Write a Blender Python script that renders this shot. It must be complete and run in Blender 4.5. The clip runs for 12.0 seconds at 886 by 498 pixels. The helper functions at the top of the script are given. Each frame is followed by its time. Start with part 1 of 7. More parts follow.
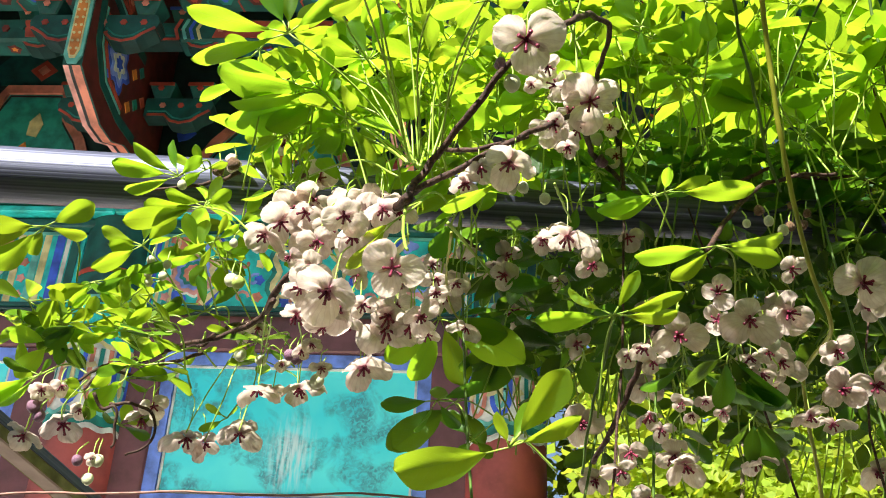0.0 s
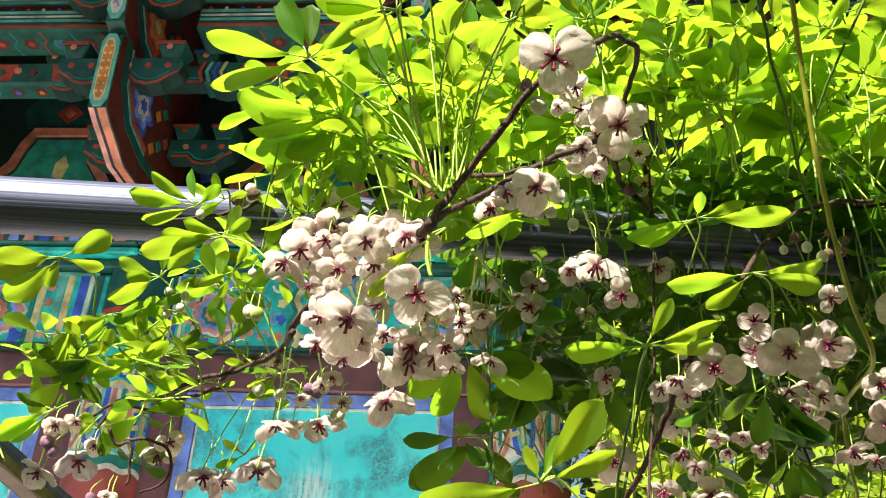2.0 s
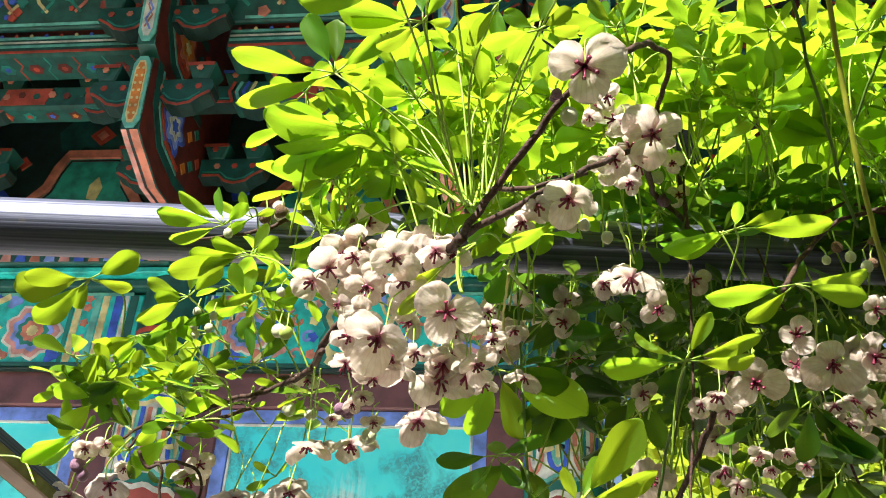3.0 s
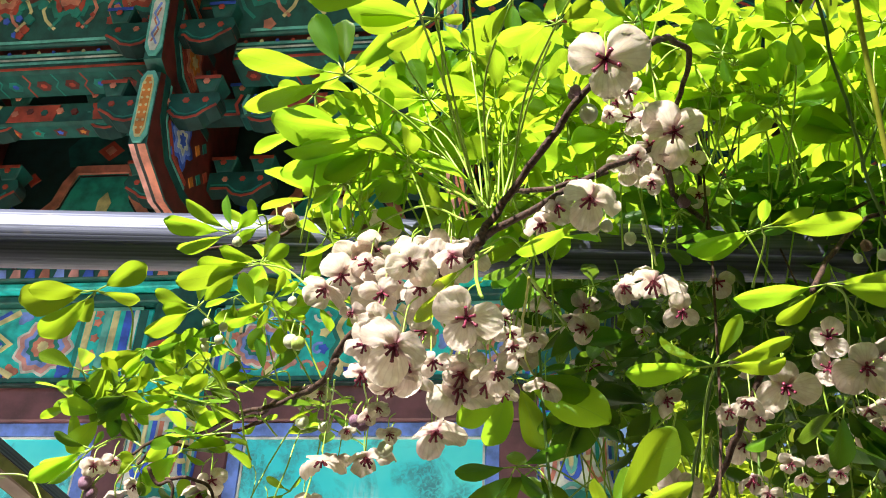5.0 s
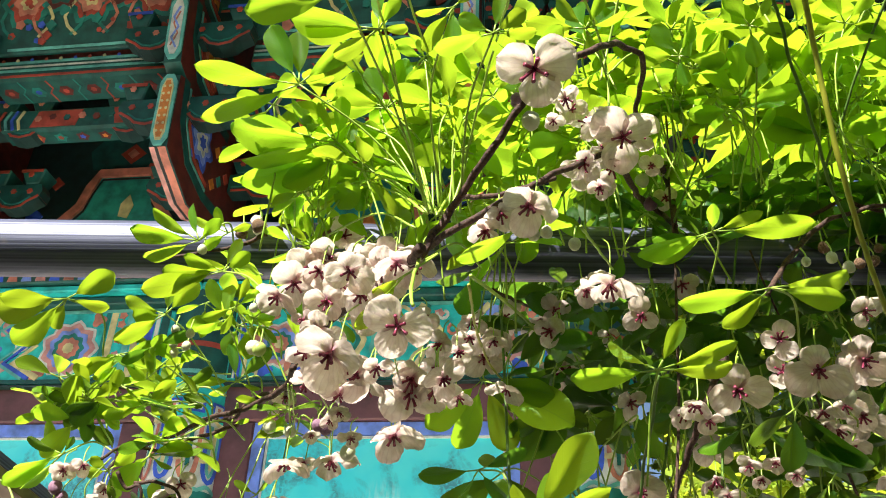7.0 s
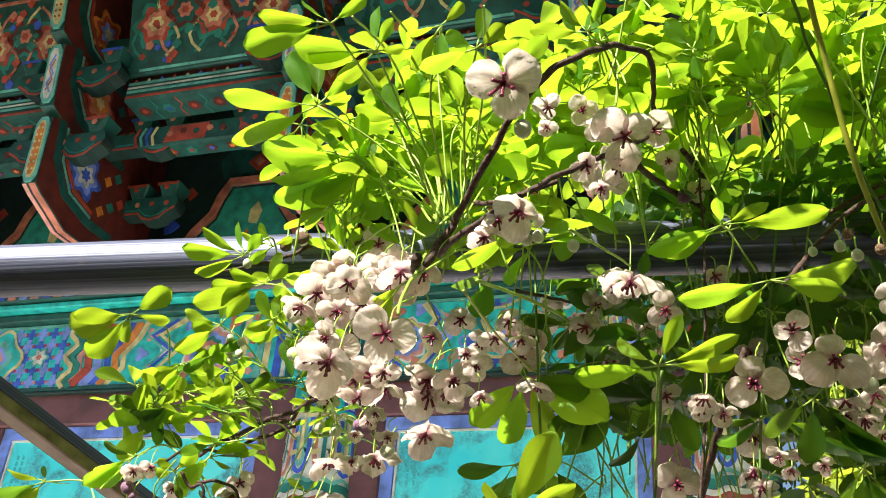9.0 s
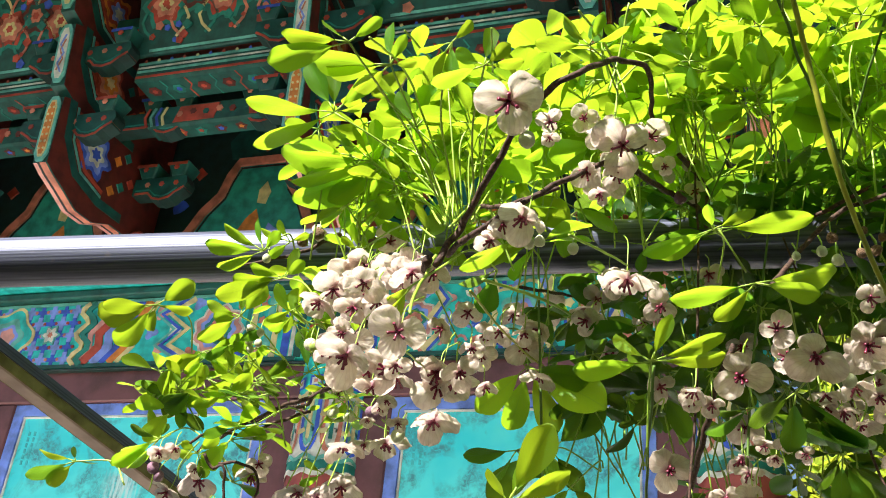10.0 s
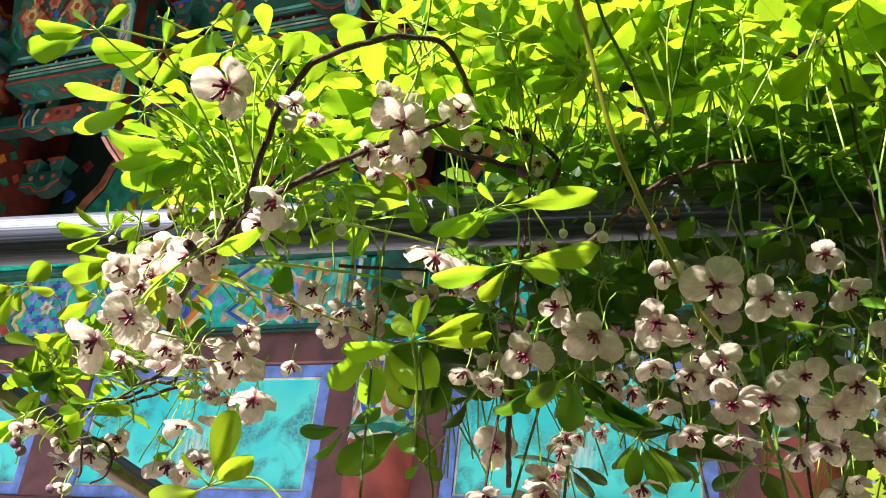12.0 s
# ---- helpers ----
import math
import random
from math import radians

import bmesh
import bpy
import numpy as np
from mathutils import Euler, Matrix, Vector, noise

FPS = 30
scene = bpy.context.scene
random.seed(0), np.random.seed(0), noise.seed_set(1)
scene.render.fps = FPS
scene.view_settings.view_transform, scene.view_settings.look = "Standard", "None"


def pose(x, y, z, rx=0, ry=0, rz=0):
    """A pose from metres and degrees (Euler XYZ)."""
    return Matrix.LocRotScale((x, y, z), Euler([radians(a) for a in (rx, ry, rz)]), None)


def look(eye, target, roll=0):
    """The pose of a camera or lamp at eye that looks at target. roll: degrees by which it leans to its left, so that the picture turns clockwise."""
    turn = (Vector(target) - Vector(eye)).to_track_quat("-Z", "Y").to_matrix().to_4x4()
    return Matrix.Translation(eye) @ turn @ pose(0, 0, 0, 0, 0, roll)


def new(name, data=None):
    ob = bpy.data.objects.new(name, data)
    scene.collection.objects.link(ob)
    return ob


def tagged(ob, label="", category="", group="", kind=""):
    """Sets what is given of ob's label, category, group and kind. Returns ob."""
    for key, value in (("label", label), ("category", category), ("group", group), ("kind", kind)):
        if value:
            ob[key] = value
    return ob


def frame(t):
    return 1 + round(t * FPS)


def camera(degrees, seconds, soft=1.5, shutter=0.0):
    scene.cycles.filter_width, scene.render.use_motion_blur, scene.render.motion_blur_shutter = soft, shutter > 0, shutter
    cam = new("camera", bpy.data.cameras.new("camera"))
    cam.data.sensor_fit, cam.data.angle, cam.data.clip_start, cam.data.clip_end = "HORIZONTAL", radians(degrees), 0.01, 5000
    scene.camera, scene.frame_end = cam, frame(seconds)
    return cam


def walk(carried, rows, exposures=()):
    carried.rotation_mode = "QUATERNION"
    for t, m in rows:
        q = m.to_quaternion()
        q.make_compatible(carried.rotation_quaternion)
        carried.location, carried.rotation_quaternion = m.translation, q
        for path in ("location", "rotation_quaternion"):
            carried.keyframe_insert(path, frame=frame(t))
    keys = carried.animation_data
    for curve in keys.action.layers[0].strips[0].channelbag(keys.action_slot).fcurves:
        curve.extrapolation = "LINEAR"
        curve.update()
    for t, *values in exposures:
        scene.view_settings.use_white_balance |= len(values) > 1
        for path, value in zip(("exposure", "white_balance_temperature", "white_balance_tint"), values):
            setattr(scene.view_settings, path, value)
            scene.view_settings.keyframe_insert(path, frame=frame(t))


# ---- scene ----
cam = camera(50.0, 12.0, soft=1.0)
PATH = [
    (0, (0.1287, 0.1369, 1.6274), (0.0079, 1.9114, 2.5420), 2.72),
    (0.5, (0.1262, 0.1375, 1.6291), (0.0055, 1.9053, 2.5566), 2.96),
    (1, (0.1238, 0.1391, 1.6333), (0.0022, 1.8996, 2.5746), 3.24),
    (1.5, (0.1244, 0.1484, 1.6316), (-0.0107, 1.8977, 2.5916), 3.36),
    (2, (0.1252, 0.1589, 1.6302), (-0.0409, 1.8907, 2.6169), 3.26),
    (2.5, (0.1252, 0.1634, 1.6343), (-0.0782, 1.8828, 2.6354), 3.28),
    (3, (0.1241, 0.1700, 1.6371), (-0.1061, 1.8804, 2.6478), 3.46),
    (3.5, (0.1225, 0.1739, 1.6384), (-0.1206, 1.8791, 2.6549), 3.44),
    (5.5, (0.1149, 0.1920, 1.6482), (-0.1281, 1.8898, 2.6770), 2.63),
    (6, (0.1136, 0.1931, 1.6512), (-0.1237, 1.8983, 2.6690), 2.50),
    (6.5, (0.1365, 0.1855, 1.6475), (-0.1247, 1.8868, 2.6659), 3.04),
    (8.3, (0.2250, 0.1898, 1.6481), (-0.2561, 1.8408, 2.6693), 3.92),
    (8.5, (0.2356, 0.1857, 1.6506), (-0.2878, 1.8329, 2.6570), 4.48),
    (9, (0.2439, 0.1758, 1.6476), (-0.3209, 1.8194, 2.6373), 4.90),
    (9.5, (0.2613, 0.1406, 1.6456), (-0.3354, 1.7833, 2.6179), 5.44),
    (10, (0.2566, 0.1332, 1.6384), (-0.3266, 1.7924, 2.5907), 5.53),
    (10.5, (0.3004, 0.1259, 1.6487), (-0.2552, 1.8046, 2.5832), 5.60),
    (11, (0.3677, 0.1314, 1.6618), (-0.2322, 1.8168, 2.5561), 6.08),
    (11.5, (0.4057, 0.1512, 1.6719), (-0.2805, 1.8181, 2.5383), 6.85),
    (12, (0.4491, 0.1941, 1.6688), (-0.2998, 1.8336, 2.5354), 6.88),
]
walk(cam, [(t, look(eye, target, roll)) for t, eye, target, roll in PATH])

# ---- world, sun, exposure ----
SUN_FROM = Vector((-0.30, -0.61, 0.73)).normalized()
world = bpy.data.worlds.new("sky")
scene.world = world
world.use_nodes = True
wn = world.node_tree.nodes
wl = world.node_tree.links
sky = wn.new("ShaderNodeTexSky")
sky.sky_type = "NISHITA"
sky.sun_disc = False
sky.sun_elevation = math.asin(SUN_FROM.z)
sky.sun_rotation = math.atan2(SUN_FROM.x, SUN_FROM.y)
wl.new(sky.outputs["Color"], wn["Background"].inputs["Color"])
wn["Background"].inputs["Strength"].default_value = 0.042
sun_data = bpy.data.lights.new("sun", "SUN")
sun_data.energy = 5.0
sun_data.angle = radians(0.5)
sun_data.color = (1.0, 0.95, 0.86)
sun_lamp = new("sun", sun_data)
sun_lamp.matrix_world = look((0, 0, 20), Vector((0, 0, 20)) - SUN_FROM)
scene.view_settings.exposure = 1.63

# ---- materials ----
def base_material(name, rough=0.6, metal=0.0):
    m = bpy.data.materials.new(name)
    m.use_nodes = True
    n, l = m.node_tree.nodes, m.node_tree.links
    b = n["Principled BSDF"]
    b.inputs["Roughness"].default_value = rough
    b.inputs["Metallic"].default_value = metal
    return m, n, l, b


def noise_node(n, l, scale, detail=4.0, coords="Object"):
    tc = n.new("ShaderNodeTexCoord")
    t = n.new("ShaderNodeTexNoise")
    t.inputs["Scale"].default_value = scale
    t.inputs["Detail"].default_value = detail
    l.new(tc.outputs[coords], t.inputs["Vector"])
    return t


def ramp_node(n, l, src, c0, c1, p0=0.3, p1=0.7):
    r = n.new("ShaderNodeValToRGB")
    r.color_ramp.elements[0].position, r.color_ramp.elements[1].position = p0, p1
    r.color_ramp.elements[0].color, r.color_ramp.elements[1].color = (*c0, 1), (*c1, 1)
    l.new(src, r.inputs["Fac"])
    return r


def mixed(n, l, kind, fac, a, b):
    x = n.new("ShaderNodeMix")
    x.data_type, x.blend_type = "RGBA", kind
    for sock, v in ((x.inputs[0], fac), (x.inputs[6], a), (x.inputs[7], b)):
        if isinstance(v, (int, float)):
            sock.default_value = v
        elif isinstance(v, tuple):
            sock.default_value = (*v, 1)
        else:
            l.new(v, sock)
    return x.outputs[2]


def bumped(n, l, b, height, strength, dist):
    u = n.new("ShaderNodeBump")
    u.inputs["Strength"].default_value, u.inputs["Distance"].default_value = strength, dist
    l.new(height, u.inputs["Height"])
    l.new(u.outputs["Normal"], b.inputs["Normal"])


def paint(name, c, rough=0.55, wear=0.18, scale=9.0):
    """Old tempera paint on timber: uneven coat, fine grain, slight fading."""
    m, n, l, b = base_material(name, rough)
    big = noise_node(n, l, scale, 5)
    fine = noise_node(n, l, scale * 12, 3)
    pale = tuple(min(0.9, v * 1.05 + 0.03) for v in c)
    dark = tuple(v * 0.5 for v in c)
    r = ramp_node(n, l, big.outputs["Fac"], dark, c, 0.34, 0.60)
    r2 = ramp_node(n, l, fine.outputs["Fac"], (0, 0, 0), (1, 1, 1), 0.52, 0.78)
    f = n.new("ShaderNodeMath")
    f.operation = "MULTIPLY"
    f.inputs[1].default_value = wear
    l.new(r2.outputs["Color"], f.inputs[0])
    l.new(mixed(n, l, "MIX", f.outputs[0], r.outputs["Color"], pale), b.inputs["Base Color"])
    bumped(n, l, b, fine.outputs["Fac"], 0.25, 0.003)
    return m


TEAL = paint("teal paint", (0.015, 0.25, 0.21))
DTEAL = paint("dark teal paint", (0.008, 0.105, 0.090))
LTEAL = paint("pale teal paint", (0.16, 0.56, 0.50))
CREAM = paint("cream paint", (0.82, 0.70, 0.34))
WHITE = paint("white paint", (0.80, 0.80, 0.74))
ORANGE = paint("orange paint", (0.80, 0.26, 0.04))
SALMON = paint("salmon paint", (0.72, 0.25, 0.17))
PINK = paint("pink paint", (0.78, 0.36, 0.33))
RED = paint("red oxide paint", (0.50, 0.07, 0.04))
DRED = paint("dark red paint", (0.15, 0.022, 0.016))
BLUE = paint("ultramarine paint", (0.05, 0.13, 0.74), 0.55, 0.1)
SKYBLUE = paint("light blue paint", (0.26, 0.38, 0.95), 0.55, 0.1)
PURPLE = paint("maroon timber paint", (0.17, 0.060, 0.070), 0.5, 0.22, 5.0)
COLRED = paint("red column paint", (0.42, 0.085, 0.075), 0.5, 0.2, 4.0)
# near-black green: shade in recesses and under timbers is put into this paint
SHADEGREEN = paint("dark green shade paint", (0.008, 0.042, 0.038))
BEAM = paint("turquoise beam paint", (0.02, 0.64, 0.62), 0.55, 0.08)
BLACK = paint("black line paint", (0.02, 0.02, 0.025))
MURALFRAME = paint("blue frame paint", (0.20, 0.33, 0.95))


def mural_material():
    """Ink-wash landscape on a turquoise ground: misty crags, fine strokes and a pale fall of water."""
    m, n, l, b = base_material("mural paint", 0.6)
    crag = noise_node(n, l, 3.4, 9)
    crag.inputs["Distortion"].default_value = 0.9
    fine = noise_node(n, l, 26.0, 6)
    fine.inputs["Distortion"].default_value = 1.6
    mist = noise_node(n, l, 1.6, 4)
    ground = ramp_node(n, l, mist.outputs["Fac"], (0.040, 0.78, 0.90), (0.13, 0.92, 0.96), 0.38, 0.60)
    ink = ramp_node(n, l, crag.outputs["Fac"], (0, 0, 0), (1, 1, 1), 0.47, 0.61)
    stroke = ramp_node(n, l, fine.outputs["Fac"], (0.35, 0.35, 0.35), (1, 1, 1), 0.38, 0.60)
    k = n.new("ShaderNodeMath")
    k.operation = "MULTIPLY"
    l.new(ink.outputs["Color"], k.inputs[0])
    l.new(stroke.outputs["Color"], k.inputs[1])
    washed = mixed(n, l, "MIX", k.outputs[0], ground.outputs["Color"], (0.07, 0.32, 0.40))
    # the fall: fine upright streaks inside a soft oval
    tc = n.new("ShaderNodeTexCoord")
    oval = n.new("ShaderNodeMapping")
    oval.inputs["Location"].default_value = (-0.30, 0.0, 0.42)
    oval.inputs["Rotation"].default_value = (0, radians(-24), 0)
    oval.inputs["Scale"].default_value = (5.2, 1.0, 3.2)
    l.new(tc.outputs["Object"], oval.inputs["Vector"])
    flat = n.new("ShaderNodeVectorMath")
    flat.operation = "MULTIPLY"
    flat.inputs[1].default_value = (1, 0, 1)
    l.new(oval.outputs[0], flat.inputs[0])
    far = n.new("ShaderNodeVectorMath")
    far.operation = "LENGTH"
    l.new(flat.outputs[0], far.inputs[0])
    inside = ramp_node(n, l, far.outputs["Value"], (1, 1, 1), (0, 0, 0), 0.25, 1.0)
    streak = n.new("ShaderNodeMapping")
    streak.inputs["Rotation"].default_value = (0, radians(-24), 0)
    streak.inputs["Scale"].default_value = (42.0, 1.0, 5.0)
    l.new(tc.outputs["Object"], streak.inputs["Vector"])
    hair = n.new("ShaderNodeTexNoise")
    hair.inputs["Scale"].default_value = 1.0
    hair.inputs["Detail"].default_value = 4
    l.new(streak.outputs[0], hair.inputs["Vector"])
    white = ramp_node(n, l, hair.outputs["Fac"], (0, 0, 0), (1, 1, 1), 0.40, 0.62)
    k2 = n.new("ShaderNodeMath")
    k2.operation = "MULTIPLY"
    l.new(inside.outputs["Color"], k2.inputs[0])
    l.new(white.outputs["Color"], k2.inputs[1])
    l.new(mixed(n, l, "MIX", k2.outputs[0], washed, (0.66, 0.88, 0.92)), b.inputs["Base Color"])
    return m


MURAL = mural_material()


def leaf_material(name, c_top, c_glow, share=0.5, spread=0.25, coords="UV"):
    """Thin leaf: gloss over a diffuse blade that lets light through; colour varies from leaflet to leaflet."""
    m = bpy.data.materials.new(name)
    m.use_nodes = True
    n, l = m.node_tree.nodes, m.node_tree.links
    b = n["Principled BSDF"]
    b.inputs["Roughness"].default_value = 0.42
    b.inputs["Specular IOR Level"].default_value = 0.22
    info = n.new("ShaderNodeObjectInfo")
    tc = n.new("ShaderNodeTexCoord")
    nz = n.new("ShaderNodeTexNoise")
    nz.inputs["Scale"].default_value = 3.0
    l.new(tc.outputs[coords], nz.inputs["Vector"])
    geo = n.new("ShaderNodeNewGeometry")
    both = n.new("ShaderNodeMath")
    both.operation = "ADD"
    l.new(info.outputs["Random"], both.inputs[0])
    l.new(geo.outputs["Random Per Island"], both.inputs[1])
    own = n.new("ShaderNodeMath")
    own.operation = "FRACT"
    l.new(both.outputs[0], own.inputs[0])
    hsv = n.new("ShaderNodeHueSaturation")
    hsv2 = n.new("ShaderNodeHueSaturation")
    vary = n.new("ShaderNodeMapRange")
    vary.inputs["To Min"].default_value, vary.inputs["To Max"].default_value = 1 - spread, 1 + spread
    l.new(own.outputs[0], vary.inputs["Value"])
    hue = n.new("ShaderNodeMapRange")
    hue.inputs["To Min"].default_value, hue.inputs["To Max"].default_value = 0.483, 0.512
    l.new(own.outputs[0], hue.inputs["Value"])
    # veins: a pale midrib and fine side veins
    sep = n.new("ShaderNodeSeparateXYZ")
    l.new(tc.outputs[coords], sep.inputs[0])
    ax = n.new("ShaderNodeMath")
    ax.operation = "ABSOLUTE"
    l.new(sep.outputs["X"], ax.inputs[0])
    rib = n.new("ShaderNodeMapRange")
    rib.inputs["From Min"].default_value, rib.inputs["From Max"].default_value = 0.004, 0.016
    rib.inputs["To Min"].default_value, rib.inputs["To Max"].default_value = 1, 0
    l.new(ax.outputs[0], rib.inputs["Value"])
    slant = n.new("ShaderNodeMath")
    slant.operation = "MULTIPLY_ADD"
    slant.inputs[1].default_value = -0.8
    l.new(ax.outputs[0], slant.inputs[0])
    l.new(sep.outputs["Y"], slant.inputs[2])
    wave = n.new("ShaderNodeMath")
    wave.operation = "MULTIPLY"
    wave.inputs[1].default_value = 50.0
    l.new(slant.outputs[0], wave.inputs[0])
    sn = n.new("ShaderNodeMath")
    sn.operation = "SINE"
    l.new(wave.outputs[0], sn.inputs[0])
    side = n.new("ShaderNodeMapRange")
    side.inputs["From Min"].default_value, side.inputs["From Max"].default_value = 0.9, 1.0
    side.inputs["To Min"].default_value, side.inputs["To Max"].default_value = 0, 0.35
    l.new(sn.outputs[0], side.inputs["Value"])
    vein = n.new("ShaderNodeMath")
    vein.operation = "MAXIMUM"
    l.new(rib.outputs[0], vein.inputs[0])
    l.new(side.outputs[0], vein.inputs[1])
    vf = n.new("ShaderNodeMath")
    vf.operation = "MULTIPLY"
    vf.inputs[1].default_value = 0.55
    l.new(vein.outputs[0], vf.inputs[0])
    mott = ramp_node(n, l, nz.outputs["Fac"], tuple(v * 0.8 for v in c_top), c_top, 0.35, 0.65)
    for h, src in ((hsv, mixed(n, l, "MIX", vf.outputs[0], mott.outputs["Color"], tuple(min(1, v * 1.5 + 0.03) for v in c_top))),
                   (hsv2, mixed(n, l, "MIX", vf.outputs[0], c_glow, tuple(v * 0.66 for v in c_glow)))):
        l.new(vary.outputs[0], h.inputs["Value"])
        l.new(hue.outputs[0], h.inputs["Hue"])
        l.new(src, h.inputs["Color"])
    l.new(hsv.outputs["Color"], b.inputs["Base Color"])
    tr = n.new("ShaderNodeBsdfTranslucent")
    l.new(hsv2.outputs["Color"], tr.inputs["Color"])
    mx = n.new("ShaderNodeMixShader")
    mx.inputs[0].default_value = share
    l.new(b.outputs[0], mx.inputs[1])
    l.new(tr.outputs[0], mx.inputs[2])
    l.new(mx.outputs[0], n["Material Output"].inputs["Surface"])
    bumped(n, l, b, vein.outputs[0], 0.3, 0.02)
    return m


LEAF = leaf_material("akebia leaf", (0.062, 0.175, 0.016), (0.41, 0.63, 0.025), 0.56, 0.18)
# older, darker leaf; shade inside the vine is put into its colour too
MATURESHADE = leaf_material("mature and shaded akebia leaf", (0.022, 0.085, 0.012), (0.18, 0.36, 0.018), 0.42, 0.28)
SHRUBLEAF = leaf_material("shrub leaf", (0.24, 0.33, 0.035), (0.56, 0.68, 0.045), 0.5, 0.25, "Object")


def petal_material():
    m = bpy.data.materials.new("petal")
    m.use_nodes = True
    n, l = m.node_tree.nodes, m.node_tree.links
    b = n["Principled BSDF"]
    b.inputs["Roughness"].default_value = 0.55
    b.inputs["Specular IOR Level"].default_value = 0.25
    tc = n.new("ShaderNodeTexCoord")
    sep = n.new("ShaderNodeSeparateXYZ")
    l.new(tc.outputs["Object"], sep.inputs[0])
    info = n.new("ShaderNodeObjectInfo")
    # mauve at the claw, cream at the rim, lengthwise veins
    grad = ramp_node(n, l, sep.outputs["Y"], (0.46, 0.22, 0.30), (0.78, 0.735, 0.69), 0.04, 0.22)
    ang = n.new("ShaderNodeMath")
    ang.operation = "ARCTAN2"
    l.new(sep.outputs["X"], ang.inputs[0])
    l.new(sep.outputs["Y"], ang.inputs[1])
    vw = n.new("ShaderNodeMath")
    vw.operation = "MULTIPLY"
    vw.inputs[1].default_value = 30.0
    l.new(ang.outputs[0], vw.inputs[0])
    nz = n.new("ShaderNodeTexNoise")
    nz.inputs["Scale"].default_value = 4.0
    l.new(tc.outputs["Object"], nz.inputs["Vector"])
    ad = n.new("ShaderNodeMath")
    ad.operation = "MULTIPLY_ADD"
    ad.inputs[1].default_value = 5.0
    l.new(nz.outputs["Fac"], ad.inputs[0])
    l.new(vw.outputs[0], ad.inputs[2])
    sn = n.new("ShaderNodeMath")
    sn.operation = "SINE"
    l.new(ad.outputs[0], sn.inputs[0])
    vr = n.new("ShaderNodeMapRange")
    vr.inputs["From Min"].default_value, vr.inputs["From Max"].default_value = 0.5, 1.0
    vr.inputs["To Min"].default_value, vr.inputs["To Max"].default_value = 0.0, 0.17
    l.new(sn.outputs[0], vr.inputs["Value"])
    blot = noise_node(n, l, 2.6, 4)
    bl = ramp_node(n, l, blot.outputs["Fac"], (0.88, 0.82, 0.79), (1.0, 1.0, 1.0), 0.36, 0.58)
    veined = mixed(n, l, "MULTIPLY", 1.0, mixed(n, l, "MIX", vr.outputs[0], grad.outputs["Color"], (0.40, 0.27, 0.31)), bl.outputs["Color"])
    tint = ramp_node(n, l, info.outputs["Random"], (1.0, 0.97, 0.90), (0.90, 0.86, 0.87), 0.0, 1.0)
    col = mixed(n, l, "MULTIPLY", 1.0, veined, tint.outputs["Color"])
    l.new(col, b.inputs["Base Color"])
    tr = n.new("ShaderNodeBsdfTranslucent")
    l.new(mixed(n, l, "MULTIPLY", 1.0, col, (1.0, 0.95, 0.93)), tr.inputs["Color"])
    mx = n.new("ShaderNodeMixShader")
    mx.inputs[0].default_value = 0.64
    l.new(b.outputs[0], mx.inputs[1])
    l.new(tr.outputs[0], mx.inputs[2])
    l.new(mx.outputs[0], n["Material Output"].inputs["Surface"])
    cr = noise_node(n, l, 9.0, 5)
    cr.inputs["Distortion"].default_value = 1.5
    hh = n.new("ShaderNodeMath")
    hh.operation = "MULTIPLY_ADD"
    hh.inputs[1].default_value = 6.0
    l.new(cr.outputs["Fac"], hh.inputs[0])
    l.new(sn.outputs[0], hh.inputs[2])
    bumped(n, l, b, hh.outputs[0], 0.22, 0.03)
    return m


PETAL = petal_material()


def plain_noise(name, c0, c1, rough, scale, bump=0.3, dist=0.002, metal=0.0, p0=0.35, p1=0.65):
    m, n, l, b = base_material(name, rough, metal)
    t = noise_node(n, l, scale, 6)
    r = ramp_node(n, l, t.outputs["Fac"], c0, c1, p0, p1)
    l.new(r.outputs["Color"], b.inputs["Base Color"])
    bumped(n, l, b, t.outputs["Fac"], bump, dist)
    return m


PISTIL = plain_noise("pistil", (0.13, 0.016, 0.045), (0.30, 0.045, 0.09), 0.25, 200, 0.2, 0.0005)
BARK = plain_noise("vine bark", (0.022, 0.009, 0.006), (0.085, 0.038, 0.025), 0.8, 420, 0.9, 0.0012)
OLIVE = plain_noise("olive stem", (0.22, 0.26, 0.015), (0.36, 0.36, 0.03), 0.5, 60, 0.4, 0.0006)
GREENSTEM = plain_noise("green stem", (0.055, 0.12, 0.014), (0.11, 0.20, 0.028), 0.5, 80, 0.3, 0.0005)
PETIOLE = plain_noise("petiole", (0.23, 0.37, 0.035), (0.35, 0.50, 0.065), 0.45, 60, 0.2, 0.0004)
BUDGREEN = plain_noise("pale bud", (0.42, 0.44, 0.26), (0.60, 0.60, 0.42), 0.5, 90, 0.3, 0.0006)
BUDMAUVE = plain_noise("mauve bud", (0.13, 0.05, 0.10), (0.30, 0.16, 0.24), 0.5, 120, 0.5, 0.0008)
WITHERED = plain_noise("withered petal", (0.10, 0.05, 0.025), (0.26, 0.15, 0.08), 0.8, 90, 0.8, 0.001)
FRUIT = plain_noise("young fruit", (0.30, 0.42, 0.08), (0.42, 0.52, 0.14), 0.4, 60, 0.2, 0.0006)


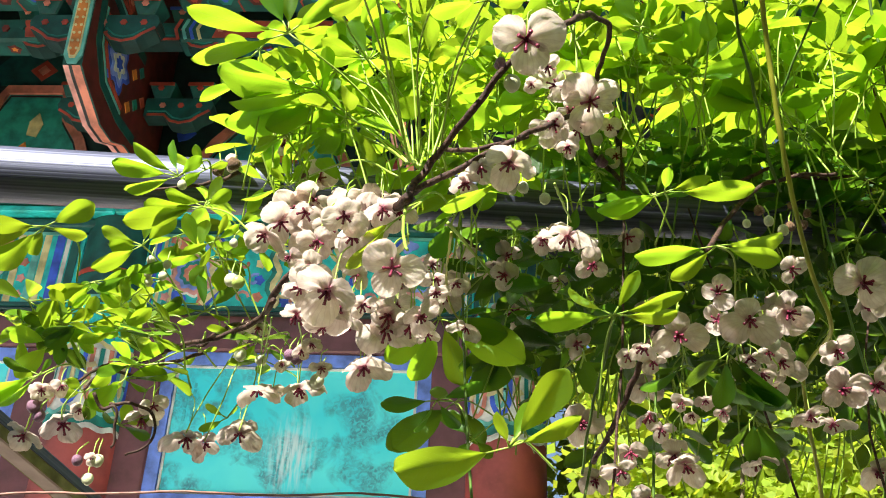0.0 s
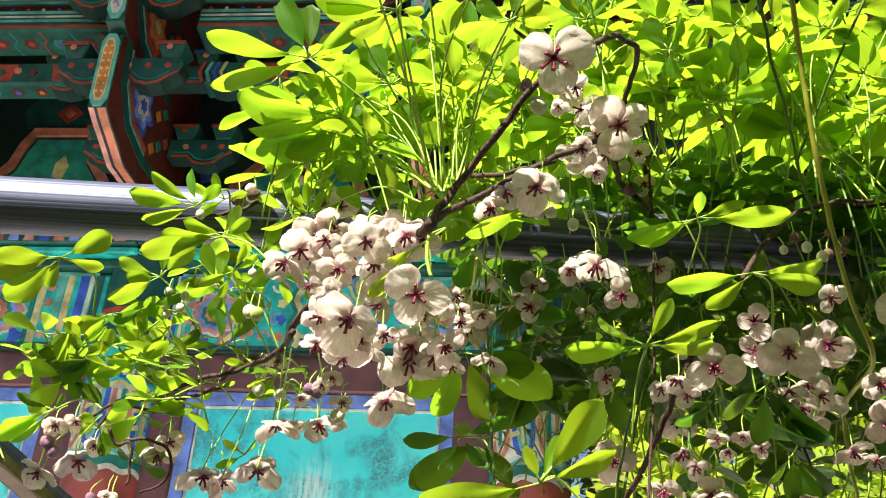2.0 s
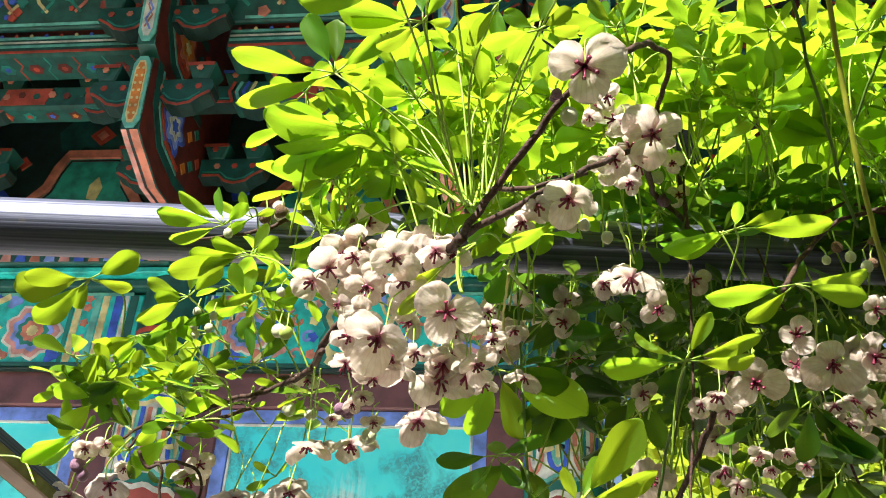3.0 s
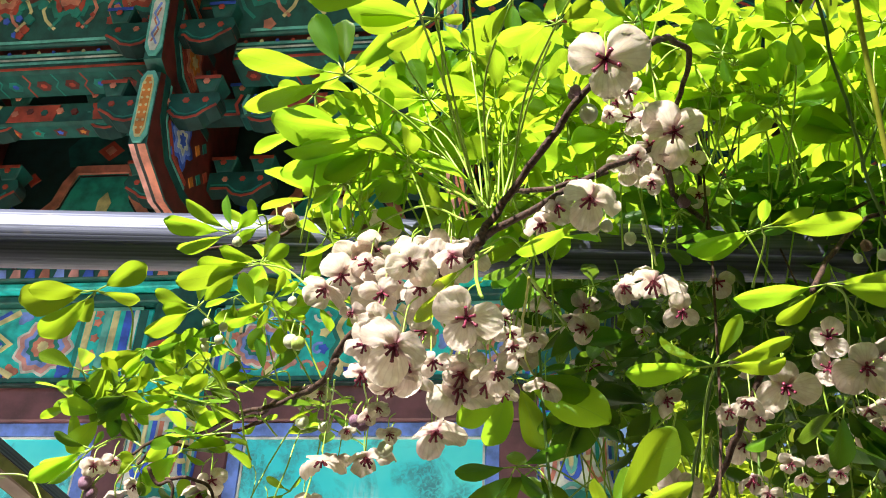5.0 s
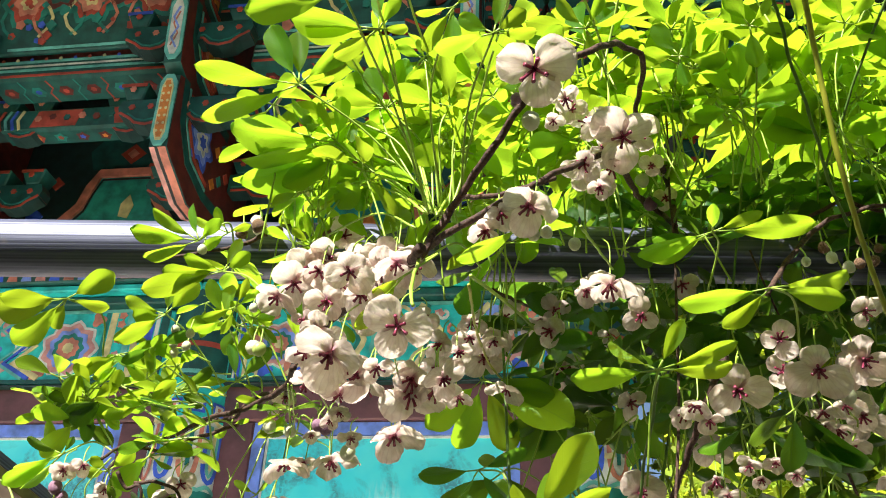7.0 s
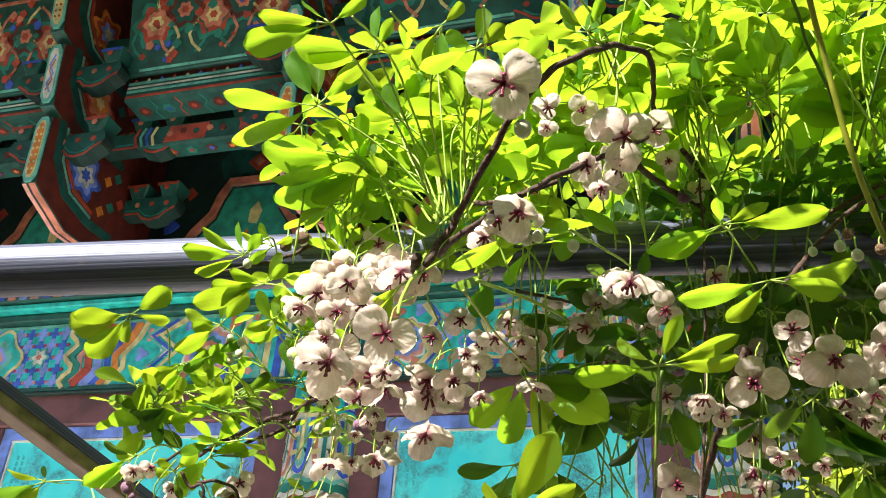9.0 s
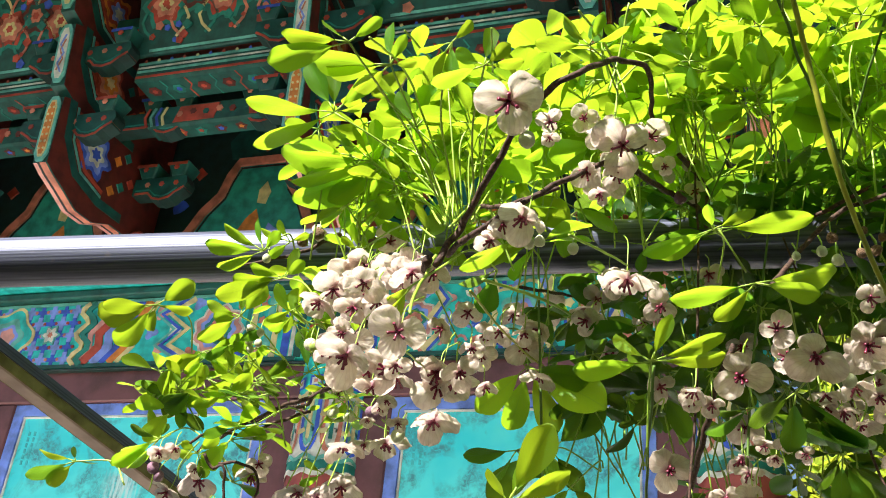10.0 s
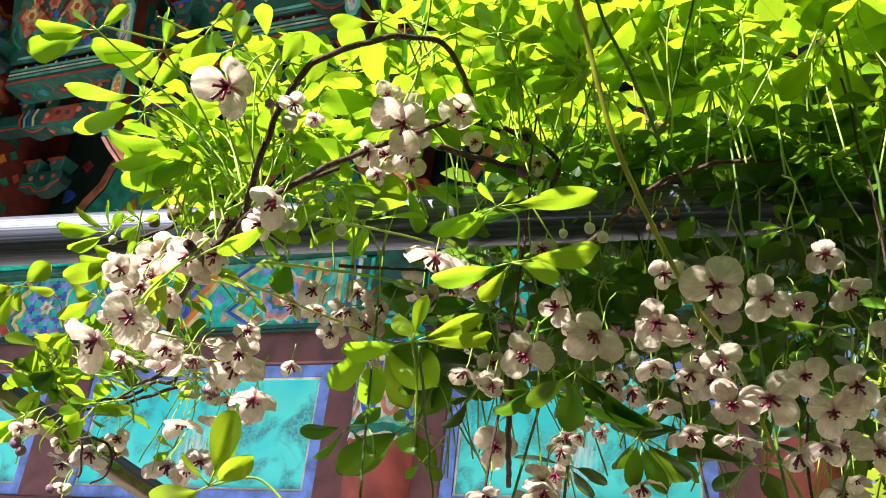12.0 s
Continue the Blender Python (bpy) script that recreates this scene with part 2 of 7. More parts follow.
def galvanised():
    m, n, l, b = base_material("galvanised steel", 0.33, 0.55)
    tc = n.new("ShaderNodeTexCoord")
    mp = n.new("ShaderNodeMapping")
    mp.inputs["Scale"].default_value = (2.5, 420.0, 420.0)
    l.new(tc.outputs["Object"], mp.inputs["Vector"])
    t = n.new("ShaderNodeTexNoise")
    t.inputs["Scale"].default_value = 1.0
    t.inputs["Detail"].default_value = 5
    l.new(mp.outputs[0], t.inputs["Vector"])
    spots = noise_node(n, l, 60, 5)
    r = ramp_node(n, l, t.outputs["Fac"], (0.052, 0.057, 0.088), (0.130, 0.140, 0.215), 0.36, 0.64)
    dirt = ramp_node(n, l, spots.outputs["Fac"], (0, 0, 0), (1, 1, 1), 0.62, 0.75)
    k = n.new("ShaderNodeMath")
    k.operation = "MULTIPLY"
    k.inputs[1].default_value = 0.45
    l.new(dirt.outputs["Color"], k.inputs[0])
    l.new(mixed(n, l, "MIX", k.outputs[0], r.outputs["Color"], (0.20, 0.17, 0.14)), b.inputs["Base Color"])
    rr = n.new("ShaderNodeMapRange")
    rr.inputs["To Min"].default_value, rr.inputs["To Max"].default_value = 0.36, 0.62
    l.new(t.outputs["Fac"], rr.inputs["Value"])
    l.new(rr.outputs[0], b.inputs["Roughness"])
    bumped(n, l, b, t.outputs["Fac"], 0.35, 0.001)
    return m


STEEL = galvanised()
BRONZE = plain_noise("olive bronze paint", (0.12, 0.105, 0.03), (0.26, 0.235, 0.08), 0.95, 40, 0.2, 0.0008)
OLDSTEEL = plain_noise("rusty galvanised steel", (0.32, 0.23, 0.195), (0.48, 0.36, 0.31), 0.7, 25, 0.3, 0.001, 0.2)
GRAVEL = plain_noise("earth and granite grit", (0.06, 0.05, 0.036), (0.12, 0.10, 0.075), 0.95, 5.0, 0.6, 0.02)
# kept pale so that unseen slabs and plinth reflect light onto the wall
BOUNCESTONE = plain_noise("pale granite for bounced light", (0.62, 0.59, 0.53), (0.74, 0.71, 0.65), 0.85, 7, 0.4, 0.006)
STONE = plain_noise("granite", (0.34, 0.33, 0.31), (0.52, 0.50, 0.47), 0.85, 18, 0.4, 0.004)
PLASTER = plain_noise("ochre plaster", (0.52, 0.44, 0.30), (0.62, 0.54, 0.38), 0.9, 6, 0.3, 0.004)
TILE = plain_noise("roof tile clay", (0.05, 0.055, 0.06), (0.11, 0.115, 0.12), 0.7, 14, 0.4, 0.006)
TWIG = plain_noise("dry pinkish twig", (0.22, 0.11, 0.09), (0.36, 0.20, 0.16), 0.8, 90, 0.5, 0.001)
TREEBARK = plain_noise("tree bark", (0.06, 0.045, 0.035), (0.16, 0.12, 0.09), 0.9, 20, 0.9, 0.02)

# ---- building helpers ----
def mesh_of(name, verts, faces, mats, smooth=False, idx=None):
    me = bpy.data.meshes.new(name)
    me.from_pydata([tuple(v) for v in verts], [], faces)
    for m in mats if isinstance(mats, (list, tuple)) else [mats]:
        me.materials.append(m)
    if idx:
        for p, i in zip(me.polygons, idx):
            p.material_index = i
    if smooth:
        me.polygons.foreach_set("use_smooth", [True] * len(me.polygons))
    me.update()
    return me


ORIGINS = {}


def thing(name, at, label, category, group="", kind=""):
    ob = new(name)
    ob.empty_display_size = 0.05
    ob.matrix_basis = Matrix.Translation(at)
    ORIGINS[ob.name] = ob.matrix_basis.copy()
    return tagged(ob, label, category, group, kind)


def put(name, me, parent, m=None, label=""):
    """One mesh object at the world pose m, under parent."""
    ob = new(name, me)
    ob.matrix_basis = m or Matrix()
    ORIGINS[ob.name] = ob.matrix_basis.copy()
    if parent is not None:
        ob.parent = parent
        ob.matrix_parent_inverse = ORIGINS[parent.name].inverted()
    return tagged(ob, label)


def box_geo(x0, x1, y0, y1, z0, z1, bevel=0.0):
    bm = bmesh.new()
    bmesh.ops.create_cube(bm, size=1, matrix=Matrix.Translation(((x0 + x1) / 2, (y0 + y1) / 2, (z0 + z1) / 2)) @ Matrix.Diagonal((x1 - x0, y1 - y0, z1 - z0, 1)))
    if bevel:
        bmesh.ops.bevel(bm, geom=bm.edges[:], offset=bevel, segments=1, affect="EDGES")
    return bm


def from_bm(name, bm, mat, smooth=False):
    me = bpy.data.meshes.new(name)
    bm.to_mesh(me)
    bm.free()
    me.materials.append(mat)
    if smooth:
        me.polygons.foreach_set("use_smooth", [True] * len(me.polygons))
    return me


def box(name, x0, x1, y0, y1, z0, z1, mat, parent=None, bevel=0.008, label=""):
    c = Vector(((x0 + x1) / 2, (y0 + y1) / 2, (z0 + z1) / 2))
    return put(name, from_bm(name, box_geo(x0 - c.x, x1 - c.x, y0 - c.y, y1 - c.y, z0 - c.z, z1 - c.z, bevel), mat), parent, Matrix.Translation(c), label)


def smooth_path(pts, steps):
    """Catmull-Rom through the points."""
    p = [Vector(q) for q in pts]
    if len(p) < 3:
        return [p[0].lerp(p[-1], i / steps) for i in range(steps + 1)]
    p = [p[0] * 2 - p[1]] + p + [p[-1] * 2 - p[-2]]
    out = []
    for i in range(1, len(p) - 2):
        a, b, c, d = p[i - 1], p[i], p[i + 1], p[i + 2]
        for k in range(steps):
            t = k / steps
            out.append(0.5 * (2 * b + (c - a) * t + (2 * a - 5 * b + 4 * c - d) * t * t + (3 * b - a - 3 * c + d) * t ** 3))
    return out + [p[-2]]


def tube_geo(path, r0, r1, sides=6, verts=None, faces=None, knobs=0.0):
    verts = [] if verts is None else verts
    faces = [] if faces is None else faces
    base, n = len(verts), len(path)
    side = Vector((0.31, 0.2, 0.93))
    for i, p in enumerate(path):
        d = (path[min(i + 1, n - 1)] - path[max(i - 1, 0)])
        d = d.normalized() if d.length > 1e-9 else Vector((0, 0, 1))
        u = side - d * side.dot(d)
        u = u.normalized() if u.length > 1e-6 else d.orthogonal().normalized()
        w = d.cross(u)
        side = u
        r = r0 + (r1 - r0) * i / max(1, n - 1)
        for k in range(sides):
            a = 2 * math.pi * k / sides
            rr = r * (1 + knobs * (noise.noise(p * 170 + Vector((k, 0, 0))))) if knobs else r
            verts.append(p + (u * math.cos(a) + w * math.sin(a)) * rr)
    for i in range(n - 1):
        for k in range(sides):
            a, b = base + i * sides + k, base + i * sides + (k + 1) % sides
            faces.append((a, b, b + sides, a + sides))
    faces.append(tuple(base + k for k in reversed(range(sides))))
    faces.append(tuple(base + (n - 1) * sides + k for k in range(sides)))
    return verts, faces


def pipe(name, a, b, r, mat, parent, label=""):
    """A straight round tube with open-looking bevelled ends; x of the mesh runs along it."""
    a, b = Vector(a), Vector(b)
    d = b - a
    v, f = [], []
    s = 40
    for x, rr in ((0, r * 0.96), (0.003, r), (d.length - 0.003, r), (d.length, r * 0.96)):
        for k in range(s):
            q = 2 * math.pi * k / s
            v.append((x, rr * math.cos(q), rr * math.sin(q)))
    for i in range(3):
        for k in range(s):
            f.append((i * s + k, i * s + (k + 1) % s, (i + 1) * s + (k + 1) % s, (i + 1) * s + k))
    f.append(tuple(reversed(range(s))))
    f.append(tuple(3 * s + k for k in range(s)))
    q = d.to_track_quat("X", "Z").to_matrix().to_4x4()
    return put(name, mesh_of(name, v, f, mat, True), parent, Matrix.Translation(a) @ q, label)


def plate(name, outline, thick, mat, parent, m, label="", rim=None):
    """A flat board: outline in x and z, thick towards -y; rim: material of the edge faces."""
    n = len(outline)
    v = [(x, 0, z) for x, z in outline] + [(x, -thick, z) for x, z in outline]
    f = [tuple(range(n)), tuple(reversed(range(n, 2 * n)))]
    f += [(i, i + n, (i + 1) % n + n, (i + 1) % n) for i in range(n)]
    idx = [0, 0] + [1 if rim else 0] * n
    me = mesh_of(name, v, f, [mat, rim] if rim else [mat], False, idx)
    return put(name, me, parent, m, label)


def strip_outline(path, w):
    """The outline of a band of width w along a path in x and z."""
    p = [Vector(q) for q in path]
    L, R = [], []
    for i, q in enumerate(p):
        d = (p[min(i + 1, len(p) - 1)] - p[max(i - 1, 0)]).normalized()
        k = Vector((-d.y, d.x)) * w / 2
        L.append(q + k)
        R.append(q - k)
    return [(a.x, a.y) for a in L] + [(a.x, a.y) for a in reversed(R)]


def band(name, path, w, thick, mat, parent, m, label=""):
    """A raised painted band along a path in x and z."""
    p = strip_outline(path, w)
    n, h = len(p), len(path)
    v = [(x, 0, z) for x, z in p] + [(x, -thick, z) for x, z in p]
    f = []
    for i in range(h - 1):
        a, b, c, d = i, i + 1, n - 2 - i, n - 1 - i
        f.append((a + n, d + n, c + n, b + n))
    f += [(i, (i + 1) % n, (i + 1) % n + n, i + n) for i in range(n)]
    return put(name, mesh_of(name, v, f, mat), parent, m, label)


def disc(name, cx, cz, r, thick, mat, parent, m, sides=14, lobes=0, depth=0.0):
    o = []
    for k in range(sides):
        a = 2 * math.pi * k / sides
        rr = r * (1 + depth * math.cos(lobes * a)) if lobes else r
        o.append((cx + rr * math.cos(a), cz + rr * math.sin(a)))
    return plate(name, o, thick, mat, parent, m)

# ---- ground and courtyard ----
def ground_sheet():
    v, f, n = [], [], 40
    for j in range(n + 1):
        for i in range(n + 1):
            x, y = (i / n - 0.5), (j / n - 0.5)
            x, y = 400 * x * abs(x) * 2, 400 * y * abs(y) * 2
            v.append((x, y, 0.05 * noise.noise(Vector((x * 0.2, y * 0.2, 0)))))
    for j in range(n):
        for i in range(n):
            a = j * (n + 1) + i
            f.append((a, a + 1, a + n + 2, a + n + 1))
    ob = new("ground", mesh_of("ground", v, f, GRAVEL, True))
    return tagged(ob, "brown earth and granite grit courtyard ground", "ground", kind="structure")


ground_sheet()

def paving():
    """Unseen pale granite slabs added between the arbour and the hall to bounce sunlight onto its wall."""
    ob = tagged(new("pavement", from_bm("pavement", box_geo(-12, 5.0, 2.62, 5.8, -0.1, 0.06, 0.01), STONE)), "unseen pale slab pavement added to bounce light onto the hall", "pavement", kind="structure")
    ORIGINS[ob.name] = Matrix()
    slab = from_bm("slab", box_geo(-0.48, 0.48, -0.32, 0.32, -0.03, 0.03, 0.008), BOUNCESTONE)
    for j in range(4):
        for i in range(16):
            put("slab", slab, ob, Matrix.Translation((-10.4 + i * 0.985 + 0.49 * (j % 2), 3.05 + j * 0.655, 0.062 + 0.004 * ((i * 7 + j * 3) % 4))))


paving()

# ---- temple hall ----
WALL_Y = 6.0
COLUMNS = (-8.45, -2.63, 0.08)
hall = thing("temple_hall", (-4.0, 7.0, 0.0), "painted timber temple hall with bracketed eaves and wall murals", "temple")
# plinth out of view, in the pale stone that lifts the wall's light
box("stone_plinth", -10.5, 1.0, 4.6, 12.0, -0.2, 1.05, BOUNCESTONE, hall, 0.03, "dressed granite plinth")
box("back_wall", -8.6, 0.3, 9.0, 9.2, 1.05, 6.9, PLASTER, hall)
box("end_wall", 0.02, 0.16, 6.22, 9.0, 1.05, 6.9, PLASTER, hall, 0.008)
box("end_wall", -8.54, -8.4, 6.22, 9.0, 1.05, 6.9, PLASTER, hall, 0.008)


def column(x):
    v, f, s = [], [], 36
    prof = ((1.05, 0.275), (1.3, 0.268), (2.2, 0.262), (3.25, 0.25), (4.2, 0.24), (4.86, 0.235))
    for z, r in prof:
        for k in range(s):
            a = 2 * math.pi * k / s
            v.append((r * math.cos(a), r * math.sin(a), z))
    for i in range(len(prof) - 1):
        for k in range(s):
            f.append((i * s + k, i * s + (k + 1) % s, (i + 1) * s + (k + 1) % s, (i + 1) * s + k))
    col = put("column", mesh_of("column", v, f, COLRED, True), hall, Matrix.Translation((x, WALL_Y - 0.02, 0)), "round timber column, red below a painted collar")

    def ring(name, z0, z1, mat, grow=0.004, a0=0.0, a1=2 * math.pi):
        n = max(3, int(24 * (a1 - a0) / (2 * math.pi)) + 1)
        vv, ff = [], []
        for i in range(n + 1):
            a = a0 + (a1 - a0) * i / n
            for z in (z0, z1):
                r = 0.25 + grow - 0.011 * (z - 3.25)
                vv.append((r * math.cos(a), r * math.sin(a), z))
        for i in range(n):
            ff.append((2 * i, 2 * i + 2, 2 * i + 3, 2 * i + 1))
        put(name, mesh_of(name, vv, ff, mat, True), col, Matrix.Translation((x, WALL_Y - 0.02, 0)))

    def wrapped(name, path, w, mat, grow):
        """A painted line of width w laid round the shaft; path in angle and height."""
        r = 0.25
        flat = strip_outline([(a * r, z) for a, z in path], w)
        n = len(path)
        vv = []
        for q, z in flat:
            rr = r + grow - 0.011 * (z - 3.25)
            vv.append((rr * math.cos(q / r), rr * math.sin(q / r), z))
        ff = [(i, i + 1, 2 * n - 2 - i, 2 * n - 1 - i) for i in range(n - 1)]
        put(name, mesh_of(name, vv, ff, mat, True), col, Matrix.Translation((x, WALL_Y - 0.02, 0)))

    ring("collar_ground", 3.27, 3.80, WHITE, 0.003)
    ring("collar_ground", 3.80, 4.08, BEAM, 0.003)
    ring("collar_band", 3.26, 3.33, TEAL, 0.006)
    ring("collar_ground", 4.08, 4.87, DTEAL, 0.016)
    ring("collar_band", 4.30, 4.34, RED, 0.020)
    ring("collar_band", 4.10, 4.13, LTEAL, 0.020)
    around = [2 * math.pi * q / 60 for q in range(61)]
    wrapped("collar_wave", [(a, 3.245 + 0.012 * math.sin(10 * a)) for a in around], 0.035, WHITE, 0.008)
    wrapped("collar_wave", [(a, 3.345 + 0.016 * math.sin(10 * a)) for a in around], 0.026, LTEAL, 0.009)
    wrapped("collar_wave", [(a, 3.79 + 0.018 * math.sin(10 * a + 1.5)) for a in around], 0.028, CREAM, 0.009)
    for k in range(10):
        a = 2 * math.pi * (k + 0.25) / 10
        # hanging loops, one colour inside the other, tied by yellow bars
        for h, w, mat, low, g in ((0.22, 0.032, (SALMON, BLUE)[k % 2], 3.39, 0.008), (0.12, 0.024, (WHITE, LTEAL)[k % 2], 3.43, 0.010), (0.0, 0.026, (TEAL, CREAM)[k % 2], 3.47, 0.012)):
            arm = [(a - h, 3.76 - q * 0.055) for q in range(5)]
            bowl = [(a - h * math.cos(q * math.pi / 6), low + 0.12 - 0.12 * math.sin(q * math.pi / 6)) for q in range(7)]
            wrapped("collar_loop", arm + bowl + [(2 * a - p, z) for p, z in reversed(arm)] if h else [(a, 3.76), (a, 3.62), (a, low)], w, mat, g)
        for z in (3.53, 3.65):
            wrapped("collar_bar", [(a + d, z + 0.012 * math.cos(d * 12)) for d in (-0.34, -0.26, -0.18, -0.10)], 0.034, CREAM, 0.014)
        for r0, mat, g in ((0.055, BLUE, 0.008), (0.034, WHITE, 0.010), (0.015, SALMON, 0.012)):
            wrapped("collar_disc", [(a + q * r0 / 0.25 / 6, 3.88) for q in range(-6, 7)], r0 * 1.6, mat, g)
    return col


for cx in COLUMNS:
    column(cx)

def mural(x0, x1, z0, z1):
    y = WALL_Y
    c = Matrix.Translation(((x0 + x1) / 2, y, (z0 + z1) / 2))
    w, h = (x1 - x0) / 2, (z1 - z0) / 2
    mu = plate("mural", [(-w + 0.06, -h + 0.06), (w - 0.06, -h + 0.06), (w - 0.06, h - 0.06), (-w + 0.06, h - 0.06)], 0.03, MURAL, hall, c, "turquoise landscape painting")
    for a, b, d, e in ((-w, w, h - 0.085, h), (-w, w, -h, -h + 0.085), (-w, -w + 0.085, -h + 0.085, h - 0.085), (w - 0.085, w, -h + 0.085, h - 0.085)):
        plate("frame_bar", [(a, d), (b, d), (b, e), (a, e)], 0.055, MURALFRAME, mu, c)
    for a, b, d, e in ((-w + 0.085, w - 0.085, h - 0.105, h - 0.09), (-w + 0.085, w - 0.085, -h + 0.09, -h + 0.105), (-w + 0.09, -w + 0.105, -h + 0.105, h - 0.105), (w - 0.105, w - 0.09, -h + 0.105, h - 0.105)):
        plate("frame_bead", [(a, d), (b, d), (b, e), (a, e)], 0.042, WHITE, mu, c)
    # columns of unreadable writing
    for col_x in (-w + 0.17, -w + 0.22):
        for k in range(6):
            z = h - 0.24 - k * 0.045
            plate("writing_bar", [(col_x, z), (col_x + 0.018, z), (col_x + 0.018, z + 0.03), (col_x, z + 0.036)], 0.034, INK, mu, c)


INK = plain_noise("ink", (0.05, 0.44, 0.52), (0.08, 0.60, 0.66), 0.7, 40, 0.1, 0.001)

BAYS = ((-8.45, -2.63), (-2.63, 0.08))
DROP = -0.10
for x0, x1 in BAYS:
    a, b = x0 + 0.22, x1 - 0.22
    box("infill_wall", a, b, WALL_Y + 0.01, WALL_Y + 0.14, 1.05, 4.9, PLASTER, hall)
    box("lintel", a, b, WALL_Y - 0.09, WALL_Y + 0.01, 3.93 + DROP, 4.19 + DROP, PURPLE, hall, 0.012, "maroon timber lintel")
    box("sill_rail", a, b, WALL_Y - 0.08, WALL_Y + 0.01, 2.56, 2.805, PURPLE, hall, 0.012)
    posts = [(a, a + 0.235), (b - 0.265, b)]
    if x1 - x0 > 4:
        posts.insert(1, ((a + b) / 2 - 0.22, (a + b) / 2 + 0.22))
    for p0, p1 in posts:
        box("door_post", p0, p1, WALL_Y - 0.07, WALL_Y + 0.01, 1.05, 3.93 + DROP, PURPLE, hall, 0.01)
    for (_, left), (right, _) in zip(posts, posts[1:]):
        box("lower_panel", left, right, WALL_Y - 0.04, WALL_Y + 0.01, 1.05, 2.56, PURPLE, hall, 0.01)
        mural(left + 0.002, right - 0.002, 2.81, 3.925 + DROP)



def painted_beam(x0, x1):
    """The tie beam between two columns: end stripes, half lotus, zigzags, slanting bands, a wavy line and a lattice middle."""
    y = WALL_Y - 0.14
    beam = box("tie_beam", x0 + 0.2, x1 - 0.2, y, WALL_Y + 0.1, 4.19 + DROP, 4.76 + DROP, BEAM, hall, 0.03, "timber beam painted with flowers and lattice")
    m = Matrix.Translation((0, y, DROP))
    mid, half = (x0 + x1) / 2, (x1 - x0) / 2
    k = 1.0 if half > 2 else 0.47
    zc = 4.475
    for s in (1, -1):
        X = lambda d: mid + s * (half - 0.22 - (d - 0.22) * k)

        def rect(name, d0, d1, z0, z1, mat, t=0.004):
            a, b = sorted((X(d0), X(d1)))
            plate(name, [(a, z0), (b, z0), (b, z1), (a, z1)], t, mat, beam, m)

        for d0, d1, mat in ((0.26, 0.32, DTEAL), (0.33, 0.36, WHITE), (0.37, 0.43, BLUE), (0.47, 0.52, CREAM), (0.53, 0.58, LTEAL), (0.66, 0.71, CREAM), (0.72, 0.75, TEAL)):
            rect("end_band", d0, d1, 4.215, 4.735, mat)
        for z in (4.28, 4.40, 4.52, 4.64, 4.71):
            disc("petal_spot", X(0.62), z, 0.030, 0.006, PINK if z < 4.5 else SALMON, beam, m, 10, 5, 0.2)
        for r, mat, t in ((0.235, WHITE, 0.004), (0.21, PINK, 0.007), (0.165, SKYBLUE, 0.010), (0.125, TEAL, 0.012), (0.09, SALMON, 0.014), (0.045, CREAM, 0.017)):
            disc("lotus_ring", X(0.98), zc - 0.02, r * (0.9 if k == 1 else 0.72), t, mat, beam, m, 36, 9, 0.09)
        for sx, sz, mat in ((0.80, 4.27, BLUE), (0.80, 4.68, SALMON), (1.18, 4.27, SALMON), (1.18, 4.69, SKYBLUE), (1.46, 4.32, PINK), (1.50, 4.62, PINK), (1.56, 4.46, SKYBLUE), (1.36, 4.47, WHITE)):
            disc("leaf_spot", X(sx), sz, 0.05, 0.006, mat, beam, m, 18, 3, 0.28)
        for q, (off, w, mat) in enumerate(((0.0, 0.045, CREAM), (0.07, 0.035, BLUE), (0.12, 0.03, LTEAL))):
            band("zigzag", [(X(1.16 + off), 4.23), (X(1.38 + off), 4.35), (X(1.24 + off), 4.48), (X(1.42 + off), 4.61), (X(1.22 + off), 4.73)], w, 0.012 - 0.0015 * q, mat, beam, m)
        for q, (d, w, mat) in enumerate(() if k < 1 else ((1.66, 0.05, CREAM), (1.73, 0.07, ORANGE), (1.80, 0.06, BLUE), (1.88, 0.09, SKYBLUE), (1.97, 0.08, RED), (2.05, 0.05, PINK))):
            band("slant_band", [(X(d + 0.16), 4.225), (X(d + 0.04), 4.36), (X(d + 0.06), 4.47), (X(d - 0.05), 4.60), (X(d - 0.10), 4.735)], w * (k ** 0.5), 0.003 + 0.0015 * q, mat, beam, m)
        for off, w, mat in ((0.0, 0.04, CREAM), (-0.06, 0.05, TEAL)):
            band("wavy_line", [(X(2.20 + off + 0.045 * math.sin(q * 1.35)), 4.215 + q * 0.0435) for q in range(13)], w, 0.015 if off else 0.018, mat, beam, m)
        if k < 1:
            for q, mat in enumerate((PINK, SKYBLUE, SALMON, WHITE)):
                cx, cz = X(1.72 + 0.16 * (q % 2)), 4.29 + 0.125 * q
                band("cloud_scroll", [(cx + (0.05 - 0.005 * i) * math.cos(i * 0.7 + q), cz + (0.05 - 0.005 * i) * math.sin(i * 0.7 + q)) for i in range(8)], 0.020, 0.006 + 0.001 * q, mat, beam, m)
                disc("leaf_spot", X(1.95), cz, 0.034, 0.006, (SALMON, BLUE, CREAM, PINK)[q], beam, m, 15, 5, 0.2)
    # lattice of crosses in the middle
    w = half - 0.22 - 2.03 * k
    n = max(4, 2 * int(w / 0.105))
    step = 2 * w / n
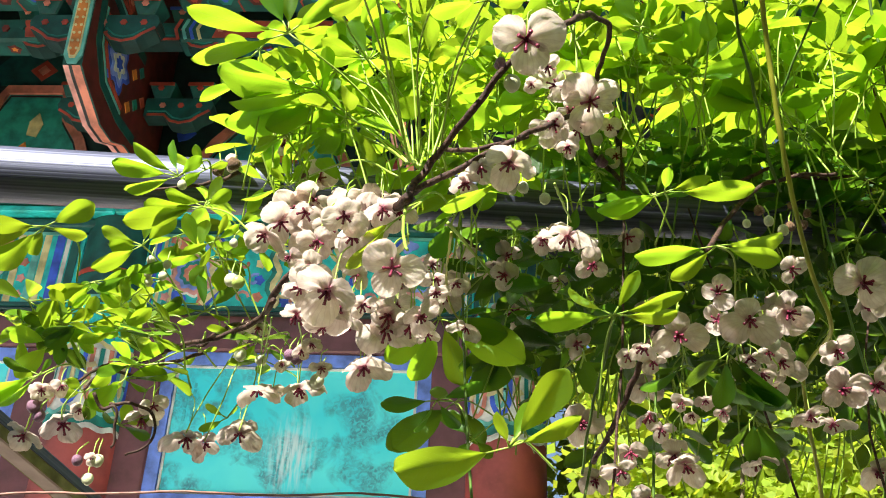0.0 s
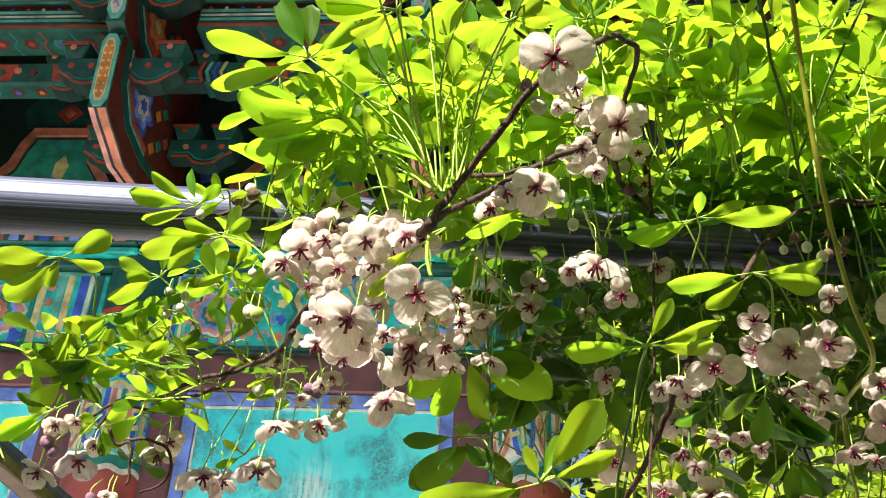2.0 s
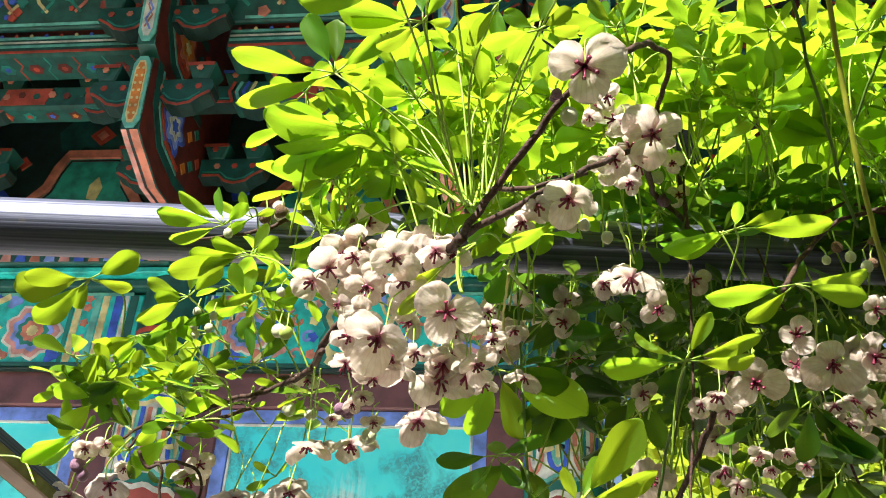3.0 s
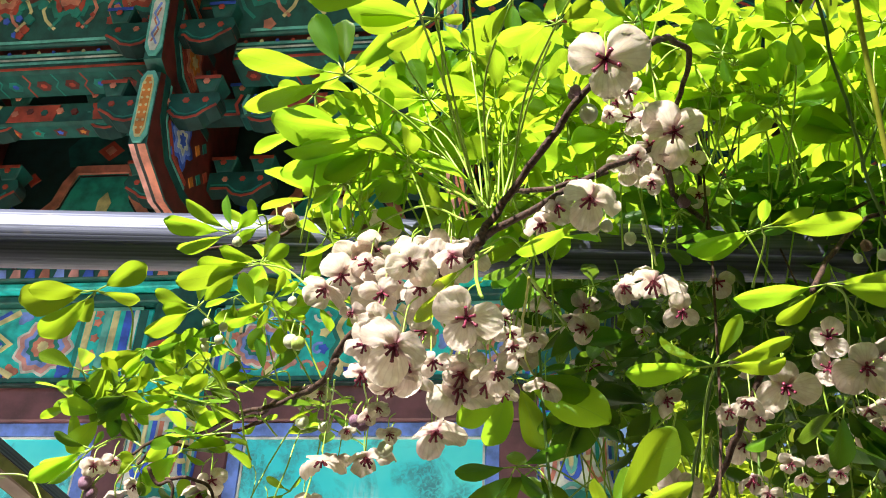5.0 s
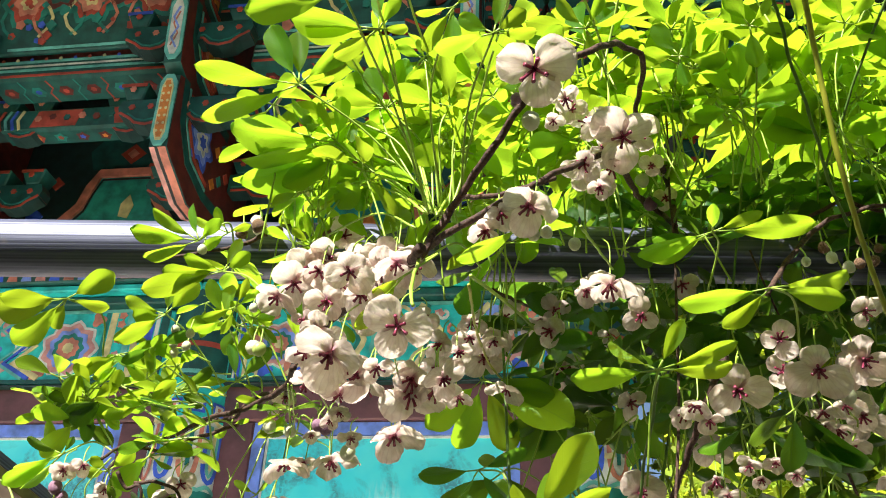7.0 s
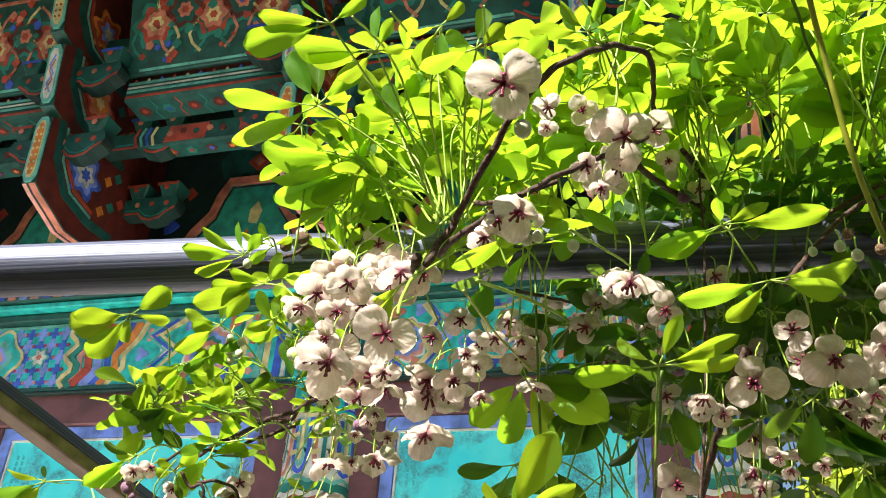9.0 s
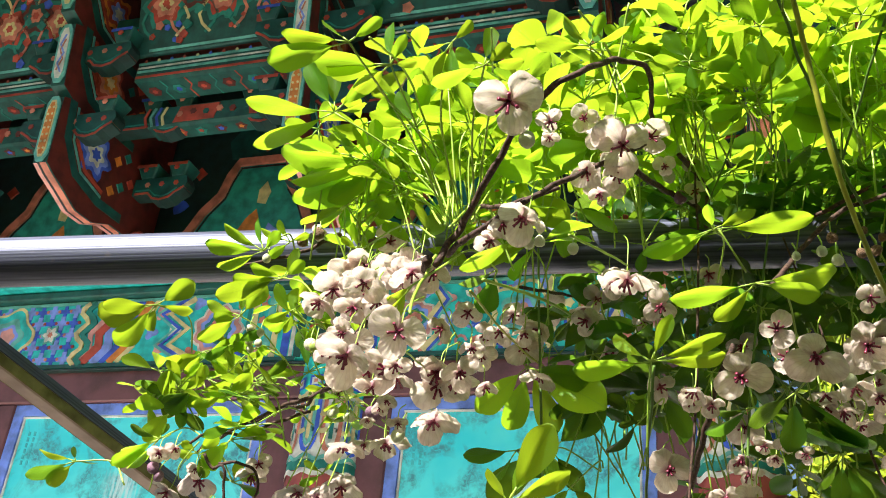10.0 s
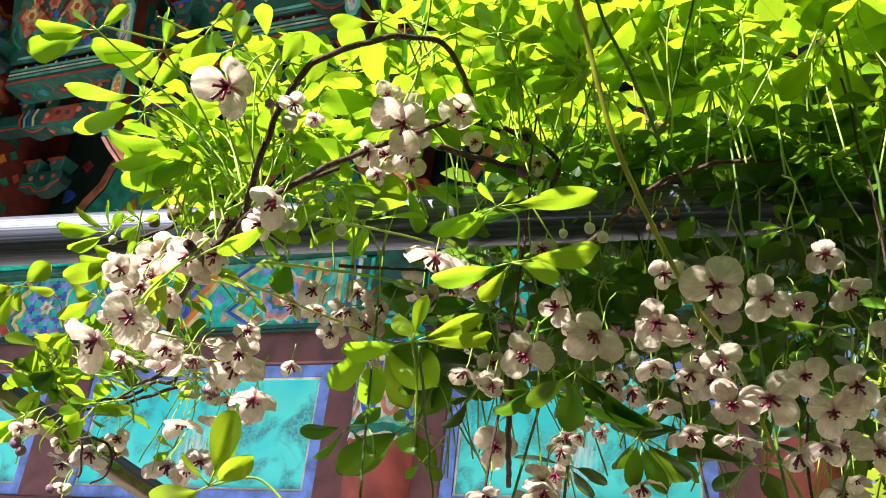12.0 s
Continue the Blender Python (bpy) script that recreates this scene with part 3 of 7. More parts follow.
    for i in range(n):
        for j in range(5):
            px, pz = mid - w + (i + 0.5) * step, 4.265 + j * 0.104
            q = 0.016 * (1.25 if (i + j) % 2 else 1.0)
            o = [(-q, -3 * q), (q, -3 * q), (q, -q), (3 * q, -q), (3 * q, q), (q, q), (q, 3 * q), (-q, 3 * q), (-q, q), (-3 * q, q), (-3 * q, -q), (-q, -q)]
            plate("lattice_cross", [(px + a, pz + b) for a, b in o], 0.005 + 0.002 * ((i + j) % 2), SKYBLUE if (i + j) % 2 else BLUE, beam, m)
            disc("lattice_dot", px + step / 2, pz, 0.014, 0.010, (SALMON, RED)[j % 2], beam, m, 6)
    for sx in (-0.42, 0.42):
        if abs(sx) < w - 0.1:
            for r, mat, t in ((0.075, LTEAL, 0.012), (0.058, WHITE, 0.014), (0.022, SALMON, 0.017)):
                disc("lattice_flower", mid + sx, zc, r, t, mat, beam, m, 24, 6, 0.25)
    for r, mat, t in ((0.24, CREAM, 0.013), (0.215, BEAM, 0.0145), (0.15, LTEAL, 0.016), (0.10, SKYBLUE, 0.017), (0.07, PINK, 0.019)):
        disc("cloud_medallion", mid, zc, r, t, mat, beam, m, 40, 5, 0.12)
    for z, mat, w in ((4.205, DTEAL, 0.03), (4.745, LTEAL, 0.024)):
        band("edge_line", [(x0 + 0.3, z), (x1 - 0.3, z)], w, 0.009, mat, beam, m)
    # dark strip added for the black shadow line below the beam
    box("beam_shade_strip", x0 + 0.22, x1 - 0.22, y - 0.004, WALL_Y - 0.092, 4.168 + DROP, 4.186 + DROP, SHADEGREEN, beam, 0.003)
    # the moulded plate on top, with a row of painted ticks
    for z0, z1, y0, mat in ((4.765, 4.83, 0.22, DTEAL), (4.835, 4.885, 0.30, BEAM), (4.89, 4.985, 0.34, DTEAL)):
        box("cornice_board", x0 + 0.002, x1 - 0.002, WALL_Y - y0, WALL_Y + 0.1, z0 + DROP, z1 + DROP, mat, hall, 0.01)
    for q in range(int((x1 - x0) / 0.11)):
        px = x0 + 0.05 + q * 0.11
        plate("cornice_tick", [(px, 4.905), (px + 0.08, 4.905), (px + 0.065, 4.97), (px + 0.015, 4.97)], 0.005, (SKYBLUE, PINK, BLUE, SALMON)[q % 4], hall, Matrix.Translation((0, WALL_Y - 0.34, DROP)))


for x0, x1 in BAYS:
    painted_beam(x0, x1)

NICHE = paint("green niche paint", (0.03, 0.37, 0.31))
SETS = (-8.38, -6.44, -4.50, -2.56, -0.62, 0.32)
YZ = Matrix(((0, -1, 0, 0), (1, 0, 0, 0), (0, 0, 1, 0), (0, 0, 0, 1)))


def niche(x):
    """The boarded panel between two bracket sets with its orange-red arched outline."""
    m = Matrix.Translation((x, WALL_Y - 0.02, 0))
    # the board's colour carries the deep shade between the brackets
    p = plate("niche_panel", [(-0.97, 4.88), (0.97, 4.88), (0.97, 6.9), (-0.97, 6.9)], 0.04, SHADEGREEN, hall, m, "teal board darkened for shade, with an arched niche painting")
    arch = [(-0.78, 4.9), (-0.62, 5.24), (-0.50, 5.46), (-0.36, 5.62), (-0.31, 5.80), (-0.25, 5.93), (0.19, 5.93), (0.25, 5.82), (0.27, 5.66), (0.40, 5.48), (0.50, 5.25), (0.62, 4.9)]
    f = Matrix.Translation((x, WALL_Y - 0.06, 0))
    plate("niche_field", arch, 0.006, NICHE, p, f)
    band("niche_outline", arch, 0.075, 0.03, SALMON, p, f)
    band("niche_line", [(a * 0.9, 5.0 + (b - 5.0) * 0.94) for a, b in arch], 0.014, 0.012, BLACK, p, f)
    rnd = random.Random(int(x * 10))
    lean = rnd.uniform(-0.1, 0.1)
    plate("painted_shape", [(-0.28, 5.02), (0.0, 5.02), (0.04 + lean, 5.3), (-0.02 + lean, 5.46), (-0.10 + lean, 5.38)], 0.011, ORANGE, p, f)
    plate("painted_shape", [(-0.02, 5.52), (0.06, 5.50), (0.09, 5.62), (0.04, 5.72), (-0.02, 5.64)], 0.011, CREAM, p, f)
    plate("painted_shape", [(0.04, 5.02), (0.26, 5.02), (0.22, 5.24), (0.12, 5.32)], 0.011, SKYBLUE, p, f)
    plate("painted_shape", [(-0.42, 5.02), (-0.3, 5.02), (-0.32, 5.14), (-0.38, 5.12)], 0.011, WHITE, p, f)
    plate("board_ground", [(-0.34, 5.98), (0.28, 5.98), (0.36, 6.16), (0.22, 6.34), (-0.26, 6.34), (-0.40, 6.16)], 0.008, DTEAL, p, f)
    plate("diamond", [(-0.13, 6.12), (-0.02, 6.02), (0.09, 6.12), (-0.02, 6.22)], 0.012, RED, p, f)
    plate("diamond", [(-0.07, 6.12), (-0.02, 6.07), (0.03, 6.12), (-0.02, 6.17)], 0.018, SALMON, p, f)
    for a in (-0.62, 0.60):
        disc("red_spot", a, 5.86, 0.055, 0.012, RED, p, f, 8, 4, 0.2)
        disc("blue_spot", a * 1.2, 5.55, 0.07, 0.012, BLUE, p, f, 9, 3, 0.2)


def bracket_set(x):
    """Tiers of long tongues that jut from the wall, each with a painted nose, and the arms across them."""
    prof = [(5.9, 5.0), (5.62, 5.0), (5.50, 5.07), (5.36, 5.06), (5.18, 4.97), (4.98, 4.96), (4.80, 5.03), (4.66, 5.08), (4.58, 5.12),
            (4.54, 5.66), (4.62, 5.70), (4.50, 5.74), (4.42, 6.25), (4.50, 6.29), (4.36, 6.33), (4.26, 6.84), (4.36, 6.91), (4.2, 7.2), (5.9, 7.2)]
    t = 0.12
    m = Matrix.Translation((x - t / 2, 0, 0)) @ YZ
    # plate() builds in x and z; YZ turns its x to world y and its thickness to +x
    core = plate("bracket_tongue", prof, t, DRED, hall, m, "stacked bracket tongues with painted noses", DTEAL)
    for sx in (-0.066, 0.066):
        g = Matrix.Translation((x + sx + (0.0 if sx < 0 else -0.004), 0, 0)) @ YZ
        for k, (y0, z0) in enumerate(((4.66, 5.2), (4.58, 5.82), (4.44, 6.4))):
            band("side_line", [(y0 - 0.02, z0 + 0.50), (y0 + 0.03, z0 + 0.2), (y0 + 0.20, z0 + 0.0), (y0 + 0.5, z0 - 0.06), (y0 + 0.8, z0 - 0.04)], 0.075, 0.004, DTEAL, core, g)
            band("side_line", [(y0 + 0.045, z0 + 0.48), (y0 + 0.09, z0 + 0.22), (y0 + 0.25, z0 + 0.04), (y0 + 0.52, z0 - 0.01)], 0.020, 0.006, LTEAL, core, g)
            band("side_line", [(y0 + 0.085, z0 + 0.46), (y0 + 0.13, z0 + 0.24), (y0 + 0.28, z0 + 0.08), (y0 + 0.52, z0 + 0.03)], 0.030, 0.008, RED, core, g)
            for r, mat, tt in ((0.17, (BLUE, RED, ORANGE)[k], 0.006), (0.13, (SKYBLUE, SALMON, RED)[k], 0.009), (0.085, (WHITE, ORANGE, SKYBLUE)[k], 0.012), (0.045, (BLUE, CREAM, WHITE)[k], 0.015)):
                disc("side_scroll", y0 + 0.34, z0 + 0.26, r, tt, mat, core, g, 30, 6, 0.22)
            for q in range(5):
                disc("side_bud", y0 + 0.60 + 0.10 * (q % 3), z0 + 0.10 + 0.09 * q, 0.04, 0.006, (ORANGE, TEAL, RED)[(q + k) % 3], core, g, 12, 4, 0.25)
    # noses
    for k, (yb, zb, yt, zt) in enumerate(((4.575, 5.12, 4.535, 5.66), (4.492, 5.755, 4.418, 6.25), (4.352, 6.345, 4.258, 6.84))):
        h = zt - zb
        tilt = math.degrees(math.atan2(yb - yt, h))
        f = Matrix.Translation((x, yb - 0.002, zb)) @ pose(0, 0, 0, tilt, 0, 0)
        w = 0.058
        o = lambda s, e: [(-w * s * 0.45, e), (w * s * 0.45, e), (w * s, e + 0.06), (w * s, h - e - 0.06), (w * s * 0.45, h - e), (-w * s * 0.45, h - e), (-w * s, h - e - 0.06), (-w * s, e + 0.06)]
        plate("nose_rim", o(1.0, 0.0), 0.012, LTEAL, core, f)
        plate("nose_field", o(0.66, 0.035), 0.017, CREAM if k != 1 else WHITE, core, f)
        if k != 1:
            plate("nose_heart", o(0.50, 0.055), 0.020, ORANGE if k == 0 else CREAM, core, f)
            for j in range(7):
                for sx in (-0.018, 0.018):
                    disc("nose_bead", sx, 0.1 + j * (h - 0.2) / 6, 0.010, 0.024, CREAM if k == 0 else RED, core, f, 6)
        else:
            band("nose_scroll", [(0.02, 0.08), (-0.02, 0.16), (0.02, 0.24), (-0.02, 0.32), (0.015, 0.40)], 0.014, 0.021, SKYBLUE, core, f)
            band("nose_scroll", [(-0.02, 0.10), (0.02, 0.19), (-0.015, 0.27), (0.02, 0.36)], 0.010, 0.021, SALMON, core, f)
    # the under-edge with its two pink stripes
    under = [(4.58, 5.12), (4.66, 5.08), (4.80, 5.03), (4.98, 4.96), (5.18, 4.97), (5.36, 5.06), (5.50, 5.07), (5.62, 5.0)]
    for dx, w, mat in ((-0.038, 0.034, PINK), (0.026, 0.052, SALMON), (-0.010, 0.014, BLACK)):
        v, f = [], []
        for yy, zz in under:
            v += [(x + dx - w / 2, yy - 0.004, zz - 0.006), (x + dx + w / 2, yy - 0.004, zz - 0.006)]
        for i in range(len(under) - 1):
            f.append((2 * i, 2 * i + 1, 2 * i + 3, 2 * i + 2))
        put("under_stripe", mesh_of("under_stripe", v, f, mat), core, Matrix())
    box("bracket_foot", x - 0.16, x + 0.16, 5.62, 5.96, 4.992, 5.16, RED, hall, 0.03)
    # arms across in stepped tiers, with carved ends and boat-shaped bearing blocks
    for k, (y, z, reach) in enumerate(((5.62, 5.40, 0.56), (5.20, 5.72, 0.78), (4.92, 6.46, 0.80), (4.82, 5.46, 0.42), (4.72, 6.02, 0.46))):
        m = Matrix.Translation((x, y, z))
        for s in (-1, 1):
            e = reach
            half = [(s * 0.075, 0.0), (s * (e - 0.34), 0.0), (s * (e - 0.30), -0.05), (s * (e - 0.22), -0.07), (s * (e - 0.13), -0.05), (s * (e - 0.09), -0.01), (s * (e - 0.02), 0.03), (s * e, 0.09), (s * (e - 0.02), 0.15), (s * 0.075, 0.15)]
            # arm edges are coloured near black for the shade beneath them
            arm = plate("cross_arm", half, 0.12, DTEAL, hall, m, "", SHADEGREEN)
            band("arm_line", [(s * 0.1, 0.012), (s * (e - 0.34), 0.012), (s * (e - 0.29), -0.038), (s * (e - 0.22), -0.056), (s * (e - 0.14), -0.038), (s * (e - 0.10), 0.0), (s * (e - 0.02), 0.05)], 0.018, 0.124, RED, arm, m)
            band("arm_line", [(s * 0.1, 0.040), (s * (e - 0.33), 0.040), (s * (e - 0.27), -0.012), (s * (e - 0.21), -0.026), (s * (e - 0.15), -0.012), (s * (e - 0.08), 0.04)], 0.010, 0.127, TEAL, arm, m)
            for q in range(3):
                disc("arm_spot", s * (e - 0.10 - 0.13 * q), 0.09, 0.022, 0.126, (RED, RED, SALMON)[(q + k) % 3], arm, m, 12, 6, 0.12)
            for bx in ((e - 0.10, e - 0.38) if e > 0.5 else (e - 0.10,)):
                bm = bmesh.new()
                bmesh.ops.create_cube(bm, size=1, matrix=Matrix.Diagonal((0.20, 0.19, 0.12, 1)))
                for q in bm.verts:
                    if q.co.z < 0:
                        q.co.x *= 0.55
                        q.co.y *= 0.65
                bmesh.ops.bevel(bm, geom=bm.edges[:], offset=0.01, segments=1, affect="EDGES")
                at = Matrix.Translation((x + s * bx, y - 0.06, z + 0.213))
                blk = put("bearing_block", from_bm("bearing_block", bm, DTEAL), hall, at)
                face = Matrix.Translation((x + s * bx, y - 0.157, z + 0.213))
                plate("block_line", [(-0.09, 0.022), (0.09, 0.022), (0.09, 0.048), (-0.09, 0.048)], 0.004, (RED, BLUE, TEAL)[k % 3], blk, face)
                disc("block_spot", 0.0, 0.0, 0.022, 0.008, (RED, SALMON)[k % 2], blk, face, 12, 6, 0.12)
    # small carved fans low on the wall beside the foot
    for s in (-1, 1):
        fan = plate("carved_fan", [(s * 0.16, 5.0), (s * 0.44, 5.0), (s * 0.46, 5.09), (s * 0.36, 5.17), (s * 0.24, 5.24), (s * 0.16, 5.25)], 0.06, TEAL, hall, Matrix.Translation((x, WALL_Y - 0.06, 0)), "", DRED)
        band("fan_line", [(s * 0.44, 5.03), (s * 0.42, 5.09), (s * 0.33, 5.14), (s * 0.20, 5.21)], 0.022, 0.064, CREAM, fan, Matrix.Translation((x, WALL_Y - 0.06, 0)))
        disc("fan_spot", s * 0.26, 5.10, 0.05, 0.066, ORANGE, fan, Matrix.Translation((x, WALL_Y - 0.06, 0)), 10, 5, 0.25)


for x in SETS + (1.55,):
    bracket_set(x)
for a, b in zip(SETS[:5], SETS[1:5]):
    niche((a + b) / 2)


def eave_beam(x0, x1):
    """Striped purlin between two bracket sets, with a flowered board above it."""
    a, b = x0 + 0.40, x1 - 0.075
    bm = box("purlin", a, b, 4.78, 5.05, 5.93, 6.13, DTEAL, hall, 0.02, "teal purlin with pale stripes")
    m = Matrix.Translation((0, 4.78, 0))
    for z, mat, w in ((5.955, RED, 0.02), (6.005, LTEAL, 0.02), (6.045, WHITE, 0.014), (6.08, LTEAL, 0.02)):
        plate("purlin_stripe", [(a + 0.02, z), (b - 0.02, z), (b - 0.02, z + w), (a + 0.02, z + w)], 0.005, mat, bm, m)
    mid = (a + b) / 2
    for k in range(int((b - a) / 0.11)):
        px = a + 0.08 + k * 0.11
        disc("purlin_spot", px, 6.11, 0.014, 0.007, (RED, CREAM, BLUE)[k % 3], bm, m, 6)
    under = Matrix.Translation((0, 0, 5.929)) @ pose(0, 0, 0, 90, 0, 0)
    for k in range(int((b - a) / 0.21)):
        px = a + 0.12 + k * 0.21
        disc("under_flower", px, -4.915, 0.050, 0.003, (DRED, TEAL, DRED)[k % 3], bm, under, 18, 6, 0.12)
        disc("under_flower", px, -4.915, 0.022, 0.005, (RED, BLUE, RED)[k % 3], bm, under, 12, 6, 0.12)
        band("under_tick", [(px + 0.105, -5.03), (px + 0.085, -4.93), (px + 0.125, -4.88), (px + 0.105, -4.80)], 0.012, 0.003, (TEAL, RED)[k % 2], bm, under)
    lower = box("purlin", a, b, 5.06, 5.24, 5.70, 5.90, DTEAL, hall, 0.02, "teal purlin with a red painted panel")
    m2 = Matrix.Translation((0, 5.06, 0))
    plate("red_panel", [(mid - 0.5, 5.73), (mid - 0.15, 5.73), (mid - 0.12, 5.87), (mid - 0.46, 5.87)], 0.006, RED, lower, m2)
    plate("red_panel", [(mid + 0.15, 5.73), (mid + 0.5, 5.73), (mid + 0.46, 5.87), (mid + 0.12, 5.87)], 0.006, RED, lower, m2)
    low = Matrix.Translation((0, 0, 5.699)) @ pose(0, 0, 0, 90, 0, 0)
    for k in range(int((b - a) / 0.17)):
        px = a + 0.1 + k * 0.17
        disc("under_flower", px, -5.15, 0.042, 0.003, (DRED, RED, TEAL, DRED)[k % 4], lower, low, 15, 5, 0.22)
        disc("under_flower", px, -5.15, 0.020, 0.005, (BLUE, ORANGE, RED)[k % 3], lower, low, 10, 5, 0.2)
    for k in range(9):
        disc("panel_flower", mid - 0.45 + 0.1125 * k, 5.80 + 0.015 * (k % 2), 0.026, 0.010 + 0.0006 * k, (SALMON, DRED, DTEAL)[k % 3], lower, m2, 12, 6, 0.12)
    for s in (-1, 1):
        for q, mat in ((0.58, CREAM), (0.63, BLUE), (0.68, LTEAL), (0.73, RED)):
            band("purlin_band", [(mid + s * q, 5.715), (mid + s * (q + 0.03), 5.80), (mid + s * q, 5.885)], 0.022, 0.006, mat, lower, m2)
    board = put("flower_board", from_bm("flower_board", box_geo(-(b - a) / 2, (b - a) / 2, 0, 0.05, 0, 0.85, 0.01), DTEAL), hall, Matrix.Translation((mid, 4.74, 6.14)) @ pose(0, 0, 0, 16, 0, 0), "sloping board painted with red and blue flowers")
    f = Matrix.Translation((mid, 4.737, 6.14)) @ pose(0, 0, 0, 16, 0, 0)
    rnd = random.Random(int(x0 * 7))
    half = (b - a) / 2 - 0.12
    for k in range(5):
        cx = -half + 2 * half * (k + 0.5) / 5
        for r, mat, t in ((0.19, TEAL, 0.002), (0.15, (RED, DRED)[k % 2], 0.004), (0.105, (SALMON, DTEAL)[k % 2], 0.006), (0.06, (CREAM, SALMON)[k % 2], 0.008), (0.03, RED, 0.010)):
            disc("flower_ring", cx, 0.40 + 0.08 * (k % 2), r, t, mat, board, f, 24, 6, 0.16)
        for s in (-1, 1):
            band("scroll_line", [(cx + s * (0.10 + 0.10 * math.sin(q * 0.8)), 0.12 + 0.075 * q) for q in range(9)], 0.024, 0.004, (SALMON, CREAM, TEAL)[(k + s) % 3], board, f)
    for k in range(46):
        px, pz = rnd.uniform(-half, half), rnd.uniform(0.06, 0.78)
        disc("flower_spot", px, pz, rnd.uniform(0.016, 0.042), 0.004 + 0.0002 * k, (RED, BLUE, RED, SALMON, TEAL, RED, TEAL)[k % 7], board, f, 15, rnd.randint(3, 5), 0.16)
    band("board_line", [(-half, 0.80), (half, 0.80)], 0.03, 0.006, SALMON, board, f)
    band("board_line", [(-half, 0.03), (half, 0.03)], 0.02, 0.006, LTEAL, board, f)


for a, b in zip(SETS[:5], SETS[1:5]):
    eave_beam(a, b)
eave_beam(-0.32, 1.55)
eave_beam(1.55, 2.6)

# rafters and roof over the eaves; the unseen overhang is lengthened to keep sun off the wall
for k in range(33):
    x = -10.0 + k * 0.4
    v, f = tube_geo([Vector((0, 2.45, 6.75)), Vector((0, 6.4, 8.4))], 0.075, 0.085, 10)
    r = put("rafter", mesh_of("rafter", v, f, DTEAL, True), hall, Matrix.Translation((x, 0, 0)))
bmr = bmesh.new()
for co in ((-11.8, 2.2, 7.0), (3.6, 2.2, 7.0), (2.4, 7.6, 9.4), (-10.7, 7.6, 9.4), (3.6, 13.0, 7.0), (-11.8, 13.0, 7.0)):
    bmr.verts.new(co)
bmr.verts.ensure_lookup_table()
for q in ((0, 1, 2, 3), (3, 2, 4, 5)):
    bmr.faces.new([bmr.verts[i] for i in q])
bmesh.ops.solidify(bmr, geom=bmr.faces[:], thickness=-0.3)
put("roof", from_bm("roof", bmr, TILE), hall, Matrix(), "dark clay tiled roof, its unseen eave lengthened to shade the wall")
box("eave_board", -9.4, 2.7, 4.3, 6.0, 7.2, 7.26, DRED, hall)
for k in range(31):
    x = -10.9 + k * 0.46
    v, f = tube_geo([Vector((x, 2.18, 7.08)), Vector((x * 0.97 - 0.1, 7.6, 9.49))], 0.09, 0.09, 8)
    put("ridge_tile", mesh_of("ridge_tile", v, f, TILE, True), hall, Matrix())

# the hall drawn above is scaled 5:4 about the camera's start and shifted, to fit its view
VIEWPOINT = Vector((0.126, 0.113, 1.614))
hall.matrix_basis = Matrix.Translation(VIEWPOINT + Vector((0.13, 0, 0))) @ Matrix.Scale(1.25, 4) @ Matrix.Translation(-VIEWPOINT) @ hall.matrix_basis

# ---- arbour of steel tube ----
P0 = Vector((0, 0.8816, 2.0659))
PD = Vector((1, 0.1956, 0.0632))
arbour = thing("arbour_frame", P0 - PD * 2.2, "galvanised steel tube arbour carrying the flowering vine", "arbour")
pipe("rail", P0 - PD * 2.2, P0 + PD * 2.6, 0.0247, STEEL, arbour, "galvanised steel rail")
def square_tube(name, a, b, w, mat, parent, label):
    """A square tube from a to b with one face downwards; added strips give each side an olive and a grey tone."""
    a, b = Vector(a), Vector(b)
    x = (b - a).normalized()
    y = Vector((0, 0, -1))
    y = (y - x * y.dot(x)).normalized()
    m = Matrix.Translation(a) @ Matrix((x, y, x.cross(y))).transposed().to_4x4()
    n = (b - a).length
    ob = put(name, from_bm(name, box_geo(0, n, -w / 2, w / 2, -w / 2, w / 2, 0.002), mat), parent, m, label)
    for s in (-1, 1):
        z0, z1 = sorted((s * w / 2, s * (w / 2 + 0.002)))
        put("tone_strip", from_bm("tone_strip", box_geo(0.002, n - 0.002, w * 0.02, w * 0.46, z0, z1, 0.0005), BRONZE), ob, m, "olive strip added to tone the side face")
        put("tone_strip", from_bm("tone_strip", box_geo(0.002, n - 0.002, -w * 0.46, -w * 0.02, z0, z1, 0.0005), STEEL), ob, m, "grey strip added to tone the side face")


square_tube("brace", (-0.57, 0.686, 2.043), (0.10, 2.679, 1.437), 0.026, OLDSTEEL, arbour, "weathered square tube running down from the rail")
pipe("post", (0.09, 2.66, 0.0), (0.09, 2.66, 1.43), 0.018, STEEL, arbour)
for k in (-2.15, 2.55):
    q = P0 + PD * k
    pipe("post", (q.x, q.y + 0.05, 0.0), (q.x, q.y + 0.05, q.z + 0.1), 0.024, STEEL, arbour)

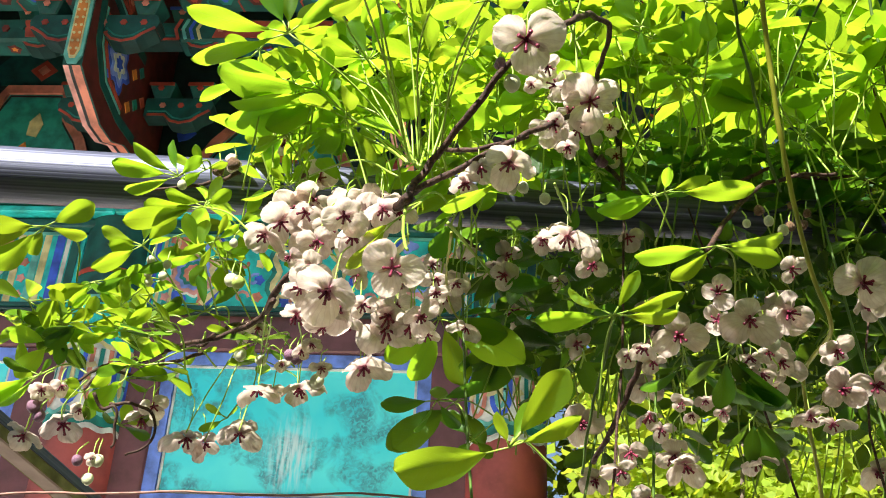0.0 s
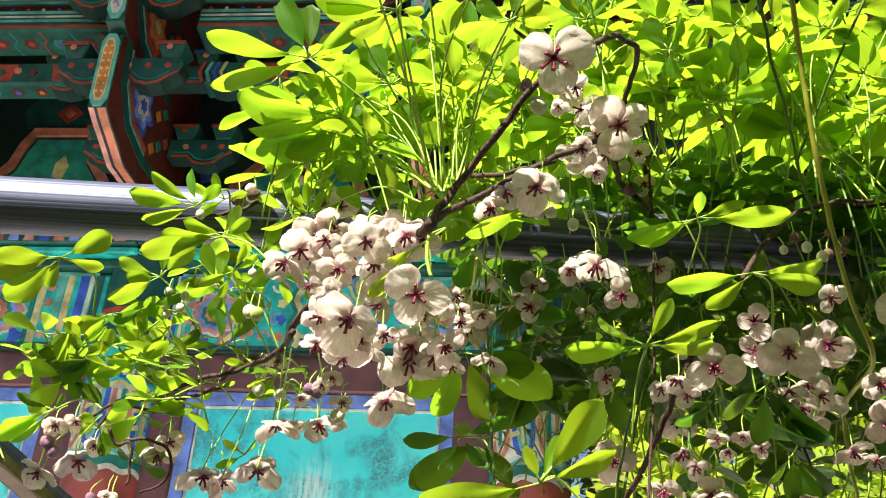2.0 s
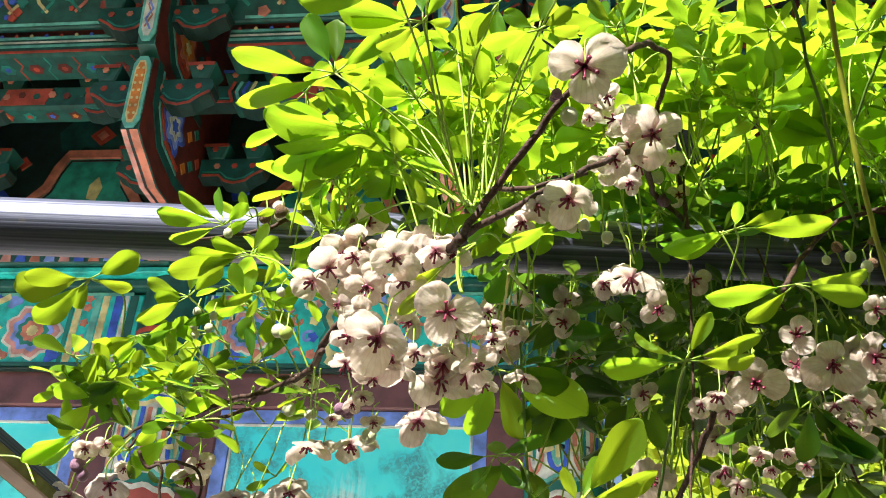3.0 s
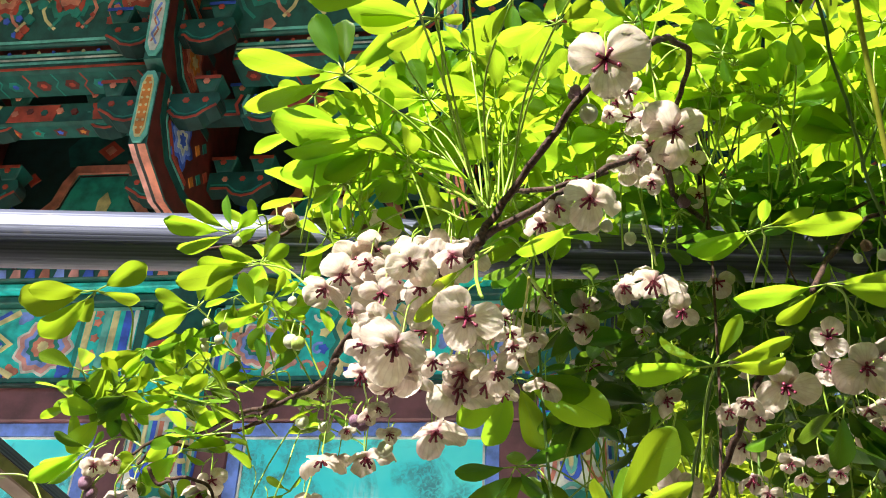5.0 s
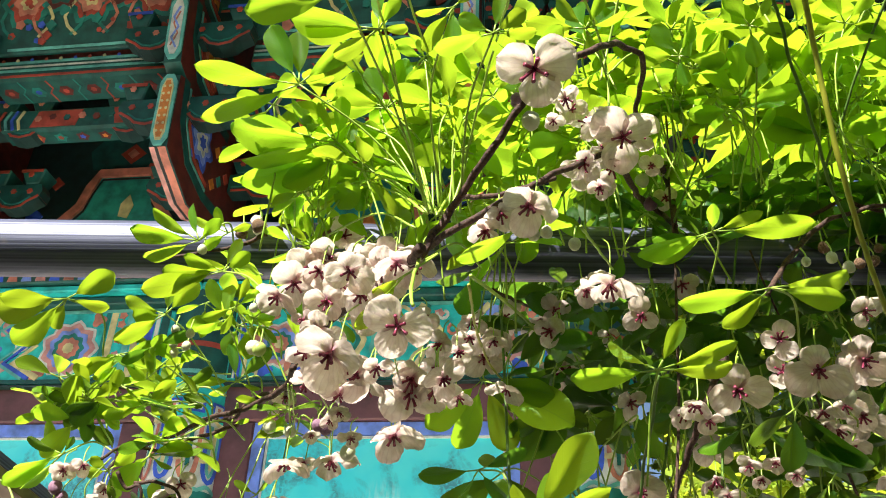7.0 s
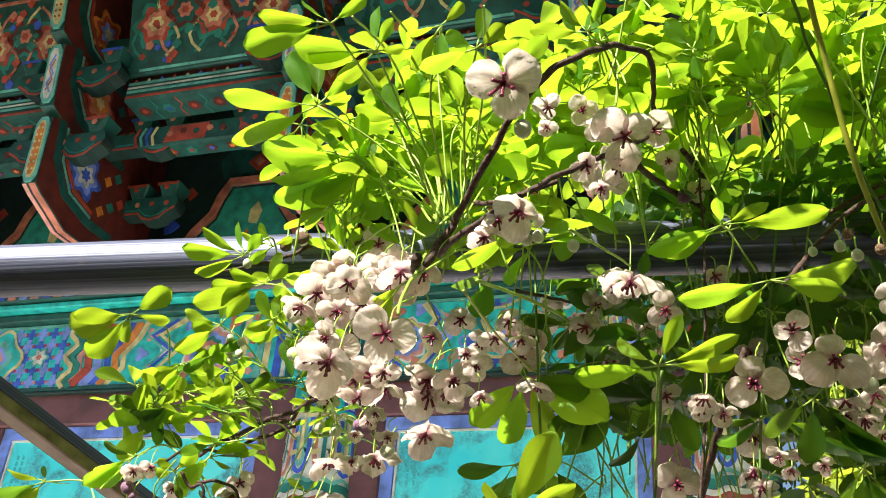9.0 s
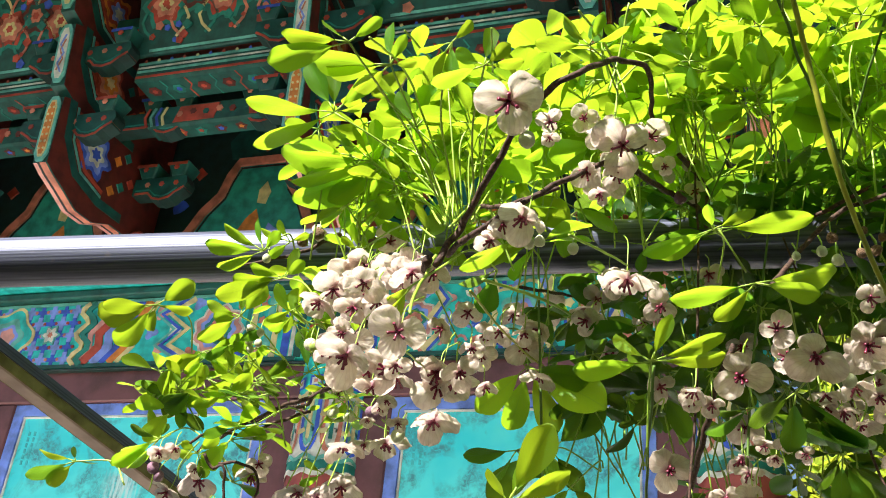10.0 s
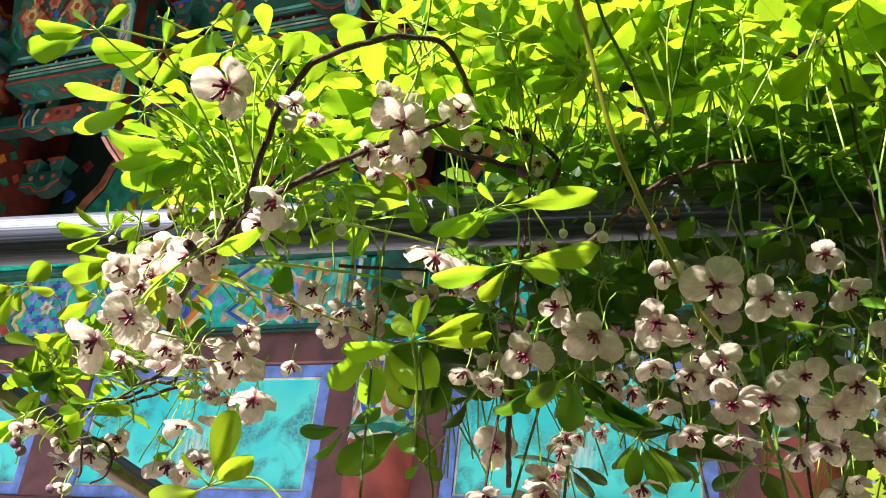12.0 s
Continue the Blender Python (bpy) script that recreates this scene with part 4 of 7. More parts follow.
# ---- akebia vine ----
def leaflet_mesh(seed, mat):
    """One leaflet, 1 long from its stalk along y; obovate, notched at the tip, folded a little along the rib."""
    rnd = random.Random(seed)
    v, f, nl, nw = [], [], 12, 6
    droop, fold, twist = rnd.uniform(0.0, 0.12), rnd.uniform(0.03, 0.20), rnd.uniform(-0.16, 0.16)
    for i in range(nl + 1):
        t = 1 - (1 - i / nl) ** 1.6
        w = 0.02 + 0.44 * math.sin(math.pi / 2 * t / 0.64) ** 0.95 if t < 0.64 else 0.46 * math.sqrt(max(0.0, 1 - ((t - 0.64) / 0.372) ** 2.3))
        w *= 0.88 * (1 + 0.05 * math.sin(t * 9 + seed))
        for j in range(nw + 1):
            s = j / nw * 2 - 1
            y = t - (0.028 * (1 - abs(s)) if i == nl else 0) - 0.06 * s * s * max(0.0, t - 0.6) / 0.4
            z = fold * abs(s) * w * 1.4 - droop * t * t + twist * s * w * t + 0.018 * math.sin(7 * t + 3 * s + seed)
            v.append((s * w, y, z))
    for i in range(nl):
        for j in range(nw):
            a = i * (nw + 1) + j
            f.append((a, a + 1, a + nw + 2, a + nw + 1))
    me = mesh_of("leaflet", v, f, mat, True)
    uv = me.uv_layers.new(name="blade").data
    for k, lp in enumerate(me.loops):
        uv[k].uv = v[lp.vertex_index][:2]
    return me


LEAFLETS = [leaflet_mesh(k, LEAF) for k in range(6)]
OLDSHADELEAFLETS = [leaflet_mesh(k, MATURESHADE) for k in range(6)]
RND = random.Random(11)
HEAP = []      # while it holds a list pair, leaves are gathered there into one mass of foliage


def gather(me, m, mat):
    v, f, uv, idx = HEAP[0]
    b = len(v)
    v += [m @ q.co for q in me.vertices]
    for p in me.polygons:
        f.append([b + k for k in p.vertices])
        uv += [me.vertices[k].co[:2] for k in p.vertices]
        idx.append(mat)


def gather_geo(vv, ff, at):
    v, f, uv, idx = HEAP[0]
    b = len(v)
    v += [at + q for q in vv]
    for p in ff:
        f.append([b + k for k in p])
        uv += [(0, 0)] * len(p)
        idx.append(1)


def heap_mesh(name, mat):
    v, f, uv, idx = HEAP.pop()
    me = mesh_of(name, v, f, [mat, PETIOLE], True, idx)
    lay = me.uv_layers.new(name="blade")
    lay.data.foreach_set("uv", [k for q in uv for k in q])
    return me



def leaflet_pose(base, tip, wide, toward, roll):
    """Pose of a unit leaflet from base to tip, its face turned as near as may be to toward, then rolled."""
    y = tip - base
    size = y.length
    y = y.normalized()
    z = toward - y * toward.dot(y)
    z = z.normalized() if z.length > 1e-4 else y.orthogonal().normalized()
    x = y.cross(z)
    m = Matrix((x, y, z)).transposed().to_4x4() @ pose(0, 0, 0, 0, roll, 0)
    return Matrix.Translation(base) @ m @ Matrix.Diagonal((size * wide * 1.05, size, size * 0.8, 1))


def leaf(vine, hub, root, *tips, w=0.5, tilt=0, facing=None, roll=26, young=False):
    """A compound leaf: a stalk from root to hub, and a leaflet to each tip; young keeps the bright blades of a sunlit
    leaf.
    """
    hub, root = Vector(hub), Vector(root)
    v, f = [], []
    bend = (hub + root) / 2 + Vector((RND.uniform(-0.012, 0.012), RND.uniform(-0.012, 0.012), 0.012))
    tube_geo(smooth_path([root - hub, bend - hub, Vector((0, 0, 0))], 6), 0.0008, 0.0007, 5, v, f)
    bases = []
    for tip in tips:
        d = Vector(tip) - hub
        b = d.normalized() * min(0.014, d.length * 0.2)
        tube_geo([Vector((0, 0, 0)), b], 0.0007, 0.0006, 4, v, f)
        bases.append(hub + b)
    if HEAP:
        stalk = None
        gather_geo(v, f, hub)
    else:
        stalk = put("compound_leaf", mesh_of("leaf_stalk", v, f, PETIOLE, True), vine, Matrix.Translation(hub))
    face = Vector(facing) if facing else Vector((0.03, -0.40 if vine == vine_trail else -0.16, -0.90))
    for tip, b in zip(tips, bases):
        tw = face + Vector((RND.uniform(-0.35, 0.35), RND.uniform(-0.2, 0.2), RND.uniform(-0.4, 0.25)))
        m = leaflet_pose(b, Vector(tip), w * (1.2 if vine == vine_trail else 1.14) * RND.uniform(0.88, 1.12), tw, tilt + RND.uniform(-roll, roll))
        if HEAP:
            gather(LEAFLETS[RND.randrange(6)], m, 0)
        else:
            # dark blades stand for shade as well as age
            put("leaflet", (LEAFLETS if young else OLDSHADELEAFLETS if vine == vine_right and hub.z < 2.1 or hub.z < 1.95 and hub.y > 0.66 and (vine != vine_trail or RND.random() < 0.3) else LEAFLETS)[RND.randrange(6)], stalk, m)
    return stalk


def free_leaf(vine, hub, size, normal, spin, n=5, root=None):
    """A leaf whose leaflets spread like a hand in the plane of normal."""
    hub, nrm = Vector(hub), Vector(normal).normalized()
    u = nrm.orthogonal().normalized()
    w = nrm.cross(u)
    tips = []
    for k in range(n):
        a = spin + (k - (n - 1) / 2) * (1.15 if n > 3 else 1.5)
        s = size * (1 - 0.10 * abs(k - (n - 1) / 2)) * RND.uniform(0.85, 1.1)
        tips.append(hub + (u * math.cos(a) + w * math.sin(a)) * s - nrm * s * RND.uniform(0.0, 0.3))
    if root is None:
        root = hub - (u * math.cos(spin) + w * math.sin(spin)) * size * 0.9 + Vector((0, 0.02, -0.03))
    return leaf(vine, hub, root, *tips, w=RND.uniform(0.42, 0.54), facing=nrm)


def stem(vine, name, mat, r0, r1, *pts):
    p = smooth_path(pts, 7)
    woody = mat == BARK
    for i in range(1, len(p) - 1):
        p[i] = p[i] + Vector([noise.noise(p[i] * 60 + Vector((9 * k, 0, 0))) for k in range(3)]) * (0.0022 if woody else 0.0008)
    v, f = tube_geo([q - p[0] for q in p], r0 * (0.72 if woody else 0.8), r1 * (0.72 if woody else 0.8), 10 if woody else 7, None, None, 0.20 if woody else 0.05)
    return put(name, mesh_of(name, v, f, mat, True), vine, Matrix.Translation(p[0]))


def petal_mesh(seed):
    """One round, deeply cupped sepal on a short claw, 1 long from the middle of the flower along y, hollow towards +z."""
    rnd = random.Random(seed + 40)
    v, f, nl, nw = [], [], 12, 12
    cup, wide, tipin = rnd.uniform(1.2, 2.2), rnd.uniform(0.86, 1.04), rnd.uniform(-0.2, 0.45)
    for i in range(nl + 1):
        t = 0.5 - 0.5 * math.cos(math.pi * i / nl)
        w = 0.5 * wide * math.sqrt(max(0.0, 1 - ((t - 0.55) / 0.452) ** 2)) if t > 0.115 else 0.05
        w = max(w, 0.055 if t < 0.3 else 0.0)
        w *= 1 + 0.12 * noise.noise(Vector((t * 4, seed * 3.0, 1)))
        for j in range(nw + 1):
            s = j / nw * 2 - 1
            x, y = s * w, t - 0.55
            r = math.hypot(x, y)
            k = math.sin(cup * r) / (cup * r) if r > 1e-6 else 1.0
            z = (1 - math.cos(cup * r)) / cup
            fold = 0.11 * noise.noise(Vector((s * 1.6, t * 2.2, seed * 5.0))) + 0.05 * noise.noise(Vector((s * 4.5, t * 4.0, seed * 7.0)))
            fold += 0.030 * abs(math.sin(2.6 * s + seed)) * t + tipin * max(0, t - 0.7) ** 2 * 3 + 0.16 * r * r * math.sin(4 * math.atan2(x, y) + seed * 1.7) + 0.09 * r * r * math.sin(9 * math.atan2(x, y) + seed * 2.3)
            v.append((x * k * 1.12, (y * k + 0.46) * 1.10, z * 0.95 - 0.15 + fold))
    for i in range(nl):
        for j in range(nw):
            a = i * (nw + 1) + j
            f.append((a, a + 1, a + nw + 2, a + nw + 1))
    return mesh_of("petal", v, f, PETAL, True)


PETALS = [petal_mesh(k) for k in range(10)]


def pistil_mesh(seed):
    """Five or six thick dark pistils with knobbed ends."""
    rnd = random.Random(seed + 90)
    v, f = [], []
    n = rnd.choice((5, 6, 6))
    for k in range(n):
        a = 2 * math.pi * k / n + rnd.uniform(-0.25, 0.25)
        out, up, L = rnd.uniform(0.35, 0.85), rnd.uniform(0.6, 1.0), rnd.uniform(0.28, 0.46)
        d = Vector((math.cos(a) * out, math.sin(a) * out, up)).normalized()
        p = [Vector((0, 0, 0)), d * L * 0.5 + Vector((0, 0, 0.03)), d * L * 0.9, d * L, d * (L + 0.03)]
        b = len(v)
        tube_geo(p, 0.046, 0.042, 8, v, f)
        for q in range(16):
            i = b + 3 * 8 + q
            if i < len(v):
                v[i] = p[3] + (v[i] - p[3]) * 1.3
    return mesh_of("pistil", v, f, PISTIL, True)


PISTILS = [pistil_mesh(k) for k in range(4)]


def flower(vine, at, axis, roll, size):
    """A three-sepalled flower looking along axis, on a thin stalk; roll turns its first sepal from straight up."""
    at, z, size = Vector(at), Vector(axis).normalized(), size * (0.71 if vine == vine_right else 0.79)
    rnd = random.Random(int(at.x * 10000) * 7 + int(at.z * 10000) * 13 + roll)
    up = Vector((0, 0, 1))
    y = up - z * up.dot(z)
    y = y.normalized() if y.length > 0.05 else Vector((1, 0, 0))
    x = y.cross(z)
    base = Matrix.Translation(at) @ Matrix((x, y, z)).transposed().to_4x4()
    back = -z * size * 0.35 + Vector((0, 0.2, 1)) * size * 0.4
    v, f = tube_geo(smooth_path([Vector((0, 0, 0)) - z * 0.001, -z * size * 0.22, back, back + Vector((rnd.uniform(-0.2, 0.2), 0.25, 0.3)) * size], 5), 0.00042, 0.0005, 5)
    st = put("flower", mesh_of("flower_stalk", v, f, PETIOLE, True), vine, Matrix.Translation(at))
    n = 3 if size > 0.02 or rnd.random() < 0.7 else 4
    big = size > 0.038
    open_ = rnd.uniform(4, 30) if big else rnd.uniform(0, 38)
    for k in range(n):
        m = base @ pose(0, 0, 0, 0, 0, (roll - 90) + 360 / n * k + rnd.uniform(-20, 20)) @ pose(0, 0, 0, open_ + (rnd.uniform(-9, 12) if big else rnd.uniform(-18, 22)), 0, rnd.uniform(-3, 3))
        s = size * 0.56 * rnd.uniform(0.82, 1.10)
        put("petal", PETALS[rnd.randrange(10)], st, m @ Matrix.Diagonal((s * rnd.uniform(0.92, 1.10), s, s * rnd.uniform(0.9, 1.2), 1)))
    s = size * (0.58 if size < 0.03 else 0.48)
    put("pistil", PISTILS[rnd.randrange(4)], st, base @ pose(0, 0, 0, 0, 0, rnd.uniform(0, 360)) @ Matrix.Diagonal((s, s, s * rnd.uniform(0.9, 1.5), 1)))
    return st


def bud_mesh(mat):
    v, f, s, r = [], [], 12, 8
    for i in range(r + 1):
        t = math.pi * i / r
        for k in range(s):
            a = 2 * math.pi * k / s
            rr = math.sin(t) * (1 + 0.10 * math.cos(3 * a))
            v.append((0.5 * rr * math.cos(a), 0.5 * rr * math.sin(a), -0.56 * math.cos(t)))
    for i in range(r):
        for k in range(s):
            f.append((i * s + k, i * s + (k + 1) % s, (i + 1) * s + (k + 1) % s, (i + 1) * s + k))
    return mesh_of("bud", v, f, mat, True)


BUDS = [bud_mesh(BUDGREEN), bud_mesh(BUDMAUVE), bud_mesh(FRUIT), bud_mesh(WITHERED)]


def bud(vine, at, size, kind):
    at, size = Vector(at), size * 0.76
    v, f = tube_geo(smooth_path([Vector((0, 0, 0)), Vector((RND.uniform(-0.1, 0.1), 0.02, 0.9)) * size, Vector((RND.uniform(-0.6, 0.6), 0.4, 1.9)) * size], 4), 0.0005, 0.0006, 5)
    st = put("bud_stalk", mesh_of("bud_stalk", v, f, PETIOLE, True), vine, Matrix.Translation(at))
    put("bud", BUDS[kind], st, Matrix.Translation(at) @ pose(0, 0, 0, RND.uniform(-25, 25), RND.uniform(-25, 25), RND.uniform(0, 120)) @ Matrix.Diagonal((size, size, size, 1)))


vine_main = thing("akebia_vine", (0.07, 0.66, 1.94), "climbing akebia shoot in bloom, five-fingered leaves and cream three-petalled flowers", "vine", "akebia vines")
vine_trail = thing("akebia_vine", (-0.05, 0.70, 1.90), "trailing twisted akebia shoot with dangling flowers and buds", "vine", "akebia vines")
vine_right = thing("akebia_vine", (0.30, 0.80, 1.95), "dense akebia curtain hanging with many shaded flowers", "vine", "akebia vines")
vine_crown = thing("akebia_vine", (0.45, 0.90, 2.10), "leafy akebia crown heaped on the steel tube", "vine", "akebia vines")
stem(vine_main, 'stem', BARK, 0.0034, 0.0026, (0.066, 0.662, 1.930), (0.078, 0.670, 1.961), (0.087, 0.660, 1.968), (0.100, 0.645, 1.976), (0.114, 0.630, 1.988), (0.125, 0.620, 2.001), (0.146, 0.607, 2.015), (0.169, 0.605, 2.030), (0.189, 0.650, 2.075), (0.206, 0.690, 2.094), (0.204, 0.735, 2.098), (0.202, 0.755, 2.093))
stem(vine_main, 'stem', BARK, 0.0032, 0.0024, (0.067, 0.683, 1.949), (0.087, 0.660, 1.947), (0.107, 0.649, 1.952), (0.123, 0.650, 1.964), (0.149, 0.662, 1.987), (0.172, 0.688, 2.016), (0.199, 0.724, 2.055))
stem(vine_main, 'stem', BARK, 0.0024, 0.002, (0.084, 0.697, 1.995), (0.104, 0.676, 1.981), (0.122, 0.668, 1.979), (0.146, 0.673, 1.990))
stem(vine_main, 'stem', BARK, 0.0035, 0.003, (0.191, 0.730, 2.037), (0.206, 0.831, 2.079), (0.224, 0.873, 2.091), (0.236, 0.859, 2.068))
stem(vine_main, 'stem', BARK, 0.003, 0.003, (0.220, 0.786, 2.085), (0.236, 0.873, 2.110), (0.236, 0.859, 2.059))
stem(vine_main, 'stem', BARK, 0.0045, 0.002, (0.073, 0.629, 1.916), (0.059, 0.662, 1.923), (0.030, 0.693, 1.924), (-0.006, 0.725, 1.919), (-0.034, 0.758, 1.910), (-0.048, 0.788, 1.906), (-0.073, 0.814, 1.903), (-0.106, 0.836, 1.902), (-0.145, 0.856, 1.900), (-0.184, 0.877, 1.894), (-0.215, 0.896, 1.889))
stem(vine_trail, 'stem', BARK, 0.0032, 0.0016, (-0.032, 0.748, 1.899), (-0.059, 0.814, 1.910), (-0.095, 0.855, 1.923), (-0.127, 0.887, 1.916), (-0.153, 0.892, 1.917), (-0.173, 0.885, 1.901), (-0.185, 0.855, 1.888), (-0.190, 0.813, 1.858))
stem(vine_trail, 'stem', BARK, 0.0024, 0.0014, (-0.121, 0.888, 1.911), (-0.143, 0.869, 1.895), (-0.164, 0.856, 1.879), (-0.186, 0.842, 1.874), (-0.199, 0.840, 1.858))
stem(vine_trail, 'stem', BARK, 0.002, 0.0014, (-0.183, 0.826, 1.853), (-0.178, 0.834, 1.842), (-0.168, 0.833, 1.845), (-0.166, 0.841, 1.827), (-0.168, 0.843, 1.815))
stem(vine_trail, 'stem', BARK, 0.002, 0.0012, (-0.172, 0.835, 1.847), (-0.156, 0.835, 1.848), (-0.140, 0.838, 1.842), (-0.136, 0.844, 1.829), (-0.143, 0.849, 1.817), (-0.158, 0.849, 1.811))
stem(vine_trail, 'stem', BARK, 0.0026, 0.0012, (-0.089, 0.804, 2.040), (-0.107, 0.789, 2.021), (-0.127, 0.782, 2.012), (-0.151, 0.785, 2.011), (-0.180, 0.796, 2.019))
stem(vine_right, "stem", OLIVE, 0.0024, 0.0022, (0.292, 0.605, 2.165), (0.3105, 0.6637, 2.086), (0.318, 0.688, 2.0456), (0.3265, 0.7105, 2.0087), (0.341, 0.744, 1.9737), (0.358, 0.7777, 1.9394), (0.376, 0.808, 1.911), (0.384, 0.900, 1.913), (0.395, 0.943, 1.886), (0.415, 0.996, 1.849), (0.428, 1.030, 1.820))

stem(vine_right, 'stem', GREENSTEM, 0.0014, 0.0013, (0.424, 0.660, 2.250), (0.386, 0.718, 2.173), (0.373, 0.741, 2.148), (0.360, 0.767, 2.119), (0.342, 0.800, 2.076))
stem(vine_right, 'stem', BARK, 0.0034, 0.003, (0.253, 0.786, 1.919), (0.240, 0.796, 1.894), (0.231, 0.818, 1.874), (0.220, 0.853, 1.851), (0.206, 0.902, 1.830))
stem(vine_right, 'stem', BARK, 0.0028, 0.0022, (0.281, 0.766, 1.954), (0.297, 0.788, 1.985), (0.321, 0.801, 2.018), (0.343, 0.810, 2.039), (0.373, 0.815, 2.050), (0.403, 0.815, 2.052))
stem(vine_right, 'stem', BARK, 0.0026, 0.002, (0.314, 0.876, 2.068), (0.336, 0.880, 2.079), (0.374, 0.882, 2.100), (0.409, 0.892, 2.096), (0.449, 0.896, 2.099), (0.491, 0.902, 2.090))
stem(vine_right, 'stem', GREENSTEM, 0.0017, 0.0016, (0.268, 0.640, 2.245), (0.287, 0.674, 2.190), (0.305, 0.710, 2.145), (0.313, 0.731, 2.122), (0.324, 0.752, 2.100), (0.334, 0.774, 2.077), (0.343, 0.795, 2.054), (0.356, 0.816, 2.035))
stem(vine_right, 'stem', GREENSTEM, 0.0018, 0.0016, (0.452, 0.800, 2.300), (0.464, 0.826, 2.205), (0.470, 0.838, 2.151), (0.476, 0.847, 2.103), (0.485, 0.854, 2.060), (0.488, 0.861, 2.015))
stem(vine_main, 'shoot', PETIOLE, 0.0009, 0.0012, (0.060, 0.526, 2.011), (0.045, 0.618, 2.063), (0.045, 0.682, 2.052), (0.057, 0.698, 2.014), (0.072, 0.658, 1.958))
stem(vine_main, 'shoot', PETIOLE, 0.0009, 0.0012, (0.069, 0.555, 2.040), (0.063, 0.666, 2.085), (0.065, 0.725, 2.076), (0.073, 0.725, 2.027), (0.076, 0.655, 1.954))
stem(vine_main, 'shoot', PETIOLE, 0.0008, 0.0012, (0.130, 0.541, 2.019), (0.113, 0.606, 2.036), (0.097, 0.655, 2.025), (0.087, 0.679, 2.000), (0.080, 0.675, 1.968))
stem(vine_main, 'shoot', PETIOLE, 0.0008, 0.0011, (0.014, 0.617, 2.064), (0.022, 0.669, 2.069), (0.043, 0.702, 2.047), (0.059, 0.706, 2.009), (0.073, 0.675, 1.967))
stem(vine_main, 'shoot', PETIOLE, 0.0008, 0.0011, (-0.010, 0.690, 2.042), (0.015, 0.711, 2.034), (0.039, 0.702, 2.007), (0.068, 0.662, 1.960))
stem(vine_main, 'shoot', PETIOLE, 0.0011, 0.0012, (0.165, 0.629, 2.106), (0.176, 0.681, 2.117), (0.182, 0.700, 2.095), (0.181, 0.684, 2.041))
stem(vine_main, 'shoot', PETIOLE, 0.0011, 0.0012, (0.194, 0.679, 2.154), (0.184, 0.697, 2.121), (0.177, 0.693, 2.084))
stem(vine_main, 'shoot', PETIOLE, 0.0016, 0.0014, (0.094, 0.683, 1.928), (0.109, 0.845, 1.986), (0.135, 0.939, 1.994), (0.153, 0.961, 1.953), (0.161, 0.897, 1.888))
stem(vine_main, 'stem', BARK, 0.002, 0.0015, (0.097, 0.777, 1.969), (0.112, 0.923, 2.032), (0.128, 0.978, 2.055), (0.154, 0.944, 2.034))
stem(vine_main, 'shoot', PETIOLE, 0.0012, 0.001, (0.161, 0.635, 1.930), (0.171, 0.703, 1.955), (0.181, 0.763, 1.975))
stem(vine_main, 'shoot', PETIOLE, 0.0014, 0.0012, (0.070, 0.651, 1.931), (0.071, 0.631, 1.905), (0.073, 0.612, 1.883), (0.078, 0.596, 1.863))
leaf(vine_main, (-0.021, 0.650, 2.059), (0.074, 0.687, 1.975), (-0.094, 0.639, 2.070), (-0.091, 0.660, 2.041), (-0.043, 0.633, 2.099), (-0.023, 0.639, 2.100), (0.013, 0.644, 2.089), (0.001, 0.659, 2.070), w=0.42, tilt=0)
leaf(vine_main, (0.047, 0.589, 2.044), (0.066, 0.681, 1.973), (-0.003, 0.572, 2.041), (-0.000, 0.585, 2.040), (0.017, 0.603, 2.035), (0.064, 0.594, 2.047), (0.046, 0.582, 2.076), (0.062, 0.574, 2.055), w=0.46, tilt=0)
leaf(vine_main, (0.040, 0.539, 2.022), (0.066, 0.681, 1.973), (-0.015, 0.538, 2.013), (-0.001, 0.526, 2.025), (0.023, 0.531, 2.036), (0.062, 0.536, 2.035), w=0.42, tilt=0)
leaf(vine_main, (0.093, 0.577, 2.045), (0.074, 0.687, 1.975), (0.076, 0.579, 2.015), (0.072, 0.571, 2.037), (0.093, 0.584, 2.023), (0.106, 0.579, 2.063), w=0.5, tilt=0)
leaf(vine_main, (-0.002, 0.687, 2.038), (0.072, 0.687, 1.975), (-0.080, 0.680, 2.046), (-0.066, 0.681, 2.019), (-0.037, 0.675, 2.066), (-0.012, 0.665, 2.056), (0.003, 0.673, 2.067), w=0.44, tilt=0)
leaf(vine_main, (0.000, 0.706, 2.046), (0.072, 0.687, 1.975), (-0.073, 0.704, 2.015), (-0.043, 0.705, 2.015), (-0.025, 0.728, 2.021), (-0.063, 0.697, 2.035), w=0.44, tilt=0)
leaf(vine_main, (0.031, 0.685, 2.064), (0.069, 0.682, 1.974), (-0.003, 0.670, 2.070), (-0.011, 0.690, 2.070), (0.016, 0.676, 2.094), (0.063, 0.672, 2.083), (0.057, 0.692, 2.079), (0.046, 0.670, 2.095), w=0.52, tilt=0)
leaf(vine_main, (0.008, 0.686, 2.056), (0.069, 0.682, 1.974), (-0.021, 0.692, 2.049), (0.008, 0.688, 2.038), (0.028, 0.703, 2.051), (-0.017, 0.700, 2.037), w=0.5, tilt=0)
leaf(vine_main, (-0.042, 0.754, 2.054), (0.066, 0.681, 1.973), (-0.078, 0.767, 2.047), (-0.060, 0.772, 2.038), (-0.028, 0.763, 2.031), (-0.086, 0.746, 2.053), w=0.5, tilt=0)
